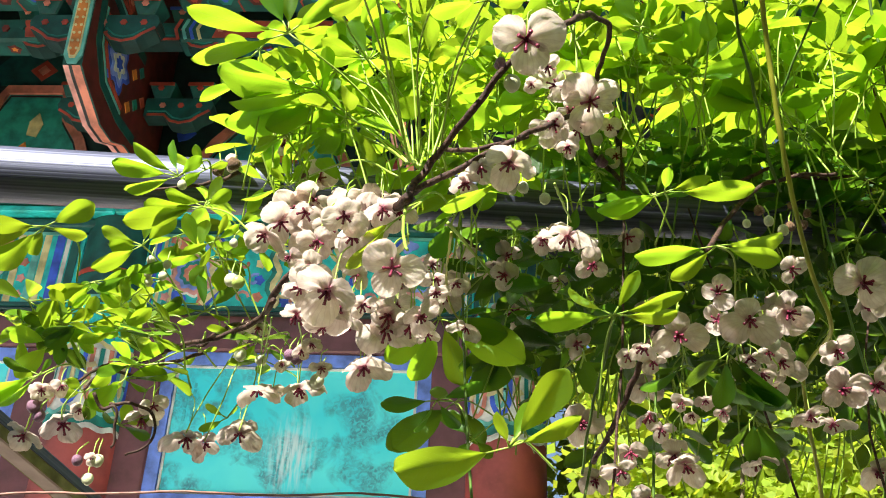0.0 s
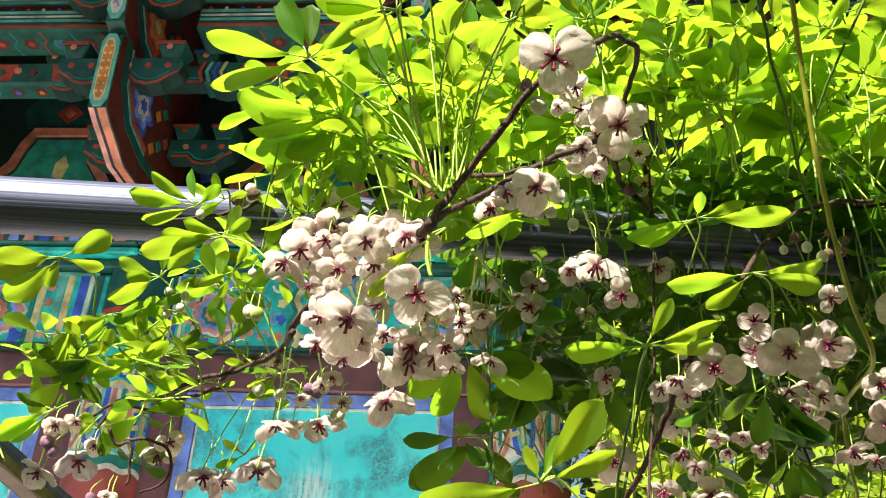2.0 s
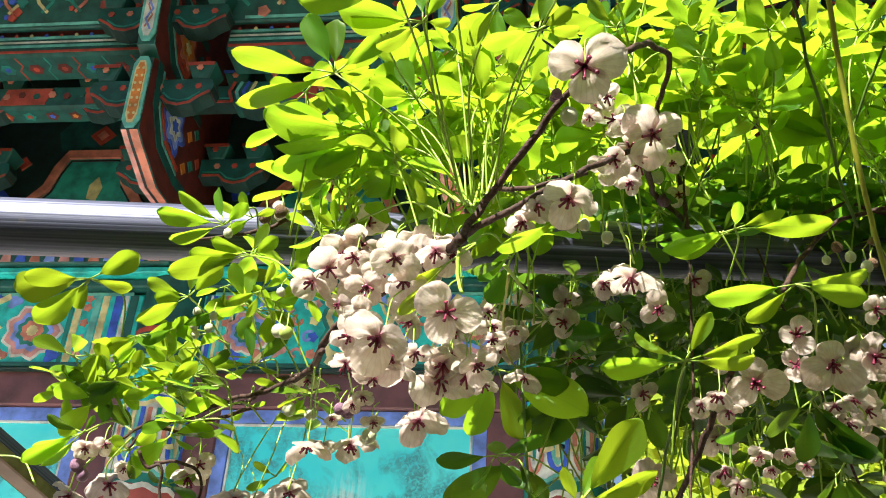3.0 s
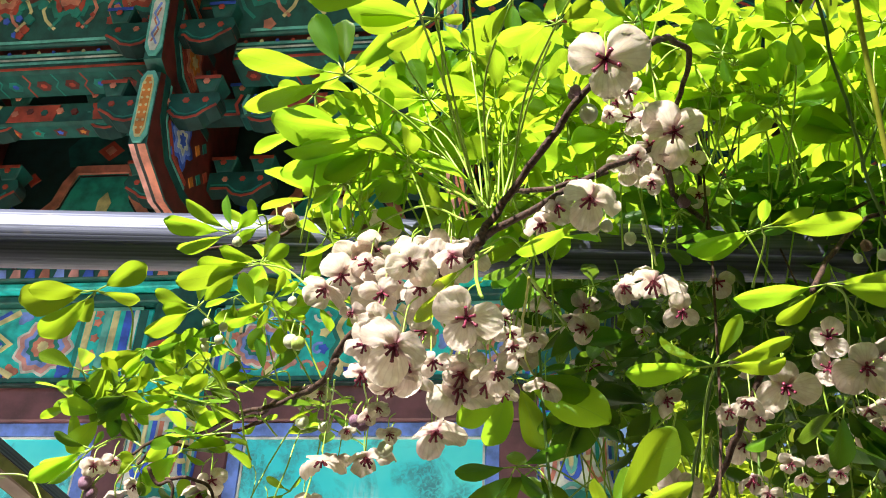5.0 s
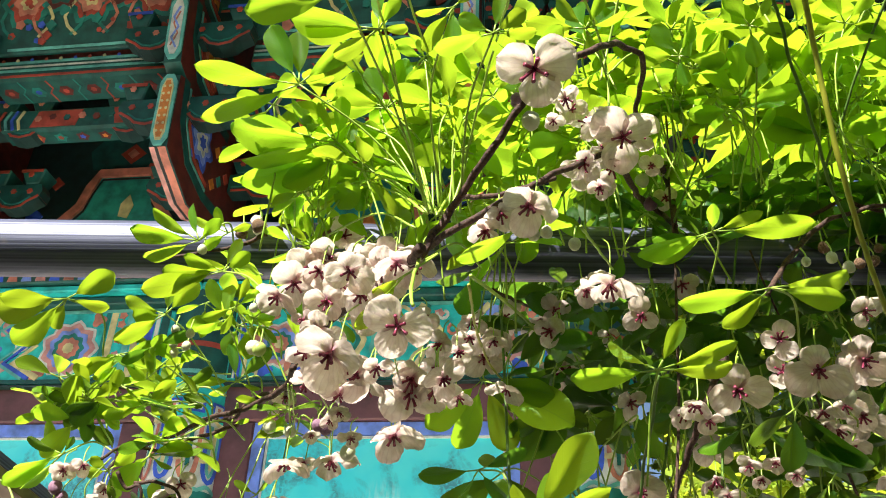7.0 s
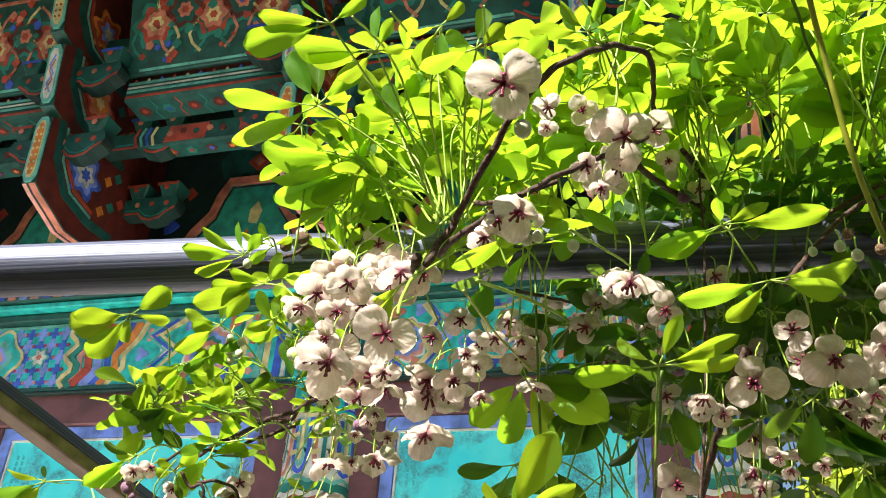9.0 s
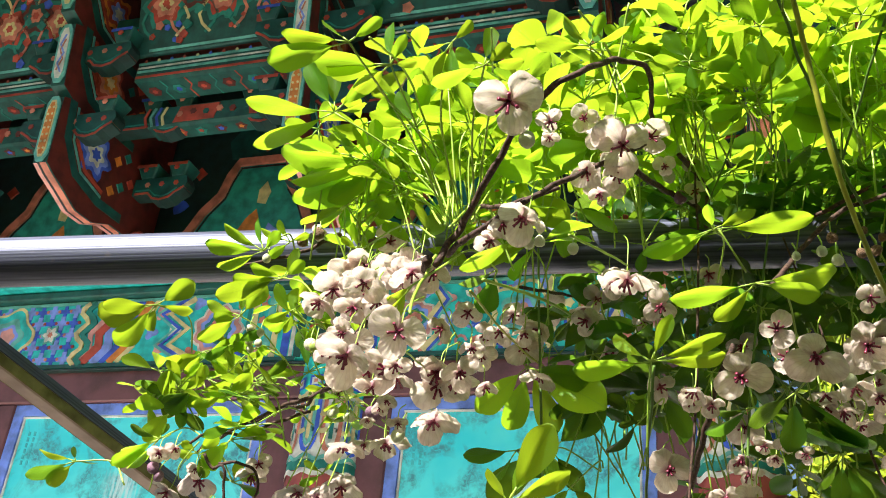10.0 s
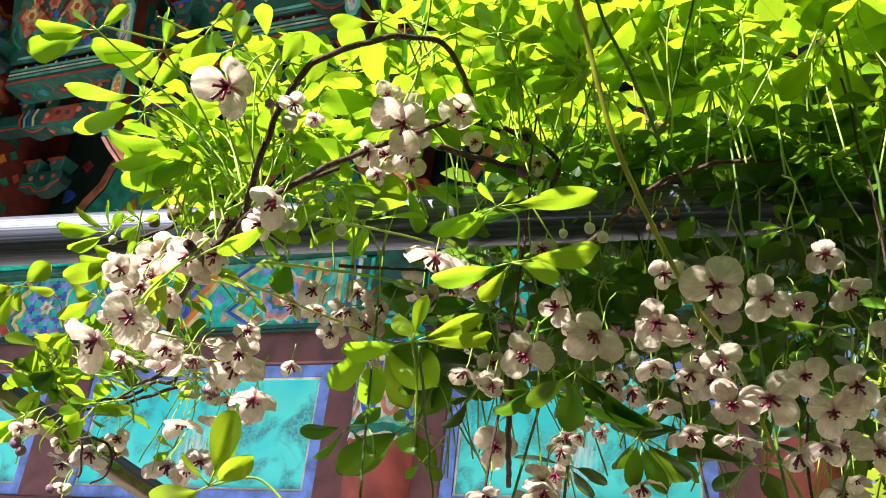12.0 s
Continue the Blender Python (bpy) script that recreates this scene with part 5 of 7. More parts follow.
leaf(vine_main, (-0.035, 0.757, 2.000), (0.060, 0.674, 1.958), (-0.069, 0.753, 1.984), (-0.035, 0.738, 2.016), (-0.017, 0.740, 2.012), (-0.047, 0.745, 2.008), (-0.011, 0.757, 2.009), w=0.46, tilt=0)
leaf(vine_main, (0.011, 0.737, 2.042), (0.066, 0.681, 1.973), (-0.017, 0.719, 2.045), (-0.007, 0.748, 2.029), (0.033, 0.730, 2.052), (0.024, 0.741, 2.029), (-0.001, 0.755, 2.025), w=0.5, tilt=0)
leaf(vine_main, (0.038, 0.756, 2.077), (0.069, 0.683, 1.974), (0.011, 0.745, 2.090), (0.025, 0.763, 2.055), (0.065, 0.756, 2.082), (0.055, 0.748, 2.105), (0.008, 0.750, 2.060), w=0.5, tilt=0)
leaf(vine_main, (0.082, 0.753, 2.138), (0.078, 0.684, 1.975), (0.053, 0.771, 2.123), (0.069, 0.729, 2.153), (0.103, 0.747, 2.163), (0.112, 0.764, 2.140), (0.087, 0.760, 2.102), w=0.5, tilt=0)
leaf(vine_main, (0.106, 0.670, 2.056), (0.082, 0.682, 1.973), (0.084, 0.671, 2.063), (0.096, 0.657, 2.071), (0.124, 0.660, 2.081), (0.118, 0.668, 2.039), (0.088, 0.666, 2.038), w=0.55, tilt=0)
leaf(vine_main, (0.117, 0.574, 2.020), (0.086, 0.680, 1.972), (0.084, 0.569, 2.007), (0.096, 0.575, 2.036), (0.136, 0.564, 2.026), (0.141, 0.581, 2.025), (0.122, 0.570, 2.048), w=0.5, tilt=0)
leaf(vine_main, (0.019, 0.687, 2.089), (0.069, 0.683, 1.974), (-0.002, 0.686, 2.108), (-0.006, 0.667, 2.111), (0.034, 0.672, 2.111), (0.044, 0.687, 2.094), w=0.5, tilt=0)
leaf(vine_main, (0.097, 0.740, 2.059), (0.082, 0.682, 1.973), (0.071, 0.739, 2.069), (0.085, 0.740, 2.038), (0.119, 0.743, 2.071), (0.126, 0.753, 2.057), (0.101, 0.763, 2.038), w=0.5, tilt=0)
leaf(vine_main, (0.134, 0.600, 2.021), (0.140, 0.581, 1.986), (0.107, 0.581, 2.027), (0.117, 0.612, 2.018), (0.129, 0.580, 2.035), (0.155, 0.589, 2.037), w=0.5, tilt=0)
leaf(vine_main, (0.168, 0.657, 2.098), (0.182, 0.697, 2.087), (0.128, 0.653, 2.103), (0.148, 0.652, 2.124), (0.180, 0.644, 2.115), (0.197, 0.662, 2.115), (0.172, 0.667, 2.083), w=0.5, tilt=0)
leaf(vine_main, (0.058, 0.672, 2.094), (0.072, 0.685, 1.976), (0.040, 0.662, 2.099), (0.054, 0.661, 2.103), (0.046, 0.675, 2.072), (0.075, 0.673, 2.076), w=0.5, tilt=0)
leaf(vine_trail, (-0.121, 0.754, 2.005), (-0.101, 0.773, 2.012), (-0.170, 0.738, 2.006), (-0.159, 0.742, 2.027), (-0.131, 0.749, 2.036), (-0.160, 0.750, 1.988), (-0.100, 0.739, 2.014), w=0.42, tilt=0)
leaf(vine_trail, (-0.107, 0.771, 2.022), (-0.095, 0.780, 2.022), (-0.141, 0.771, 2.038), (-0.089, 0.770, 2.028), (-0.126, 0.773, 2.009), (-0.114, 0.755, 2.035), w=0.5, tilt=0)
leaf(vine_trail, (-0.096, 0.752, 1.977), (-0.037, 0.716, 1.927), (-0.126, 0.745, 1.987), (-0.085, 0.748, 2.002), (-0.142, 0.748, 1.974), (-0.157, 0.752, 1.962), (-0.072, 0.739, 1.984), w=0.42, tilt=0)
leaf(vine_trail, (-0.226, 0.772, 1.969), (-0.219, 0.829, 1.948), (-0.291, 0.779, 1.965), (-0.272, 0.758, 1.963), (-0.270, 0.786, 1.937), (-0.243, 0.790, 1.952), (-0.184, 0.759, 1.983), (-0.196, 0.784, 1.967), w=0.5, tilt=0)
leaf(vine_trail, (-0.155, 0.794, 1.965), (-0.136, 0.850, 1.946), (-0.193, 0.795, 1.979), (-0.150, 0.786, 1.988), (-0.186, 0.799, 1.966), (-0.192, 0.793, 1.942), (-0.129, 0.783, 1.988), w=0.5, tilt=0)
leaf(vine_trail, (-0.167, 0.812, 1.948), (-0.137, 0.892, 1.938), (-0.191, 0.809, 1.932), (-0.193, 0.813, 1.959), (-0.139, 0.806, 1.955), (-0.172, 0.822, 1.928), w=0.45, tilt=0)
leaf(vine_trail, (-0.224, 0.832, 1.921), (-0.163, 0.856, 1.898), (-0.279, 0.840, 1.920), (-0.268, 0.841, 1.913), (-0.250, 0.834, 1.937), (-0.203, 0.825, 1.936), (-0.238, 0.842, 1.901), w=0.42, tilt=0)
leaf(vine_trail, (-0.200, 0.819, 1.944), (-0.142, 0.883, 1.924), (-0.237, 0.827, 1.934), (-0.220, 0.827, 1.925), (-0.159, 0.815, 1.949), (-0.178, 0.829, 1.926), w=0.42, tilt=0)
leaf(vine_trail, (-0.203, 0.823, 1.908), (-0.163, 0.856, 1.898), (-0.231, 0.817, 1.896), (-0.231, 0.827, 1.890), (-0.179, 0.841, 1.906), (-0.174, 0.834, 1.918), (-0.193, 0.816, 1.930), w=0.55, tilt=0)
leaf(vine_trail, (-0.173, 0.827, 1.905), (-0.153, 0.865, 1.906), (-0.207, 0.828, 1.896), (-0.145, 0.827, 1.903), (-0.145, 0.811, 1.918), (-0.185, 0.814, 1.914), w=0.45, tilt=0)
leaf(vine_trail, (-0.228, 0.823, 1.865), (-0.194, 0.838, 1.871), (-0.260, 0.821, 1.877), (-0.272, 0.834, 1.856), (-0.274, 0.827, 1.843), (-0.265, 0.841, 1.842), (-0.222, 0.823, 1.879), w=0.36, tilt=0)
leaf(vine_trail, (-0.161, 0.827, 1.865), (-0.162, 0.856, 1.890), (-0.190, 0.842, 1.845), (-0.174, 0.835, 1.859), (-0.122, 0.835, 1.872), (-0.143, 0.831, 1.856), (-0.137, 0.829, 1.878), w=0.55, tilt=0)
leaf(vine_trail, (-0.193, 0.832, 1.855), (-0.182, 0.844, 1.873), (-0.204, 0.821, 1.862), (-0.173, 0.826, 1.869), (-0.191, 0.850, 1.838), (-0.217, 0.835, 1.856), w=0.6, tilt=0)
leaf(vine_trail, (-0.175, 0.868, 1.840), (-0.177, 0.854, 1.854), (-0.148, 0.870, 1.832), (-0.193, 0.872, 1.850), (-0.149, 0.870, 1.848), (-0.167, 0.861, 1.856), w=0.6, tilt=0)
leaf(vine_trail, (-0.089, 0.768, 1.956), (-0.074, 0.846, 1.924), (-0.109, 0.760, 1.942), (-0.079, 0.759, 1.975), (-0.098, 0.772, 1.936), (-0.071, 0.767, 1.970), w=0.4, tilt=0)
leaf(vine_trail, (-0.113, 0.807, 1.966), (-0.113, 0.902, 1.932), (-0.124, 0.790, 1.993), (-0.110, 0.801, 1.994), (-0.096, 0.819, 1.957), (-0.138, 0.816, 1.960), w=0.5, tilt=0)
leaf(vine_trail, (-0.125, 0.880, 1.946), (-0.107, 0.897, 1.935), (-0.162, 0.872, 1.945), (-0.150, 0.887, 1.936), (-0.097, 0.874, 1.973), (-0.132, 0.870, 1.977), (-0.104, 0.882, 1.939), w=0.4, tilt=0)
leaf(vine_trail, (-0.167, 0.865, 1.931), (-0.140, 0.881, 1.913), (-0.141, 0.865, 1.953), (-0.185, 0.862, 1.951), (-0.150, 0.878, 1.922), (-0.196, 0.873, 1.935), w=0.4, tilt=0)
leaf(vine_trail, (-0.126, 0.886, 1.910), (-0.127, 0.898, 1.925), (-0.131, 0.893, 1.918), (-0.111, 0.885, 1.915), (-0.140, 0.890, 1.901), w=0.6, tilt=0)
leaf(vine_trail, (-0.090, 0.808, 1.967), (-0.060, 0.828, 1.916), (-0.105, 0.793, 1.974), (-0.078, 0.819, 1.967), (-0.102, 0.833, 1.943), (-0.067, 0.801, 1.983), w=0.45, tilt=0)
leaf(vine_trail, (-0.085, 0.857, 1.845), (-0.066, 0.845, 1.862), (-0.109, 0.865, 1.836), (-0.104, 0.855, 1.855), (-0.078, 0.859, 1.855), w=0.4, tilt=0)
leaf(vine_trail, (-0.320, 0.838, 1.850), (-0.263, 0.838, 1.829), (-0.359, 0.825, 1.832), (-0.355, 0.828, 1.858), (-0.322, 0.832, 1.862), (-0.303, 0.848, 1.851), (-0.345, 0.840, 1.828), w=0.5, tilt=0)
leaf(vine_main, (0.097, 0.706, 1.947), (0.068, 0.665, 1.929), (0.083, 0.723, 1.921), (0.067, 0.715, 1.940), w=0.72, tilt=0)
leaf(vine_main, (0.065, 0.628, 1.898), (0.068, 0.665, 1.929), (0.037, 0.643, 1.873), (0.046, 0.636, 1.892), w=0.62, tilt=0)
leaf(vine_main, (0.132, 0.638, 1.935), (0.141, 0.647, 1.950), (0.092, 0.635, 1.910), w=0.42, tilt=0)
leaf(vine_right, (0.202, 0.705, 1.874), (0.194, 0.745, 1.818), (0.217, 0.685, 1.897), (0.250, 0.705, 1.891), (0.249, 0.725, 1.884), (0.151, 0.705, 1.868), (0.176, 0.735, 1.904), w=0.37, roll=10, young=True, facing=(0.03, -0.42, -0.88))
leaf(vine_right, (0.244, 0.722, 1.977), (0.244, 0.772, 1.961), (0.273, 0.702, 1.978), (0.312, 0.732, 1.986), (0.195, 0.722, 1.961), (0.205, 0.742, 1.966), (0.242, 0.692, 1.978), w=0.37, roll=10, young=True, facing=(0.03, -0.42, -0.88))
leaf(vine_right, (0.269, 0.692, 1.919), (0.293, 0.752, 1.908), (0.305, 0.677, 1.902), (0.215, 0.692, 1.909), (0.242, 0.712, 1.902), (0.319, 0.712, 1.935), w=0.42, roll=10, young=True, facing=(0.03, -0.42, -0.88))
leaf(vine_right, (0.263, 0.782, 1.870), (0.260, 0.782, 1.917), (0.230, 0.790, 1.852), (0.300, 0.803, 1.863), (0.334, 0.817, 1.847), (0.236, 0.785, 1.866), w=0.5, tilt=0)
leaf(vine_right, (0.190, 0.799, 2.012), (0.220, 0.844, 2.067), (0.185, 0.807, 1.991), (0.164, 0.803, 2.020), (0.215, 0.787, 2.015), (0.211, 0.799, 1.997), w=0.5, tilt=0)
leaf(vine_right, (0.315, 0.784, 2.136), (0.279, 0.806, 2.064), (0.348, 0.768, 2.173), (0.288, 0.767, 2.165), (0.336, 0.773, 2.142), (0.301, 0.798, 2.115), w=0.42, tilt=0)
leaf(vine_right, (0.244, 0.729, 2.121), (0.182, 0.699, 2.094), (0.230, 0.725, 2.144), (0.237, 0.715, 2.138), (0.266, 0.717, 2.142), (0.202, 0.724, 2.107), (0.272, 0.726, 2.121), w=0.5, tilt=0)
leaf(vine_right, (0.401, 0.782, 2.153), (0.390, 0.780, 2.061), (0.367, 0.782, 2.170), (0.379, 0.759, 2.183), (0.417, 0.776, 2.190), (0.425, 0.795, 2.157), (0.390, 0.793, 2.138), w=0.55, tilt=0)
leaf(vine_right, (0.420, 0.807, 2.131), (0.391, 0.779, 2.045), (0.363, 0.802, 2.117), (0.377, 0.809, 2.143), (0.406, 0.818, 2.110), (0.438, 0.800, 2.143), w=0.45, tilt=0)
leaf(vine_right, (0.447, 0.818, 1.919), (0.457, 0.823, 1.888), (0.421, 0.802, 1.916), (0.458, 0.841, 1.911), (0.437, 0.819, 1.907), w=0.5, tilt=0)
leaf(vine_right, (0.248, 0.792, 2.014), (0.265, 0.801, 1.983), (0.200, 0.773, 1.997), (0.209, 0.778, 2.006), (0.260, 0.778, 2.030), (0.291, 0.805, 2.034), (0.233, 0.779, 2.024), w=0.42, tilt=0)
leaf(vine_right, (0.505, 0.876, 2.107), (0.496, 0.830, 2.021), (0.457, 0.865, 2.076), (0.480, 0.874, 2.104), (0.519, 0.879, 2.133), w=0.42, tilt=0)
leaf(vine_right, (0.422, 0.843, 2.007), (0.424, 0.785, 2.018), (0.400, 0.821, 2.003), (0.394, 0.838, 1.994), (0.421, 0.844, 1.992), (0.442, 0.857, 2.022), (0.415, 0.839, 2.025), w=0.55, tilt=0)
leaf(vine_right, (0.379, 0.872, 2.156), (0.402, 0.773, 2.023), (0.307, 0.832, 2.155), (0.353, 0.843, 2.175), (0.379, 0.845, 2.189), (0.410, 0.880, 2.195), w=0.5, tilt=0)
leaf(vine_right, (0.150, 0.727, 2.159), (0.188, 0.709, 2.089), (0.125, 0.710, 2.158), (0.140, 0.717, 2.175), (0.179, 0.735, 2.166), (0.161, 0.737, 2.157), w=0.5, tilt=0)
leaf(vine_right, (0.150, 0.740, 2.115), (0.100, 0.737, 2.131), (0.123, 0.721, 2.135), (0.146, 0.730, 2.145), (0.192, 0.735, 2.140), (0.155, 0.753, 2.109), w=0.55, tilt=0)
leaf(vine_right, (0.236, 0.757, 2.115), (0.236, 0.833, 2.093), (0.205, 0.728, 2.132), (0.217, 0.727, 2.157), (0.250, 0.745, 2.141), (0.195, 0.735, 2.109), (0.259, 0.765, 2.121), w=0.5, tilt=0)
leaf(vine_right, (0.184, 0.748, 2.169), (0.219, 0.705, 2.080), (0.168, 0.732, 2.184), (0.200, 0.737, 2.198), (0.175, 0.761, 2.151), (0.218, 0.760, 2.183), w=0.5, tilt=0)
leaf(vine_right, (0.275, 0.824, 2.161), (0.293, 0.803, 2.071), (0.250, 0.784, 2.189), (0.265, 0.801, 2.182), (0.299, 0.824, 2.180), (0.262, 0.837, 2.148), w=0.45, tilt=0)
flower(vine_main, (0.141, 0.551, 1.972), (-0.08, -0.69, -0.72), 150, 0.058)
flower(vine_main, (0.168, 0.715, 2.065), (-0.30, -0.75, -0.45), 20, 0.036)
flower(vine_main, (0.178, 0.720, 2.044), (0.20, -0.75, -0.45), 75, 0.034)
flower(vine_main, (0.160, 0.710, 2.021), (0.00, -0.75, -0.45), 50, 0.036)
flower(vine_main, (0.175, 0.720, 2.020), (0.35, -0.75, -0.45), 100, 0.032)
flower(vine_main, (0.157, 0.705, 2.070), (-0.10, -0.75, -0.45), 5, 0.028)
flower(vine_main, (0.202, 0.735, 2.069), (0.40, -0.75, -0.45), 60, 0.040)
flower(vine_main, (0.211, 0.750, 2.051), (0.10, -0.75, -0.45), 35, 0.024)
flower(vine_main, (0.155, 0.596, 1.989), (0.25, -0.34, -0.91), 60, 0.025)
flower(vine_main, (0.189, 0.676, 2.022), (0.01, -0.59, -0.81), 30, 0.054)
flower(vine_main, (0.172, 0.678, 2.034), (-0.07, -0.58, -0.81), 100, 0.031)
flower(vine_main, (0.164, 0.679, 2.005), (-0.15, -0.68, -0.72), 80, 0.034)
flower(vine_main, (0.173, 0.680, 1.987), (-0.07, -0.45, -0.89), 40, 0.025)
flower(vine_main, (0.182, 0.698, 2.014), (0.12, -0.51, -0.85), 0, 0.032)
flower(vine_main, (0.134, 0.627, 1.941), (-0.25, -0.44, -0.86), 110, 0.048)
flower(vine_main, (0.106, 0.654, 1.942), (0.02, -0.37, -0.93), 60, 0.034)
flower(vine_main, (0.115, 0.647, 1.950), (0.20, -0.20, -0.96), 100, 0.030)
flower(vine_main, (0.147, 0.633, 2.004), (-0.03, -0.31, -0.95), 0, 0.018)
bud(vine_main, (0.135, 0.640, 1.929), 0.0093, 0)
bud(vine_main, (0.142, 0.638, 1.929), 0.0096, 0)
bud(vine_main, (0.157, 0.672, 1.941), 0.0098, 0)
bud(vine_main, (0.127, 0.609, 2.002), 0.0084, 1)
bud(vine_main, (0.134, 0.624, 1.997), 0.0142, 0)
bud(vine_main, (0.125, 0.621, 2.009), 0.0065, 1)
flower(vine_main, (0.228, 0.819, 2.100), (-0.11, -0.52, -0.84), 90, 0.025)
flower(vine_main, (0.229, 0.849, 2.090), (-0.12, -0.63, -0.77), 30, 0.028)
bud(vine_main, (0.209, 0.821, 2.088), 0.0144, 0)
bud(vine_main, (0.216, 0.844, 2.081), 0.0147, 1)
flower(vine_main, (-0.028, 0.689, 1.921), (-0.37, -0.29, -0.88), 60, 0.042)
flower(vine_main, (-0.001, 0.682, 1.935), (-0.03, -0.58, -0.81), 90, 0.036)
flower(vine_main, (0.038, 0.615, 1.895), (0.14, -0.62, -0.77), 100, 0.040)
flower(vine_main, (0.055, 0.651, 1.920), (0.17, -0.17, -0.97), 80, 0.039)
flower(vine_main, (0.040, 0.634, 1.892), (0.32, -0.46, -0.83), 20, 0.035)
flower(vine_main, (0.016, 0.653, 1.898), (-0.05, -0.51, -0.86), 50, 0.031)
flower(vine_main, (0.070, 0.600, 1.854), (0.10, -0.81, -0.58), 130, 0.046)
flower(vine_main, (0.033, 0.616, 1.848), (-0.22, -0.56, -0.80), 95, 0.050)
flower(vine_main, (0.012, 0.638, 1.859), (-0.40, -0.31, -0.86), 120, 0.030)
flower(vine_main, (0.017, 0.641, 1.874), (-0.13, -0.70, -0.70), 60, 0.028)
flower(vine_main, (0.003, 0.674, 1.858), (0.11, -0.05, -0.99), 20, 0.031)
flower(vine_main, (0.014, 0.705, 1.862), (0.09, -0.05, -0.99), 70, 0.042)
flower(vine_main, (0.052, 0.733, 1.874), (0.15, -0.56, -0.81), 110, 0.053)
flower(vine_main, (0.070, 0.714, 1.868), (0.04, -0.06, -1.00), 30, 0.039)
flower(vine_main, (0.029, 0.796, 1.869), (0.32, -0.43, -0.84), 170, 0.054)
flower(vine_main, (0.087, 0.691, 1.882), (0.25, -0.40, -0.88), 60, 0.029)
flower(vine_main, (-0.084, 0.861, 1.918), (0.44, -0.37, -0.82), 69, 0.021)
flower(vine_main, (-0.059, 0.818, 1.907), (0.00, -0.45, -0.89), 54, 0.026)
bud(vine_main, (-0.079, 0.848, 1.895), 0.0136, 0)
bud(vine_main, (-0.058, 0.834, 1.886), 0.0124, 0)
flower(vine_main, (-0.042, 0.835, 1.884), (0.36, -0.42, -0.83), 54, 0.020)
flower(vine_main, (-0.022, 0.813, 1.887), (0.23, -0.45, -0.86), 88, 0.022)
flower(vine_main, (-0.012, 0.799, 1.887), (0.29, -0.43, -0.85), 80, 0.021)
bud(vine_main, (-0.027, 0.820, 1.883), 0.0130, 1)
flower(vine_main, (-0.005, 0.811, 1.872), (0.25, -0.46, -0.85), 109, 0.024)
bud(vine_main, (-0.010, 0.827, 1.867), 0.0146, 0)
bud(vine_main, (-0.032, 0.817, 1.884), 0.0112, 1)
flower(vine_main, (-0.054, 0.822, 1.859), (0.02, -0.06, -1.00), 100, 0.050)
flower(vine_main, (-0.029, 0.849, 1.869), (0.23, -0.15, -0.96), 60, 0.052)
flower(vine_trail, (-0.085, 0.898, 1.845), (0.23, -0.50, -0.84), 90, 0.052)
flower(vine_trail, (-0.134, 0.915, 1.845), (0.07, -0.35, -0.93), 70, 0.056)
flower(vine_trail, (-0.122, 0.929, 1.844), (0.43, -0.29, -0.85), 20, 0.039)
flower(vine_trail, (-0.260, 0.948, 1.864), (0.38, -0.50, -0.77), 100, 0.060)
flower(vine_trail, (-0.294, 0.950, 1.853), (-0.28, -0.36, -0.89), 80, 0.050)
flower(vine_trail, (-0.218, 0.813, 1.850), (0.41, -0.53, -0.74), 90, 0.025)
flower(vine_trail, (-0.204, 0.814, 1.854), (0.50, -0.59, -0.63), 40, 0.024)
flower(vine_trail, (-0.199, 0.843, 1.845), (0.36, -0.44, -0.82), 40, 0.022)
bud(vine_trail, (-0.223, 0.817, 1.838), 0.0129, 1)
bud(vine_trail, (-0.219, 0.821, 1.832), 0.0120, 1)
flower(vine_trail, (-0.145, 0.854, 1.852), (0.44, -0.77, -0.46), 60, 0.031)
flower(vine_trail, (-0.158, 0.868, 1.847), (0.28, -0.32, -0.90), 20, 0.041)
flower(vine_trail, (-0.178, 0.839, 1.806), (0.34, -0.49, -0.80), 20, 0.022)
bud(vine_trail, (-0.182, 0.846, 1.791), 0.0116, 0)
bud(vine_trail, (-0.175, 0.841, 1.804), 0.0125, 0)
bud(vine_trail, (-0.190, 0.838, 1.803), 0.0107, 1)
bud(vine_trail, (-0.151, 0.806, 1.958), 0.0091, 0)
bud(vine_trail, (-0.132, 0.793, 1.948), 0.0089, 0)
bud(vine_trail, (-0.155, 0.816, 1.951), 0.0092, 0)
bud(vine_trail, (-0.155, 0.820, 1.945), 0.0092, 0)
bud(vine_trail, (-0.137, 0.802, 1.942), 0.0089, 0)
bud(vine_trail, (-0.068, 0.751, 1.946), 0.0084, 0)
bud(vine_trail, (-0.072, 0.771, 1.925), 0.0127, 0)
bud(vine_trail, (-0.117, 0.755, 1.998), 0.0097, 0)
bud(vine_trail, (-0.065, 0.766, 1.921), 0.0125, 2)
flower(vine_trail, (-0.094, 0.799, 2.047), (0.24, -0.53, -0.81), 20, 0.024)
flower(vine_trail, (-0.053, 0.793, 2.060), (0.22, -0.94, -0.27), 20, 0.033)
flower(vine_trail, (-0.015, 0.773, 2.016), (0.17, -0.98, -0.13), 20, 0.040)
flower(vine_main, (0.179, 0.774, 1.970), (-0.04, -0.03, -1.00), 90, 0.055)
flower(vine_main, (0.123, 0.931, 2.021), (-0.00, -0.04, -1.00), 60, 0.052)
flower(vine_main, (0.142, 0.951, 1.982), (-0.02, -0.70, -0.71), 30, 0.065)
flower(vine_main, (0.103, 0.833, 1.918), (0.01, -0.16, -0.99), 60, 0.038)
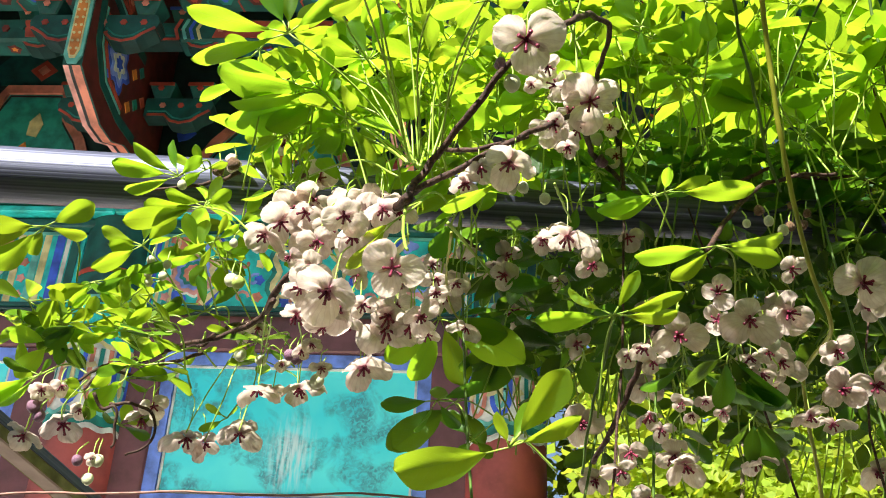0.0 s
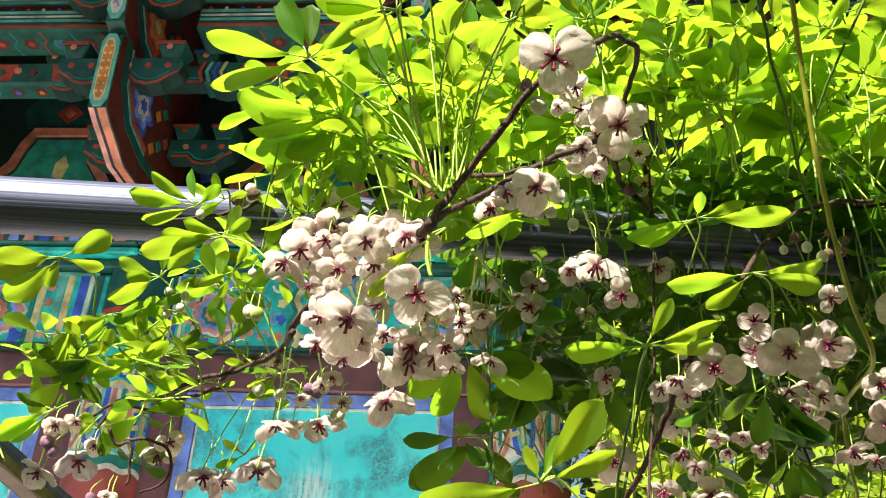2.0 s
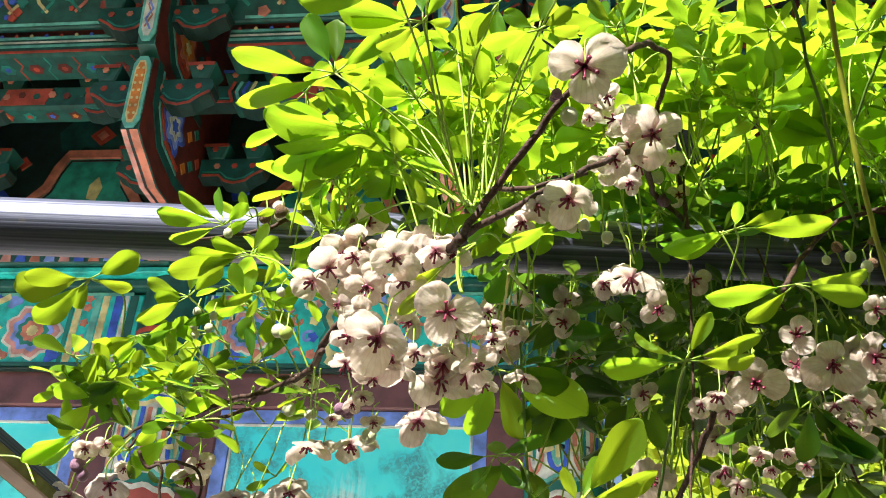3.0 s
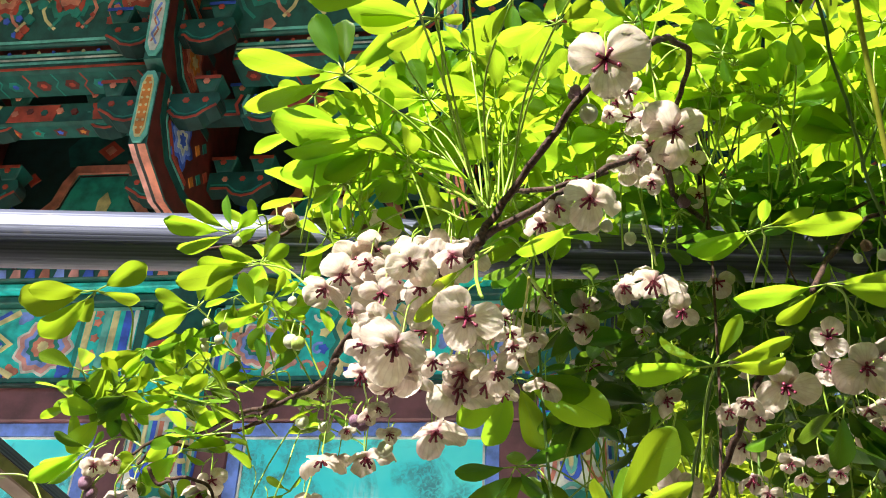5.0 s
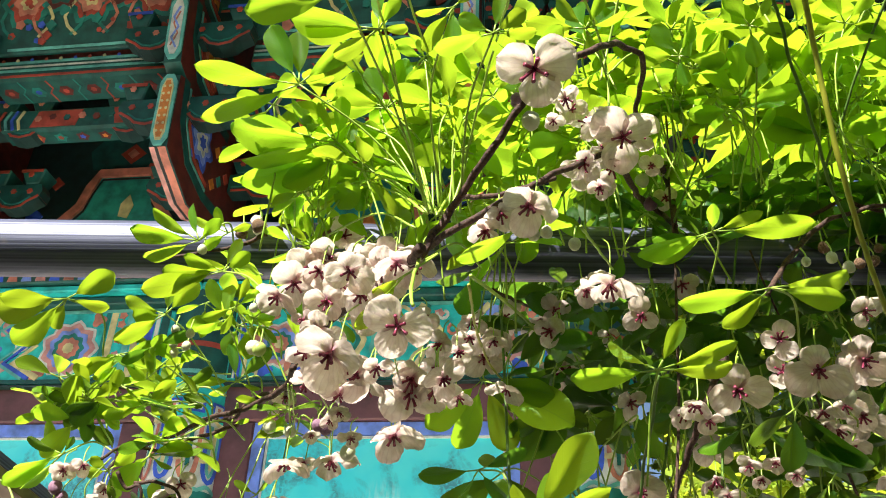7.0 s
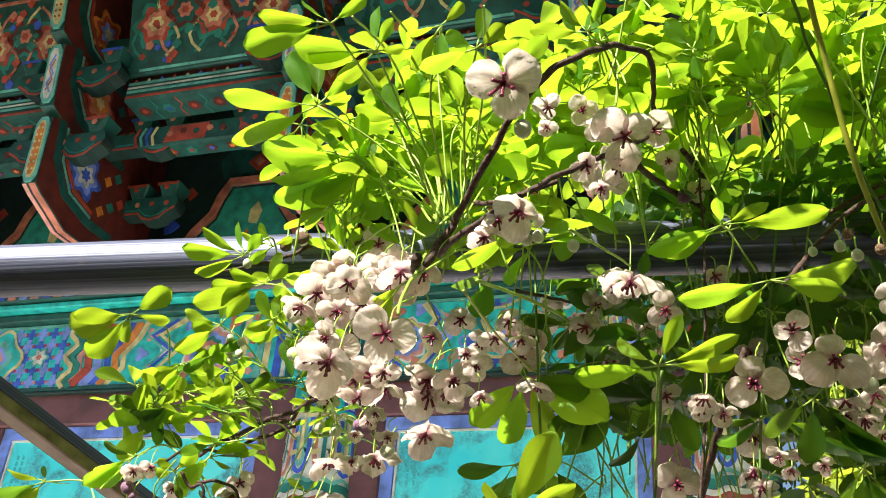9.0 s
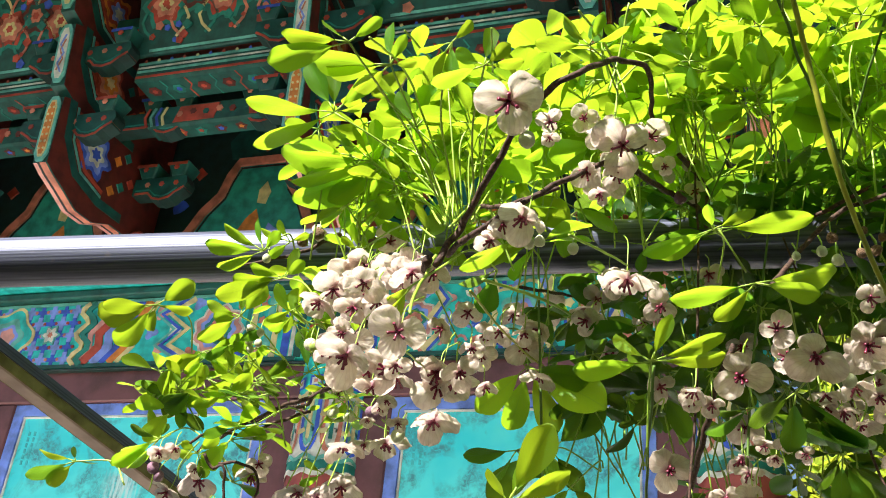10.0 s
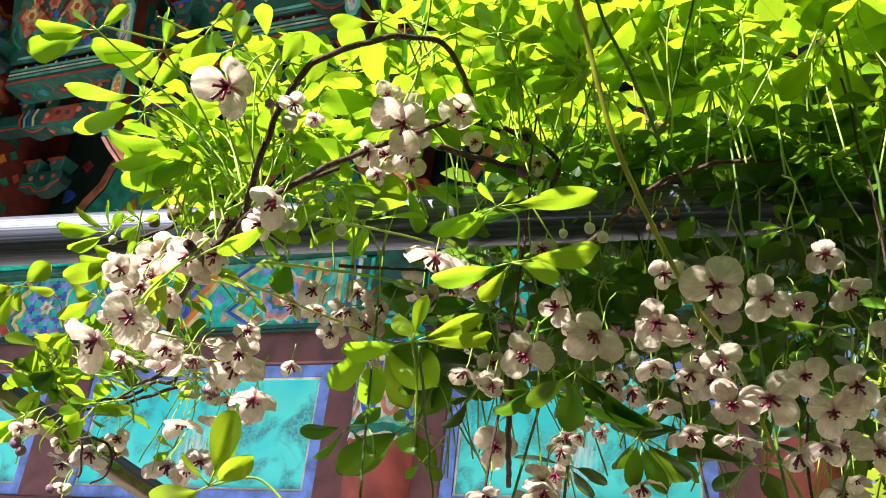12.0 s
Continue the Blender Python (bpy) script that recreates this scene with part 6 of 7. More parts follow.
flower(vine_main, (0.130, 0.936, 1.951), (0.21, -0.11, -0.97), 10, 0.043)
flower(vine_main, (0.095, 0.805, 1.943), (0.03, -0.30, -0.95), 10, 0.030)
flower(vine_right, (0.201, 0.808, 1.962), (0.00, -0.70, -0.71), 90, 0.041)
flower(vine_right, (0.236, 0.853, 2.011), (-0.03, -0.68, -0.73), 40, 0.038)
flower(vine_right, (0.180, 0.883, 1.984), (-0.26, -0.41, -0.87), 10, 0.029)
flower(vine_right, (0.256, 0.771, 1.889), (-0.19, -0.74, -0.65), 95, 0.056)
flower(vine_right, (0.226, 0.740, 1.868), (-0.22, -0.24, -0.95), 60, 0.037)
flower(vine_right, (0.236, 0.766, 1.867), (-0.02, -0.32, -0.95), 20, 0.031)
flower(vine_right, (0.281, 0.751, 1.913), (-0.12, -0.98, -0.14), 60, 0.037)
flower(vine_right, (0.287, 0.783, 1.906), (-0.22, -0.95, -0.21), 0, 0.038)
flower(vine_right, (0.305, 0.764, 1.899), (-0.25, -0.67, -0.70), 92, 0.058)
flower(vine_right, (0.339, 0.798, 1.914), (-0.07, -0.63, -0.77), 110, 0.049)
flower(vine_right, (0.310, 0.792, 1.882), (-0.15, -0.05, -0.99), 90, 0.040)
flower(vine_right, (0.321, 0.806, 1.875), (0.01, -0.29, -0.96), 40, 0.036)
flower(vine_right, (0.269, 0.844, 1.863), (-0.17, -0.49, -0.86), 10, 0.027)
flower(vine_right, (0.283, 0.824, 1.859), (-0.19, -0.48, -0.86), 70, 0.025)
flower(vine_right, (0.296, 0.829, 1.852), (-0.22, -0.60, -0.77), 40, 0.024)
flower(vine_right, (0.276, 0.845, 1.854), (-0.18, -0.49, -0.85), 100, 0.023)
flower(vine_right, (0.252, 0.894, 1.869), (-0.11, -0.18, -0.98), 30, 0.040)
flower(vine_right, (0.257, 0.824, 1.817), (-0.16, -0.37, -0.92), 90, 0.048)
flower(vine_right, (0.222, 0.786, 1.879), (-0.12, -0.47, -0.88), 0, 0.032)
bud(vine_right, (0.325, 0.783, 1.888), 0.0126, 0)
bud(vine_right, (0.295, 0.710, 1.946), 0.0075, 0)
bud(vine_right, (0.311, 0.713, 1.950), 0.0091, 0)
bud(vine_right, (0.320, 0.713, 1.943), 0.0097, 0)
flower(vine_right, (0.383, 0.754, 1.924), (0.06, -0.84, -0.54), 55, 0.060)
flower(vine_right, (0.411, 0.780, 1.926), (0.09, -0.74, -0.67), 100, 0.050)
flower(vine_right, (0.447, 0.819, 1.974), (-0.02, -0.65, -0.76), 90, 0.047)
flower(vine_right, (0.461, 0.837, 1.955), (0.20, -0.37, -0.91), 20, 0.046)
flower(vine_right, (0.379, 0.811, 1.896), (0.05, -0.51, -0.86), 30, 0.046)
flower(vine_right, (0.384, 0.825, 1.871), (-0.03, -0.70, -0.71), 100, 0.052)
flower(vine_right, (0.408, 0.822, 1.873), (-0.09, -0.81, -0.58), 60, 0.061)
flower(vine_right, (0.446, 0.797, 1.856), (-0.01, -0.78, -0.63), 140, 0.044)
flower(vine_right, (0.460, 0.800, 1.874), (-0.04, -0.72, -0.69), 100, 0.046)
flower(vine_right, (0.470, 0.827, 1.841), (0.04, -0.65, -0.76), 50, 0.047)
flower(vine_right, (0.423, 0.832, 1.839), (-0.04, -0.25, -0.97), 0, 0.041)
flower(vine_right, (0.357, 0.822, 1.849), (0.01, -0.14, -0.99), 60, 0.044)
flower(vine_right, (0.384, 0.854, 1.854), (-0.01, -0.15, -0.99), 20, 0.044)
flower(vine_right, (0.340, 0.789, 1.916), (0.19, -0.70, -0.69), 95, 0.051)
flower(vine_right, (0.333, 0.826, 1.900), (0.08, -0.38, -0.92), 60, 0.045)
flower(vine_right, (0.308, 0.799, 1.877), (0.07, -0.22, -0.97), 100, 0.043)
flower(vine_right, (0.334, 0.834, 1.875), (0.18, -0.35, -0.92), 10, 0.040)
flower(vine_right, (0.320, 0.846, 1.821), (0.07, -0.00, -1.00), 90, 0.046)
flower(vine_right, (0.262, 0.813, 1.807), (0.06, -0.44, -0.89), 100, 0.049)
flower(vine_right, (0.218, 0.825, 1.805), (0.11, -0.44, -0.89), 60, 0.039)
flower(vine_right, (0.256, 0.869, 1.850), (0.15, -0.40, -0.90), 40, 0.032)
flower(vine_right, (0.455, 0.854, 1.830), (0.05, -0.40, -0.92), 10, 0.030)
flower(vine_right, (0.428, 0.843, 1.896), (0.34, -0.70, -0.63), 40, 0.043)
flower(vine_right, (0.352, 0.858, 1.904), (0.09, -0.62, -0.78), 80, 0.038)
flower(vine_right, (0.439, 0.845, 1.848), (-0.04, -0.42, -0.91), 60, 0.042)
flower(vine_right, (0.485, 0.861, 1.934), (0.13, -0.55, -0.83), 60, 0.044)
flower(vine_right, (0.480, 0.853, 1.877), (0.14, -0.59, -0.80), 20, 0.042)
flower(vine_right, (0.426, 0.859, 1.955), (0.21, -0.62, -0.75), 60, 0.042)
flower(vine_right, (0.345, 0.785, 1.950), (0.22, -0.62, -0.76), 10, 0.036)
flower(vine_right, (0.081, 0.784, 1.936), (0.04, -0.46, -0.88), 60, 0.036)
flower(vine_right, (0.162, 0.822, 1.992), (0.35, -0.36, -0.87), 30, 0.042)
leaf(vine_right, (0.290, 0.774, 1.877), (0.312, 0.793, 1.900), (0.258, 0.772, 1.853), (0.306, 0.791, 1.862), (0.333, 0.809, 1.849), (0.284, 0.787, 1.839), w=0.55, tilt=0)
leaf(vine_right, (0.302, 0.789, 1.865), (0.319, 0.799, 1.901), (0.316, 0.797, 1.842), (0.339, 0.817, 1.848), (0.281, 0.795, 1.852), w=0.6, tilt=0)
leaf(vine_right, (0.320, 0.835, 1.851), (0.332, 0.813, 1.889), (0.315, 0.839, 1.816), (0.336, 0.853, 1.815), (0.349, 0.870, 1.827), (0.301, 0.846, 1.829), w=0.5, tilt=0)
leaf(vine_right, (0.282, 0.767, 2.124), (0.298, 0.801, 2.064), (0.254, 0.749, 2.144), (0.280, 0.738, 2.152), (0.304, 0.764, 2.162), (0.308, 0.790, 2.130), w=0.5, tilt=0)
leaf(vine_right, (0.371, 0.860, 2.152), (0.395, 0.808, 2.049), (0.299, 0.838, 2.158), (0.348, 0.844, 2.174), (0.378, 0.835, 2.181), (0.412, 0.861, 2.206), (0.390, 0.869, 2.137), w=0.48, tilt=0)
leaf(vine_right, (0.234, 0.716, 2.122), (0.238, 0.839, 2.102), (0.204, 0.709, 2.118), (0.216, 0.708, 2.147), (0.247, 0.711, 2.154), (0.268, 0.722, 2.120), (0.237, 0.723, 2.100), w=0.55, tilt=0)
leaf(vine_right, (0.461, 0.856, 2.195), (0.465, 0.801, 2.040), (0.421, 0.857, 2.181), (0.437, 0.831, 2.204), (0.480, 0.857, 2.216), (0.504, 0.876, 2.190), w=0.5, tilt=0)
leaf(vine_right, (0.497, 0.870, 2.164), (0.486, 0.818, 2.033), (0.464, 0.847, 2.159), (0.487, 0.856, 2.189), (0.523, 0.862, 2.176), (0.508, 0.876, 2.139), w=0.5, tilt=0)
leaf(vine_right, (0.232, 0.731, 2.162), (0.260, 0.840, 2.105), (0.196, 0.721, 2.166), (0.213, 0.708, 2.177), (0.249, 0.711, 2.178), (0.269, 0.736, 2.165), (0.238, 0.750, 2.142), w=0.5, tilt=0)
leaf(vine_right, (0.287, 0.723, 2.153), (0.290, 0.807, 2.082), (0.254, 0.725, 2.161), (0.268, 0.702, 2.168), (0.305, 0.713, 2.172), (0.317, 0.725, 2.147), (0.292, 0.741, 2.128), w=0.5, tilt=0)
leaf(vine_right, (0.265, 0.787, 2.143), (0.277, 0.814, 2.075), (0.232, 0.779, 2.149), (0.248, 0.805, 2.128), (0.293, 0.791, 2.134), (0.282, 0.768, 2.157), w=0.5, tilt=0)
leaf(vine_right, (0.365, 0.758, 2.182), (0.352, 0.779, 2.061), (0.334, 0.754, 2.192), (0.349, 0.734, 2.203), (0.389, 0.749, 2.210), (0.398, 0.764, 2.180), w=0.5, tilt=0)
leaf(vine_right, (0.200, 0.757, 2.186), (0.233, 0.814, 2.098), (0.177, 0.752, 2.209), (0.167, 0.762, 2.174), (0.224, 0.761, 2.190), (0.204, 0.767, 2.158), w=0.5, tilt=0)
flower(vine_main, (-0.001, 0.700, 1.955), (0.11, -0.47, -0.49), 110, 0.040)
flower(vine_main, (0.024, 0.690, 1.945), (0.14, -0.56, -0.47), 30, 0.044)
flower(vine_main, (0.049, 0.680, 1.946), (0.13, -0.39, -0.80), 70, 0.042)
flower(vine_main, (-0.019, 0.690, 1.931), (0.33, -0.63, -0.80), 30, 0.044)
flower(vine_main, (0.005, 0.690, 1.918), (-0.44, -0.70, -0.72), 60, 0.042)
flower(vine_main, (0.038, 0.670, 1.900), (-0.31, -0.44, -0.79), 90, 0.040)
flower(vine_main, (0.007, 0.680, 1.885), (-0.05, -0.74, -0.41), 0, 0.042)
flower(vine_main, (0.026, 0.700, 1.872), (-0.26, -0.70, -0.41), 20, 0.046)
flower(vine_main, (0.055, 0.720, 1.878), (-0.19, -0.37, -0.61), 100, 0.048)
flower(vine_main, (0.008, 0.710, 1.875), (0.11, -0.72, -0.41), 30, 0.040)
flower(vine_main, (0.077, 0.700, 1.869), (0.42, -0.40, -0.72), 50, 0.036)
flower(vine_main, (0.042, 0.670, 1.925), (-0.08, -0.38, -0.73), 50, 0.044)
flower(vine_main, (0.063, 0.670, 1.930), (-0.18, -0.53, -0.85), 100, 0.040)
flower(vine_main, (-0.014, 0.700, 1.947), (0.19, -0.77, -0.69), 40, 0.038)
flower(vine_main, (-0.003, 0.704, 1.949), (-0.04, -0.49, -0.87), 10, 0.034)
flower(vine_main, (-0.011, 0.700, 1.939), (-0.24, -0.56, -0.80), 80, 0.029)
flower(vine_main, (0.020, 0.663, 1.914), (0.15, -0.49, -0.86), 40, 0.031)
flower(vine_main, (0.041, 0.668, 1.936), (0.13, -0.94, -0.33), 60, 0.029)
flower(vine_main, (0.045, 0.665, 1.861), (0.32, -0.51, -0.80), 20, 0.029)
flower(vine_main, (0.026, 0.720, 1.874), (0.01, -0.32, -0.95), 80, 0.032)
flower(vine_main, (0.077, 0.766, 1.884), (0.37, -0.38, -0.85), 20, 0.026)
flower(vine_main, (-0.010, 0.692, 1.906), (-0.36, -0.54, -0.76), 20, 0.022)
flower(vine_main, (-0.053, 0.862, 1.872), (-0.05, -0.33, -0.94), 20, 0.032)
bud(vine_right, (0.325, 0.777, 1.995), 0.0106, 3)
bud(vine_right, (0.341, 0.760, 1.972), 0.0094, 3)
bud(vine_right, (0.351, 0.763, 1.975), 0.0102, 3)
bud(vine_right, (0.356, 0.765, 1.986), 0.0079, 3)
bud(vine_right, (0.345, 0.764, 1.992), 0.0071, 3)
bud(vine_trail, (-0.099, 0.778, 2.026), 0.0128, 3)
bud(vine_trail, (-0.092, 0.791, 2.040), 0.0140, 3)
bud(vine_trail, (-0.023, 0.753, 2.007), 0.0096, 3)
bud(vine_trail, (-0.083, 0.813, 2.049), 0.0096, 3)
stem(vine_main, 'flower_stalk', PETIOLE, 0.0007, 0.0008, (-0.114, 0.852, 1.831), (-0.106, 0.858, 1.861), (-0.086, 0.852, 1.897), (-0.073, 0.841, 1.920))
stem(vine_main, 'flower_stalk', PETIOLE, 0.0007, 0.0008, (-0.066, 0.829, 1.827), (-0.065, 0.848, 1.867), (-0.057, 0.827, 1.892), (-0.041, 0.767, 1.895))
stem(vine_main, 'flower_stalk', PETIOLE, 0.0007, 0.0008, (-0.057, 0.831, 1.866), (-0.058, 0.842, 1.893), (-0.031, 0.746, 1.885))
stem(vine_main, 'flower_stalk', PETIOLE, 0.0007, 0.0008, (-0.030, 0.852, 1.874), (-0.023, 0.820, 1.890), (0.002, 0.670, 1.863))
stem(vine_trail, 'flower_stalk', PETIOLE, 0.0007, 0.0008, (-0.234, 0.834, 1.823), (-0.223, 0.823, 1.845), (-0.204, 0.822, 1.861))
stem(vine_trail, 'flower_stalk', PETIOLE, 0.0007, 0.0008, (-0.205, 0.831, 1.832), (-0.204, 0.827, 1.844), (-0.191, 0.828, 1.864))
stem(vine_main, 'flower_stalk', PETIOLE, 0.0007, 0.0008, (0.028, 0.802, 1.878), (0.037, 0.765, 1.890), (0.063, 0.621, 1.855))
stem(vine_main, 'flower_stalk', PETIOLE, 0.0007, 0.0008, (-0.099, 0.854, 1.825), (-0.087, 0.842, 1.851), (-0.080, 0.854, 1.898))
stem(vine_main, 'flower_stalk', PETIOLE, 0.0007, 0.0008, (-0.145, 0.853, 1.854), (-0.146, 0.851, 1.872), (-0.154, 0.848, 1.889))

leaf(vine_main, (0.077, 0.900, 1.954), (0.070, 0.850, 1.968), (0.053, 0.940, 1.906), (0.099, 0.930, 1.901), (0.151, 0.870, 1.903), (0.032, 0.900, 1.911), w=0.52, facing=(0.05, -0.9, -0.2))
leaf(vine_main, (0.135, 0.620, 1.762), (0.162, 0.660, 1.760), (0.164, 0.590, 1.795), (0.171, 0.600, 1.772), (0.070, 0.660, 1.755), (0.128, 0.600, 1.774), (0.146, 0.620, 1.787), w=0.40, facing=(0.2, -0.7, -0.5))
leaf(vine_main, (0.090, 0.950, 1.893), (0.137, 0.930, 1.868), (0.143, 0.910, 1.923), (0.030, 0.960, 1.852), (0.041, 0.920, 1.843), (0.118, 0.960, 1.858), (0.067, 0.970, 1.913), w=0.46, facing=(0.1, -0.85, -0.3))
leaf(vine_main, (0.076, 0.900, 1.952), (0.064, 0.880, 1.964), (0.137, 0.870, 1.927), w=0.40, facing=(0.0, -0.7, -0.6))
leaf(vine_main, (0.080, 0.860, 1.865), (0.108, 0.860, 1.838), (0.117, 0.840, 1.873), (0.067, 0.840, 1.832), (0.035, 0.860, 1.860), (0.098, 0.880, 1.847), w=0.42)
leaf(vine_right, (0.108, 0.950, 1.860), (0.139, 0.930, 1.871), (0.094, 0.950, 1.845), (0.125, 0.960, 1.847), (0.078, 0.960, 1.888), w=0.60, facing=(0.0, -0.9, -0.3))
leaf(vine_right, (0.177, 0.880, 1.896), (0.194, 0.860, 1.895), (0.158, 0.880, 1.891), (0.147, 0.900, 1.873), (0.186, 0.880, 1.921), w=0.42)
stem(vine_main, "stem", OLIVE, 0.0012, 0.0010, (0.099, 0.640, 1.898), (0.091, 0.740, 1.920), (0.089, 0.850, 1.942), (0.103, 0.930, 1.949), (0.125, 0.950, 1.912), (0.151, 0.970, 1.872))
stem(vine_right, "stem", GREENSTEM, 0.0013, 0.0013, (0.203, 0.715, 1.875), (0.198, 0.740, 1.852), (0.192, 0.770, 1.827), (0.188, 0.800, 1.795))
stem(vine_trail, "twig", TWIG, 0.0017, 0.0014, (-0.371, 1.020, 1.811), (-0.312, 1.030, 1.819), (-0.256, 1.040, 1.822), (-0.171, 1.050, 1.829), (-0.096, 1.060, 1.830), (-0.002, 1.060, 1.835), (0.065, 1.050, 1.829))
leaf(vine_crown, (0.279, 0.780, 2.121), (0.303, 0.840, 2.089), (0.343, 0.760, 2.169), (0.323, 0.750, 2.114), (0.332, 0.830, 2.223), (0.242, 0.760, 2.103), (0.251, 0.750, 2.071), w=0.42, facing=(0.05, -0.20, -0.95))
leaf(vine_crown, (0.247, 0.760, 2.143), (0.291, 0.840, 2.116), (0.227, 0.740, 2.155), (0.249, 0.780, 2.198), (0.289, 0.800, 2.220), (0.257, 0.730, 2.118), w=0.50, facing=(0.05, -0.20, -0.95))
leaf(vine_crown, (0.168, 0.720, 2.146), (0.187, 0.780, 2.096), (0.127, 0.700, 2.149), (0.160, 0.740, 2.203), (0.188, 0.770, 2.225), (0.186, 0.710, 2.140), w=0.46, facing=(0.05, -0.20, -0.95))
leaf(vine_crown, (0.325, 0.800, 2.219), (0.340, 0.860, 2.149), (0.279, 0.780, 2.228), (0.286, 0.760, 2.167), (0.366, 0.840, 2.274), (0.328, 0.770, 2.179), w=0.46, facing=(0.05, -0.20, -0.95))
leaf(vine_crown, (0.382, 0.840, 2.187), (0.371, 0.880, 2.128), (0.347, 0.820, 2.196), (0.331, 0.800, 2.143), (0.382, 0.860, 2.240), (0.408, 0.860, 2.238), w=0.48, facing=(0.05, -0.20, -0.95))
leaf(vine_crown, (0.219, 0.800, 2.146), (0.245, 0.860, 2.106), (0.271, 0.820, 2.184), (0.233, 0.760, 2.101), (0.268, 0.780, 2.133), (0.190, 0.780, 2.135), w=0.42, facing=(0.05, -0.20, -0.95))
leaf(vine_crown, (0.264, 0.820, 2.266), (0.281, 0.880, 2.201), (0.224, 0.800, 2.237), (0.250, 0.840, 2.312), (0.306, 0.860, 2.333), (0.296, 0.820, 2.259), w=0.48, facing=(0.05, -0.20, -0.95))
leaf(vine_crown, (0.388, 0.860, 2.300), (0.382, 0.900, 2.212), (0.359, 0.860, 2.320), (0.355, 0.840, 2.266), (0.409, 0.860, 2.286), (0.430, 0.900, 2.360), w=0.48, facing=(0.05, -0.20, -0.95))

# leaves that fill the crown above the tube, thickest at the back
def fill(vine, n, centre, half, size, seed, lean=(0.1, 0.5, 0.8), mass=False, hang=False):
    if mass:
        HEAP.append(([], [], [], []))
    rnd = random.Random(seed)
    c, h, k = Vector(centre), Vector(half), 0
    while k < n:
        q = Vector((rnd.uniform(-1, 1), rnd.uniform(-1, 1), rnd.uniform(-1, 1)))
        if q.length > 1.15:
            continue
        k += 1
        at = c + Vector((q.x * h.x, q.y * h.y, q.z * h.z))
        nrm = Vector(lean) + Vector((rnd.uniform(-0.45, 0.45), rnd.uniform(-0.4, 0.4), rnd.uniform(-0.3, 0.3)))
        free_leaf(vine, at, size * rnd.uniform(0.7, 1.15), nrm, rnd.uniform(0, 6.28), rnd.choice((4, 5, 5, 5, 6)), at + (Vector((rnd.uniform(0.01, 0.05), rnd.uniform(0.0, 0.03), rnd.uniform(-0.025, 0.02))) if hang else Vector((rnd.uniform(-0.03, 0.03), rnd.uniform(0.0, 0.05), -rnd.uniform(0.05, 0.10)))))
    if mass:
        ob = put("foliage", heap_mesh("foliage", MATURESHADE if vine == vine_right else LEAF), vine, Matrix())
        tagged(ob, "mass of five-fingered green leaves", kind="stuff")


fill(vine_main, 20, (0.02, 0.78, 2.10), (0.15, 0.05, 0.09), 0.058, 1, (-0.1, 0.05, 1.0))
fill(vine_main, 10, (0.13, 0.80, 2.16), (0.10, 0.07, 0.08), 0.058, 12, (-0.1, 0.05, 1.0))
fill(vine_main, 13, (0.08, 0.80, 2.17), (0.12, 0.05, 0.08), 0.062, 31, (-0.1, 0.05, 1.0))
# two leaf strips above the view, added only to shade the hanging flowers
fill(vine_crown, 50, (0.44, 0.60, 2.21), (0.26, 0.06, 0.018), 0.052, 40, (0.0, 0.0, 1.0), True)
fill(vine_crown, 110, (0.39, 0.482, 2.23), (0.29, 0.025, 0.015), 0.034, 48, (0.0, 0.0, 1.0), True)
fill(vine_crown, 12, (0.30, 0.80, 2.195), (0.19, 0.04, 0.04), 0.066, 41, (-0.1, 0.05, 1.0))
fill(vine_crown, 14, (0.50, 0.87, 2.20), (0.16, 0.06, 0.05), 0.066, 42, (-0.1, 0.05, 1.0))
fill(vine_crown, 52, (0.44, 0.93, 2.235), (0.34, 0.16, 0.03), 0.082, 43, (-0.1, 0.05, 1.0), True)
fill(vine_main, 24, (0.01, 0.715, 2.055), (0.09, 0.04, 0.045), 0.048, 45, (-0.1, 0.05, 1.0))
fill(vine_crown, 62, (0.46, 1.14, 2.42), (0.46, 0.16, 0.035), 0.092, 6, (-0.1, 0.05, 1.0), True)
# inner leaves take the darker colour that stands for shade under the crown
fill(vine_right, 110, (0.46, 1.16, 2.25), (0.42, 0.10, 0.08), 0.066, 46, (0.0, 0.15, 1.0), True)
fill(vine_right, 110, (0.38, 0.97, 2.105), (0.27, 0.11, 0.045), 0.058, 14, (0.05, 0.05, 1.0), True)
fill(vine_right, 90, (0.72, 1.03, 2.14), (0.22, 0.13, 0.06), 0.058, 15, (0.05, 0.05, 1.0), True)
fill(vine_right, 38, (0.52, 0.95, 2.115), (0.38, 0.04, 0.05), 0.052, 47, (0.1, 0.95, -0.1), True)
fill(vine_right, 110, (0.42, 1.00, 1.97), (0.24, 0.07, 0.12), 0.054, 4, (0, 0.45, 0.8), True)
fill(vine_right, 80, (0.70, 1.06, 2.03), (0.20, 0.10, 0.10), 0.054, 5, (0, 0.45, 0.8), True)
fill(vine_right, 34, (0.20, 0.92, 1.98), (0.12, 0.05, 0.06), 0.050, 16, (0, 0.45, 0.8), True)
fill(vine_trail, 9, (-0.19, 0.86, 1.925), (0.10, 0.03, 0.035), 0.044, 7, (-0.1, 0.35, 0.9), hang=True)
fill(vine_trail, 8, (-0.10, 0.84, 2.00), (0.08, 0.04, 0.05), 0.042, 8, (-0.1, 0.35, 0.9), hang=True)
fill(vine_trail, 8, (-0.14, 0.84, 1.90), (0.09, 0.03, 0.03), 0.044, 9, (-0.1, 0.35, 0.9), hang=True)

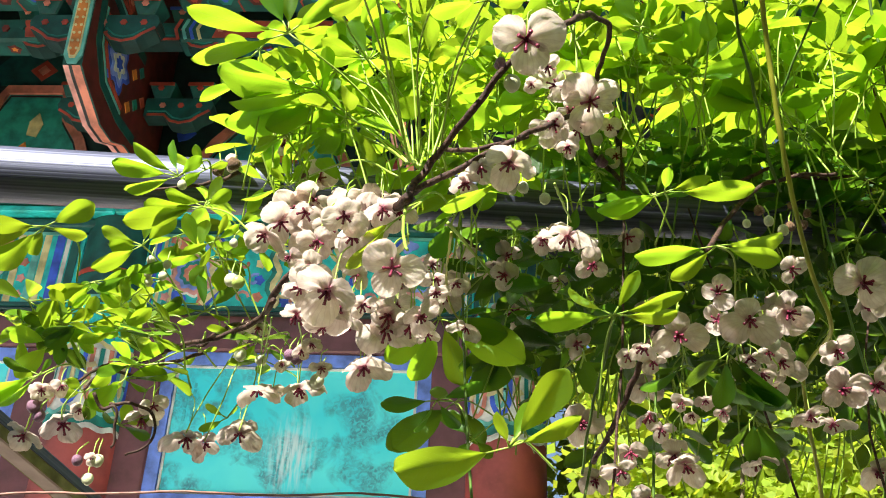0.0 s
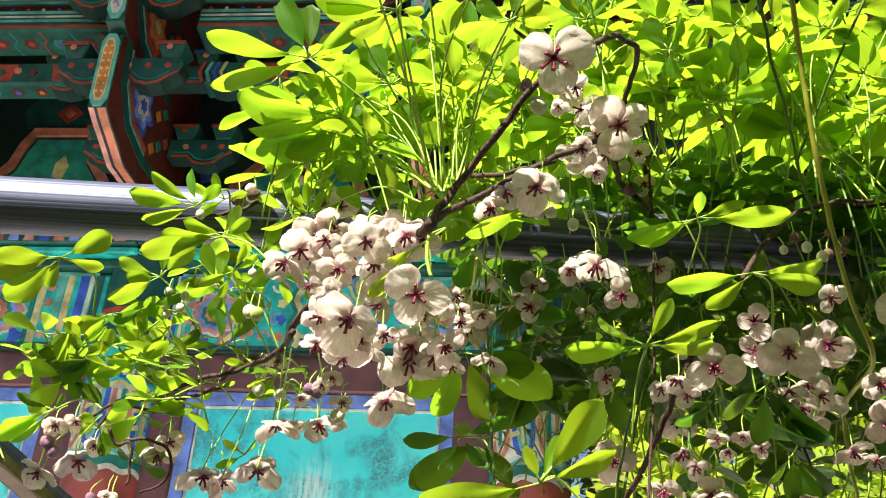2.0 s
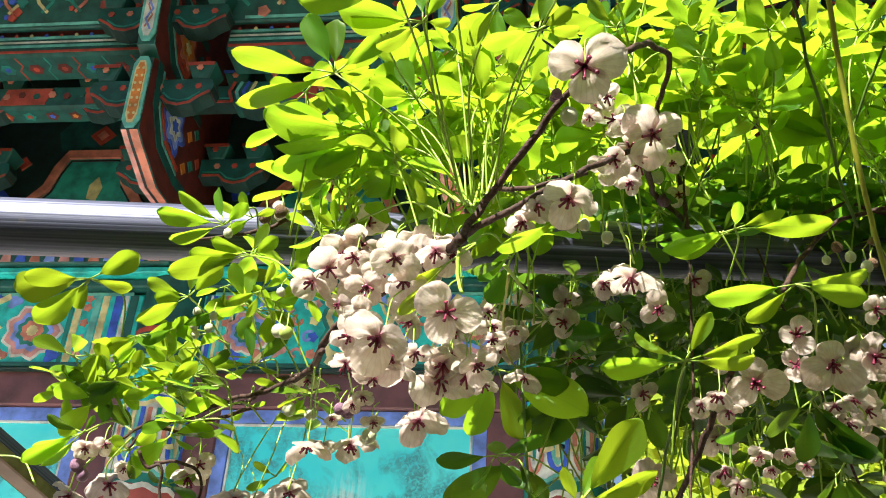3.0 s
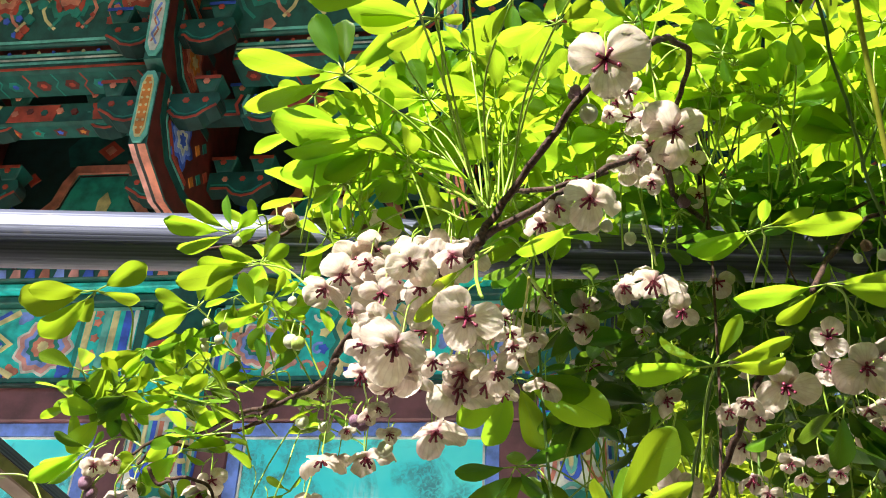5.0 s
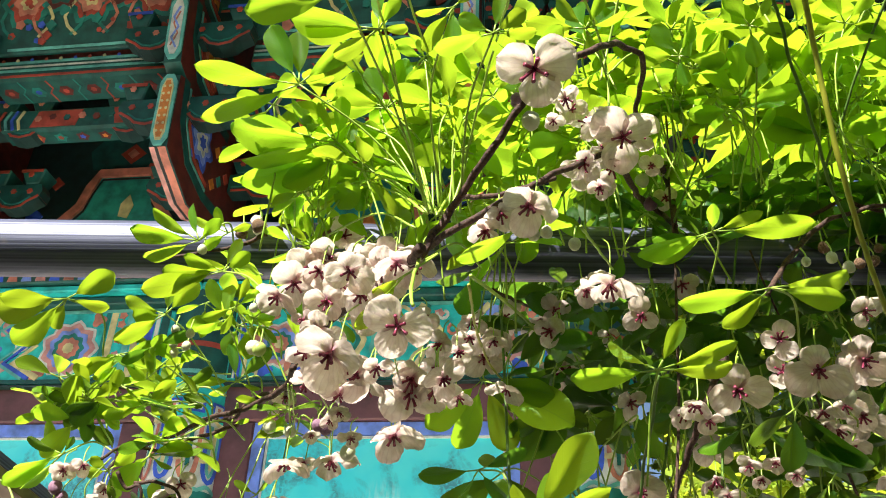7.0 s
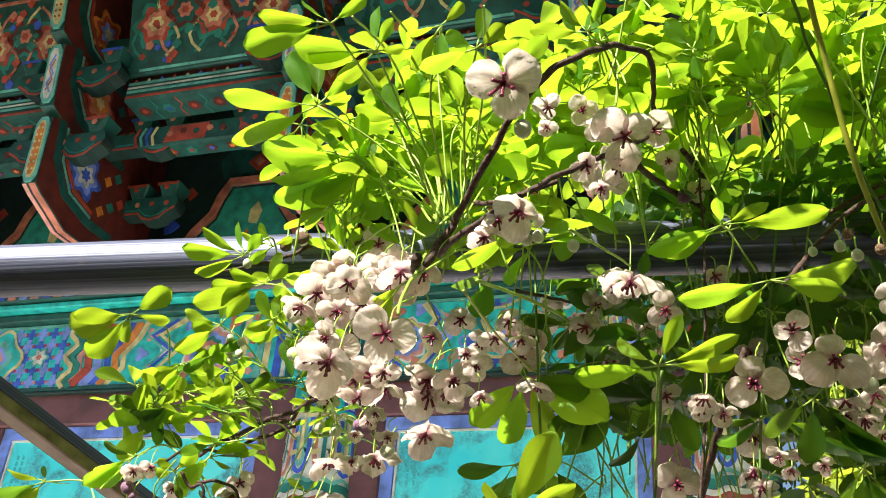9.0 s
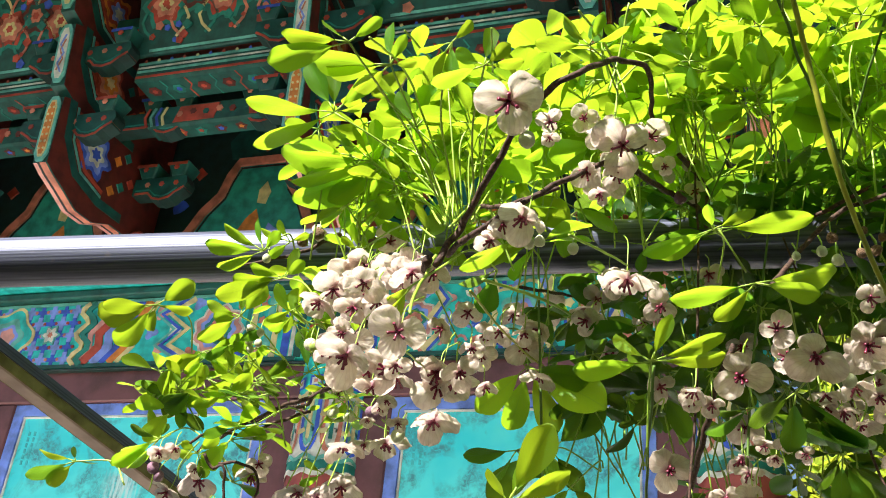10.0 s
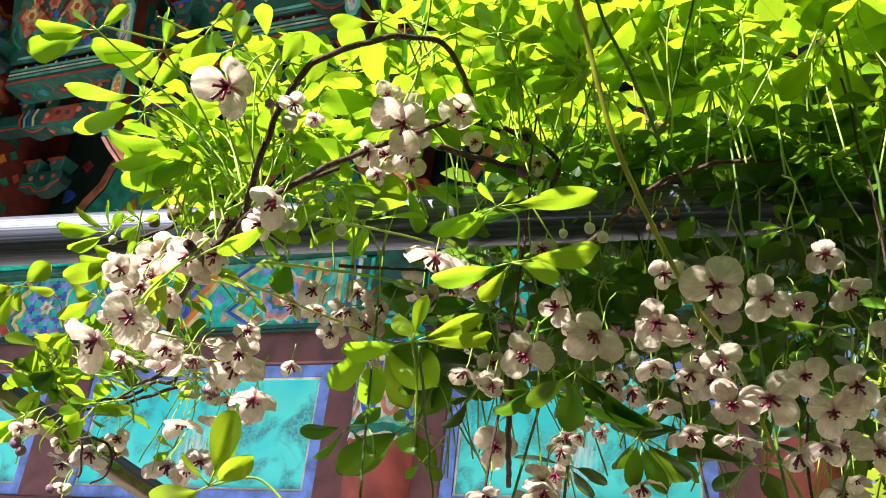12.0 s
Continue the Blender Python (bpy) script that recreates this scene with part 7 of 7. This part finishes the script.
# shaded flowers deeper in the curtain
flower(vine_right, (0.008, 0.859, 1.975), (-0.32, -0.50, -0.50), 19, 0.041)
flower(vine_right, (0.036, 0.842, 1.981), (0.04, -0.50, -0.44), 97, 0.041)
flower(vine_right, (0.043, 0.882, 1.978), (-0.11, -0.50, -0.69), 105, 0.041)
flower(vine_right, (0.071, 0.857, 1.984), (0.34, -0.50, -0.71), 103, 0.044)
flower(vine_right, (0.095, 0.862, 1.971), (-0.27, -0.50, -0.44), 111, 0.050)
flower(vine_right, (0.092, 0.908, 2.013), (0.30, -0.50, -0.34), 77, 0.045)
flower(vine_right, (0.133, 0.871, 1.982), (-0.20, -0.50, -0.42), 35, 0.041)
flower(vine_right, (0.134, 0.915, 2.023), (0.29, -0.50, -0.57), 38, 0.040)
flower(vine_right, (0.081, 0.863, 1.956), (0.16, -0.50, -0.46), 97, 0.047)
flower(vine_right, (0.042, 0.873, 1.953), (0.08, -0.50, -0.52), 20, 0.043)
rndf = random.Random(21)
for k in range(26):
    p = Vector((0.36 + rndf.uniform(-0.18, 0.28), 0.90 + rndf.uniform(-0.03, 0.06), 1.88 + rndf.uniform(-0.10, 0.10)))
    flower(vine_right, p, (rndf.uniform(-0.4, 0.4), -0.6, rndf.uniform(-0.8, -0.2)), rndf.randrange(120), rndf.uniform(0.038, 0.052))
for k in range(10):
    a = Vector((rndf.uniform(0.1, 0.6), rndf.uniform(0.82, 0.95), 1.70))
    b = a + Vector((rndf.uniform(-0.1, 0.1), rndf.uniform(-0.03, 0.03), rndf.uniform(0.3, 0.5)))
    stem(vine_right, "shoot", GREENSTEM if k % 2 else BARK, 0.0016, 0.0012, a, a.lerp(b, 0.5) + Vector((rndf.uniform(-0.03, 0.03), 0, 0)), b)
for k in range(14):
    a = Vector((rndf.uniform(0.12, 0.75), rndf.uniform(0.76, 0.95), 2.06))
    b = a + Vector((rndf.uniform(-0.12, 0.12), rndf.uniform(-0.05, 0.05), rndf.uniform(0.12, 0.3)))
    stem(vine_crown, "shoot", PETIOLE if k % 3 else GREENSTEM, 0.0012, 0.0008, a, a.lerp(b, 0.5) + Vector((rndf.uniform(-0.03, 0.03), 0, 0)), b)

# ---- shrubs and trees past the hall ----
def shrub(name, at, height, spread, n, seed, label, trunk=0.05, size=0.09):
    rnd = random.Random(seed)
    at = Vector(at)
    ob = thing(name, at, label, "tree" if height > 3 else "shrub")
    v, f = [], []
    for k in range(5):
        a = rnd.uniform(0, 6.28)
        q = [Vector((0, 0, -0.1)), Vector((math.cos(a) * spread * 0.15, math.sin(a) * spread * 0.15, height * 0.4)), Vector((math.cos(a) * spread * 0.5, math.sin(a) * spread * 0.5, height * 0.8))]
        tube_geo(smooth_path(q, 5), trunk, trunk * 0.3, 7, v, f)
    put("trunk", mesh_of("trunk", v, f, TREEBARK, True), ob, Matrix.Translation(at))
    vv, ff = [], []
    clumps = [(rnd.gauss(0, 0.42) * spread, rnd.gauss(0, 0.42) * spread, height * (0.25 + 0.75 * rnd.random() ** 0.8)) for _ in range(24)]
    for k in range(n):
        c = clumps[rnd.randrange(24)]
        p = Vector((c[0] + rnd.gauss(0, 0.17) * spread, c[1] + rnd.gauss(0, 0.17) * spread, c[2] + rnd.gauss(0, 0.09) * height))
        if p.z < 0.05:
            continue
        s = size * rnd.uniform(0.6, 1.3)
        d = Vector((rnd.gauss(0, 1), rnd.gauss(0, 1), rnd.gauss(-0.2, 0.6))).normalized()
        u = d.orthogonal().normalized()
        u = (u + d.cross(u) * rnd.uniform(-1, 1)).normalized() * s * 0.3
        b = len(vv)
        vv += [p, p + d * s * 0.45 + u, p + d * s, p + d * s * 0.45 - u]
        ff.append((b, b + 1, b + 2, b + 3))
    put("crown", mesh_of("crown", vv, ff, SHRUBLEAF), ob, Matrix.Translation(at), "bright yellow-green foliage")


shrub("garden_shrub", (1.15, 5.0, 0), 3.7, 0.75, 10000, 33, "garden shrub with yellow-green leaves beside the hall", 0.03, 0.10)
shrub("garden_shrub", (1.05, 6.5, 0), 4.4, 0.55, 9000, 39, "garden shrub with pale spring leaves beside the corner column", 0.03, 0.11)
shrub("garden_shrub", (2.9, 4.6, 0), 3.6, 0.9, 9000, 31, "garden shrub with bright spring leaves", 0.04, 0.11)
shrub("garden_tree", (2.4, 7.2, 0), 4.6, 1.1, 9000, 36, "young garden tree with bright spring leaves", 0.06, 0.14)
shrub("garden_tree", (4.6, 7.5, 0), 6.0, 1.8, 9000, 32, "garden tree with bright spring leaves beyond the hall", 0.10, 0.16)
shrub("garden_tree", (1.8, 11.0, 0), 6.5, 1.6, 9000, 37, "garden tree beyond the corner of the hall", 0.09, 0.17)
shrub("garden_tree", (5.0, 10.6, 0), 9.6, 2.0, 15000, 38, "tall leafy garden tree near the corner of the hall", 0.13, 0.20)
shrub("garden_tree", (8.5, 7.0, 0), 7.0, 2.8, 8000, 34, "garden tree with bright spring leaves", 0.12, 0.18)
shrub("garden_tree", (6.5, 13.0, 0), 8.0, 3.0, 8000, 35, "tall garden tree behind the hall", 0.14, 0.22)

# unseen trees behind the viewer, added to cut the sky light on the vine
for k, (x, y, s) in enumerate(((-5.5, -3.2, 1.0), (-2.8, -3.6, 1.1), (-0.2, -3.3, 1.0), (2.4, -3.6, 1.15), (5.0, -3.0, 1.0), (6.5, 0.5, 1.0), (-7.2, -0.6, 1.0))):
    shrub("garden_tree", (x, y - 1.6, 0), 4.4 * s, 1.7 * s, 7000, 60 + k, "unseen leafy tree added to block sky light behind the viewer", 0.09, 0.22)
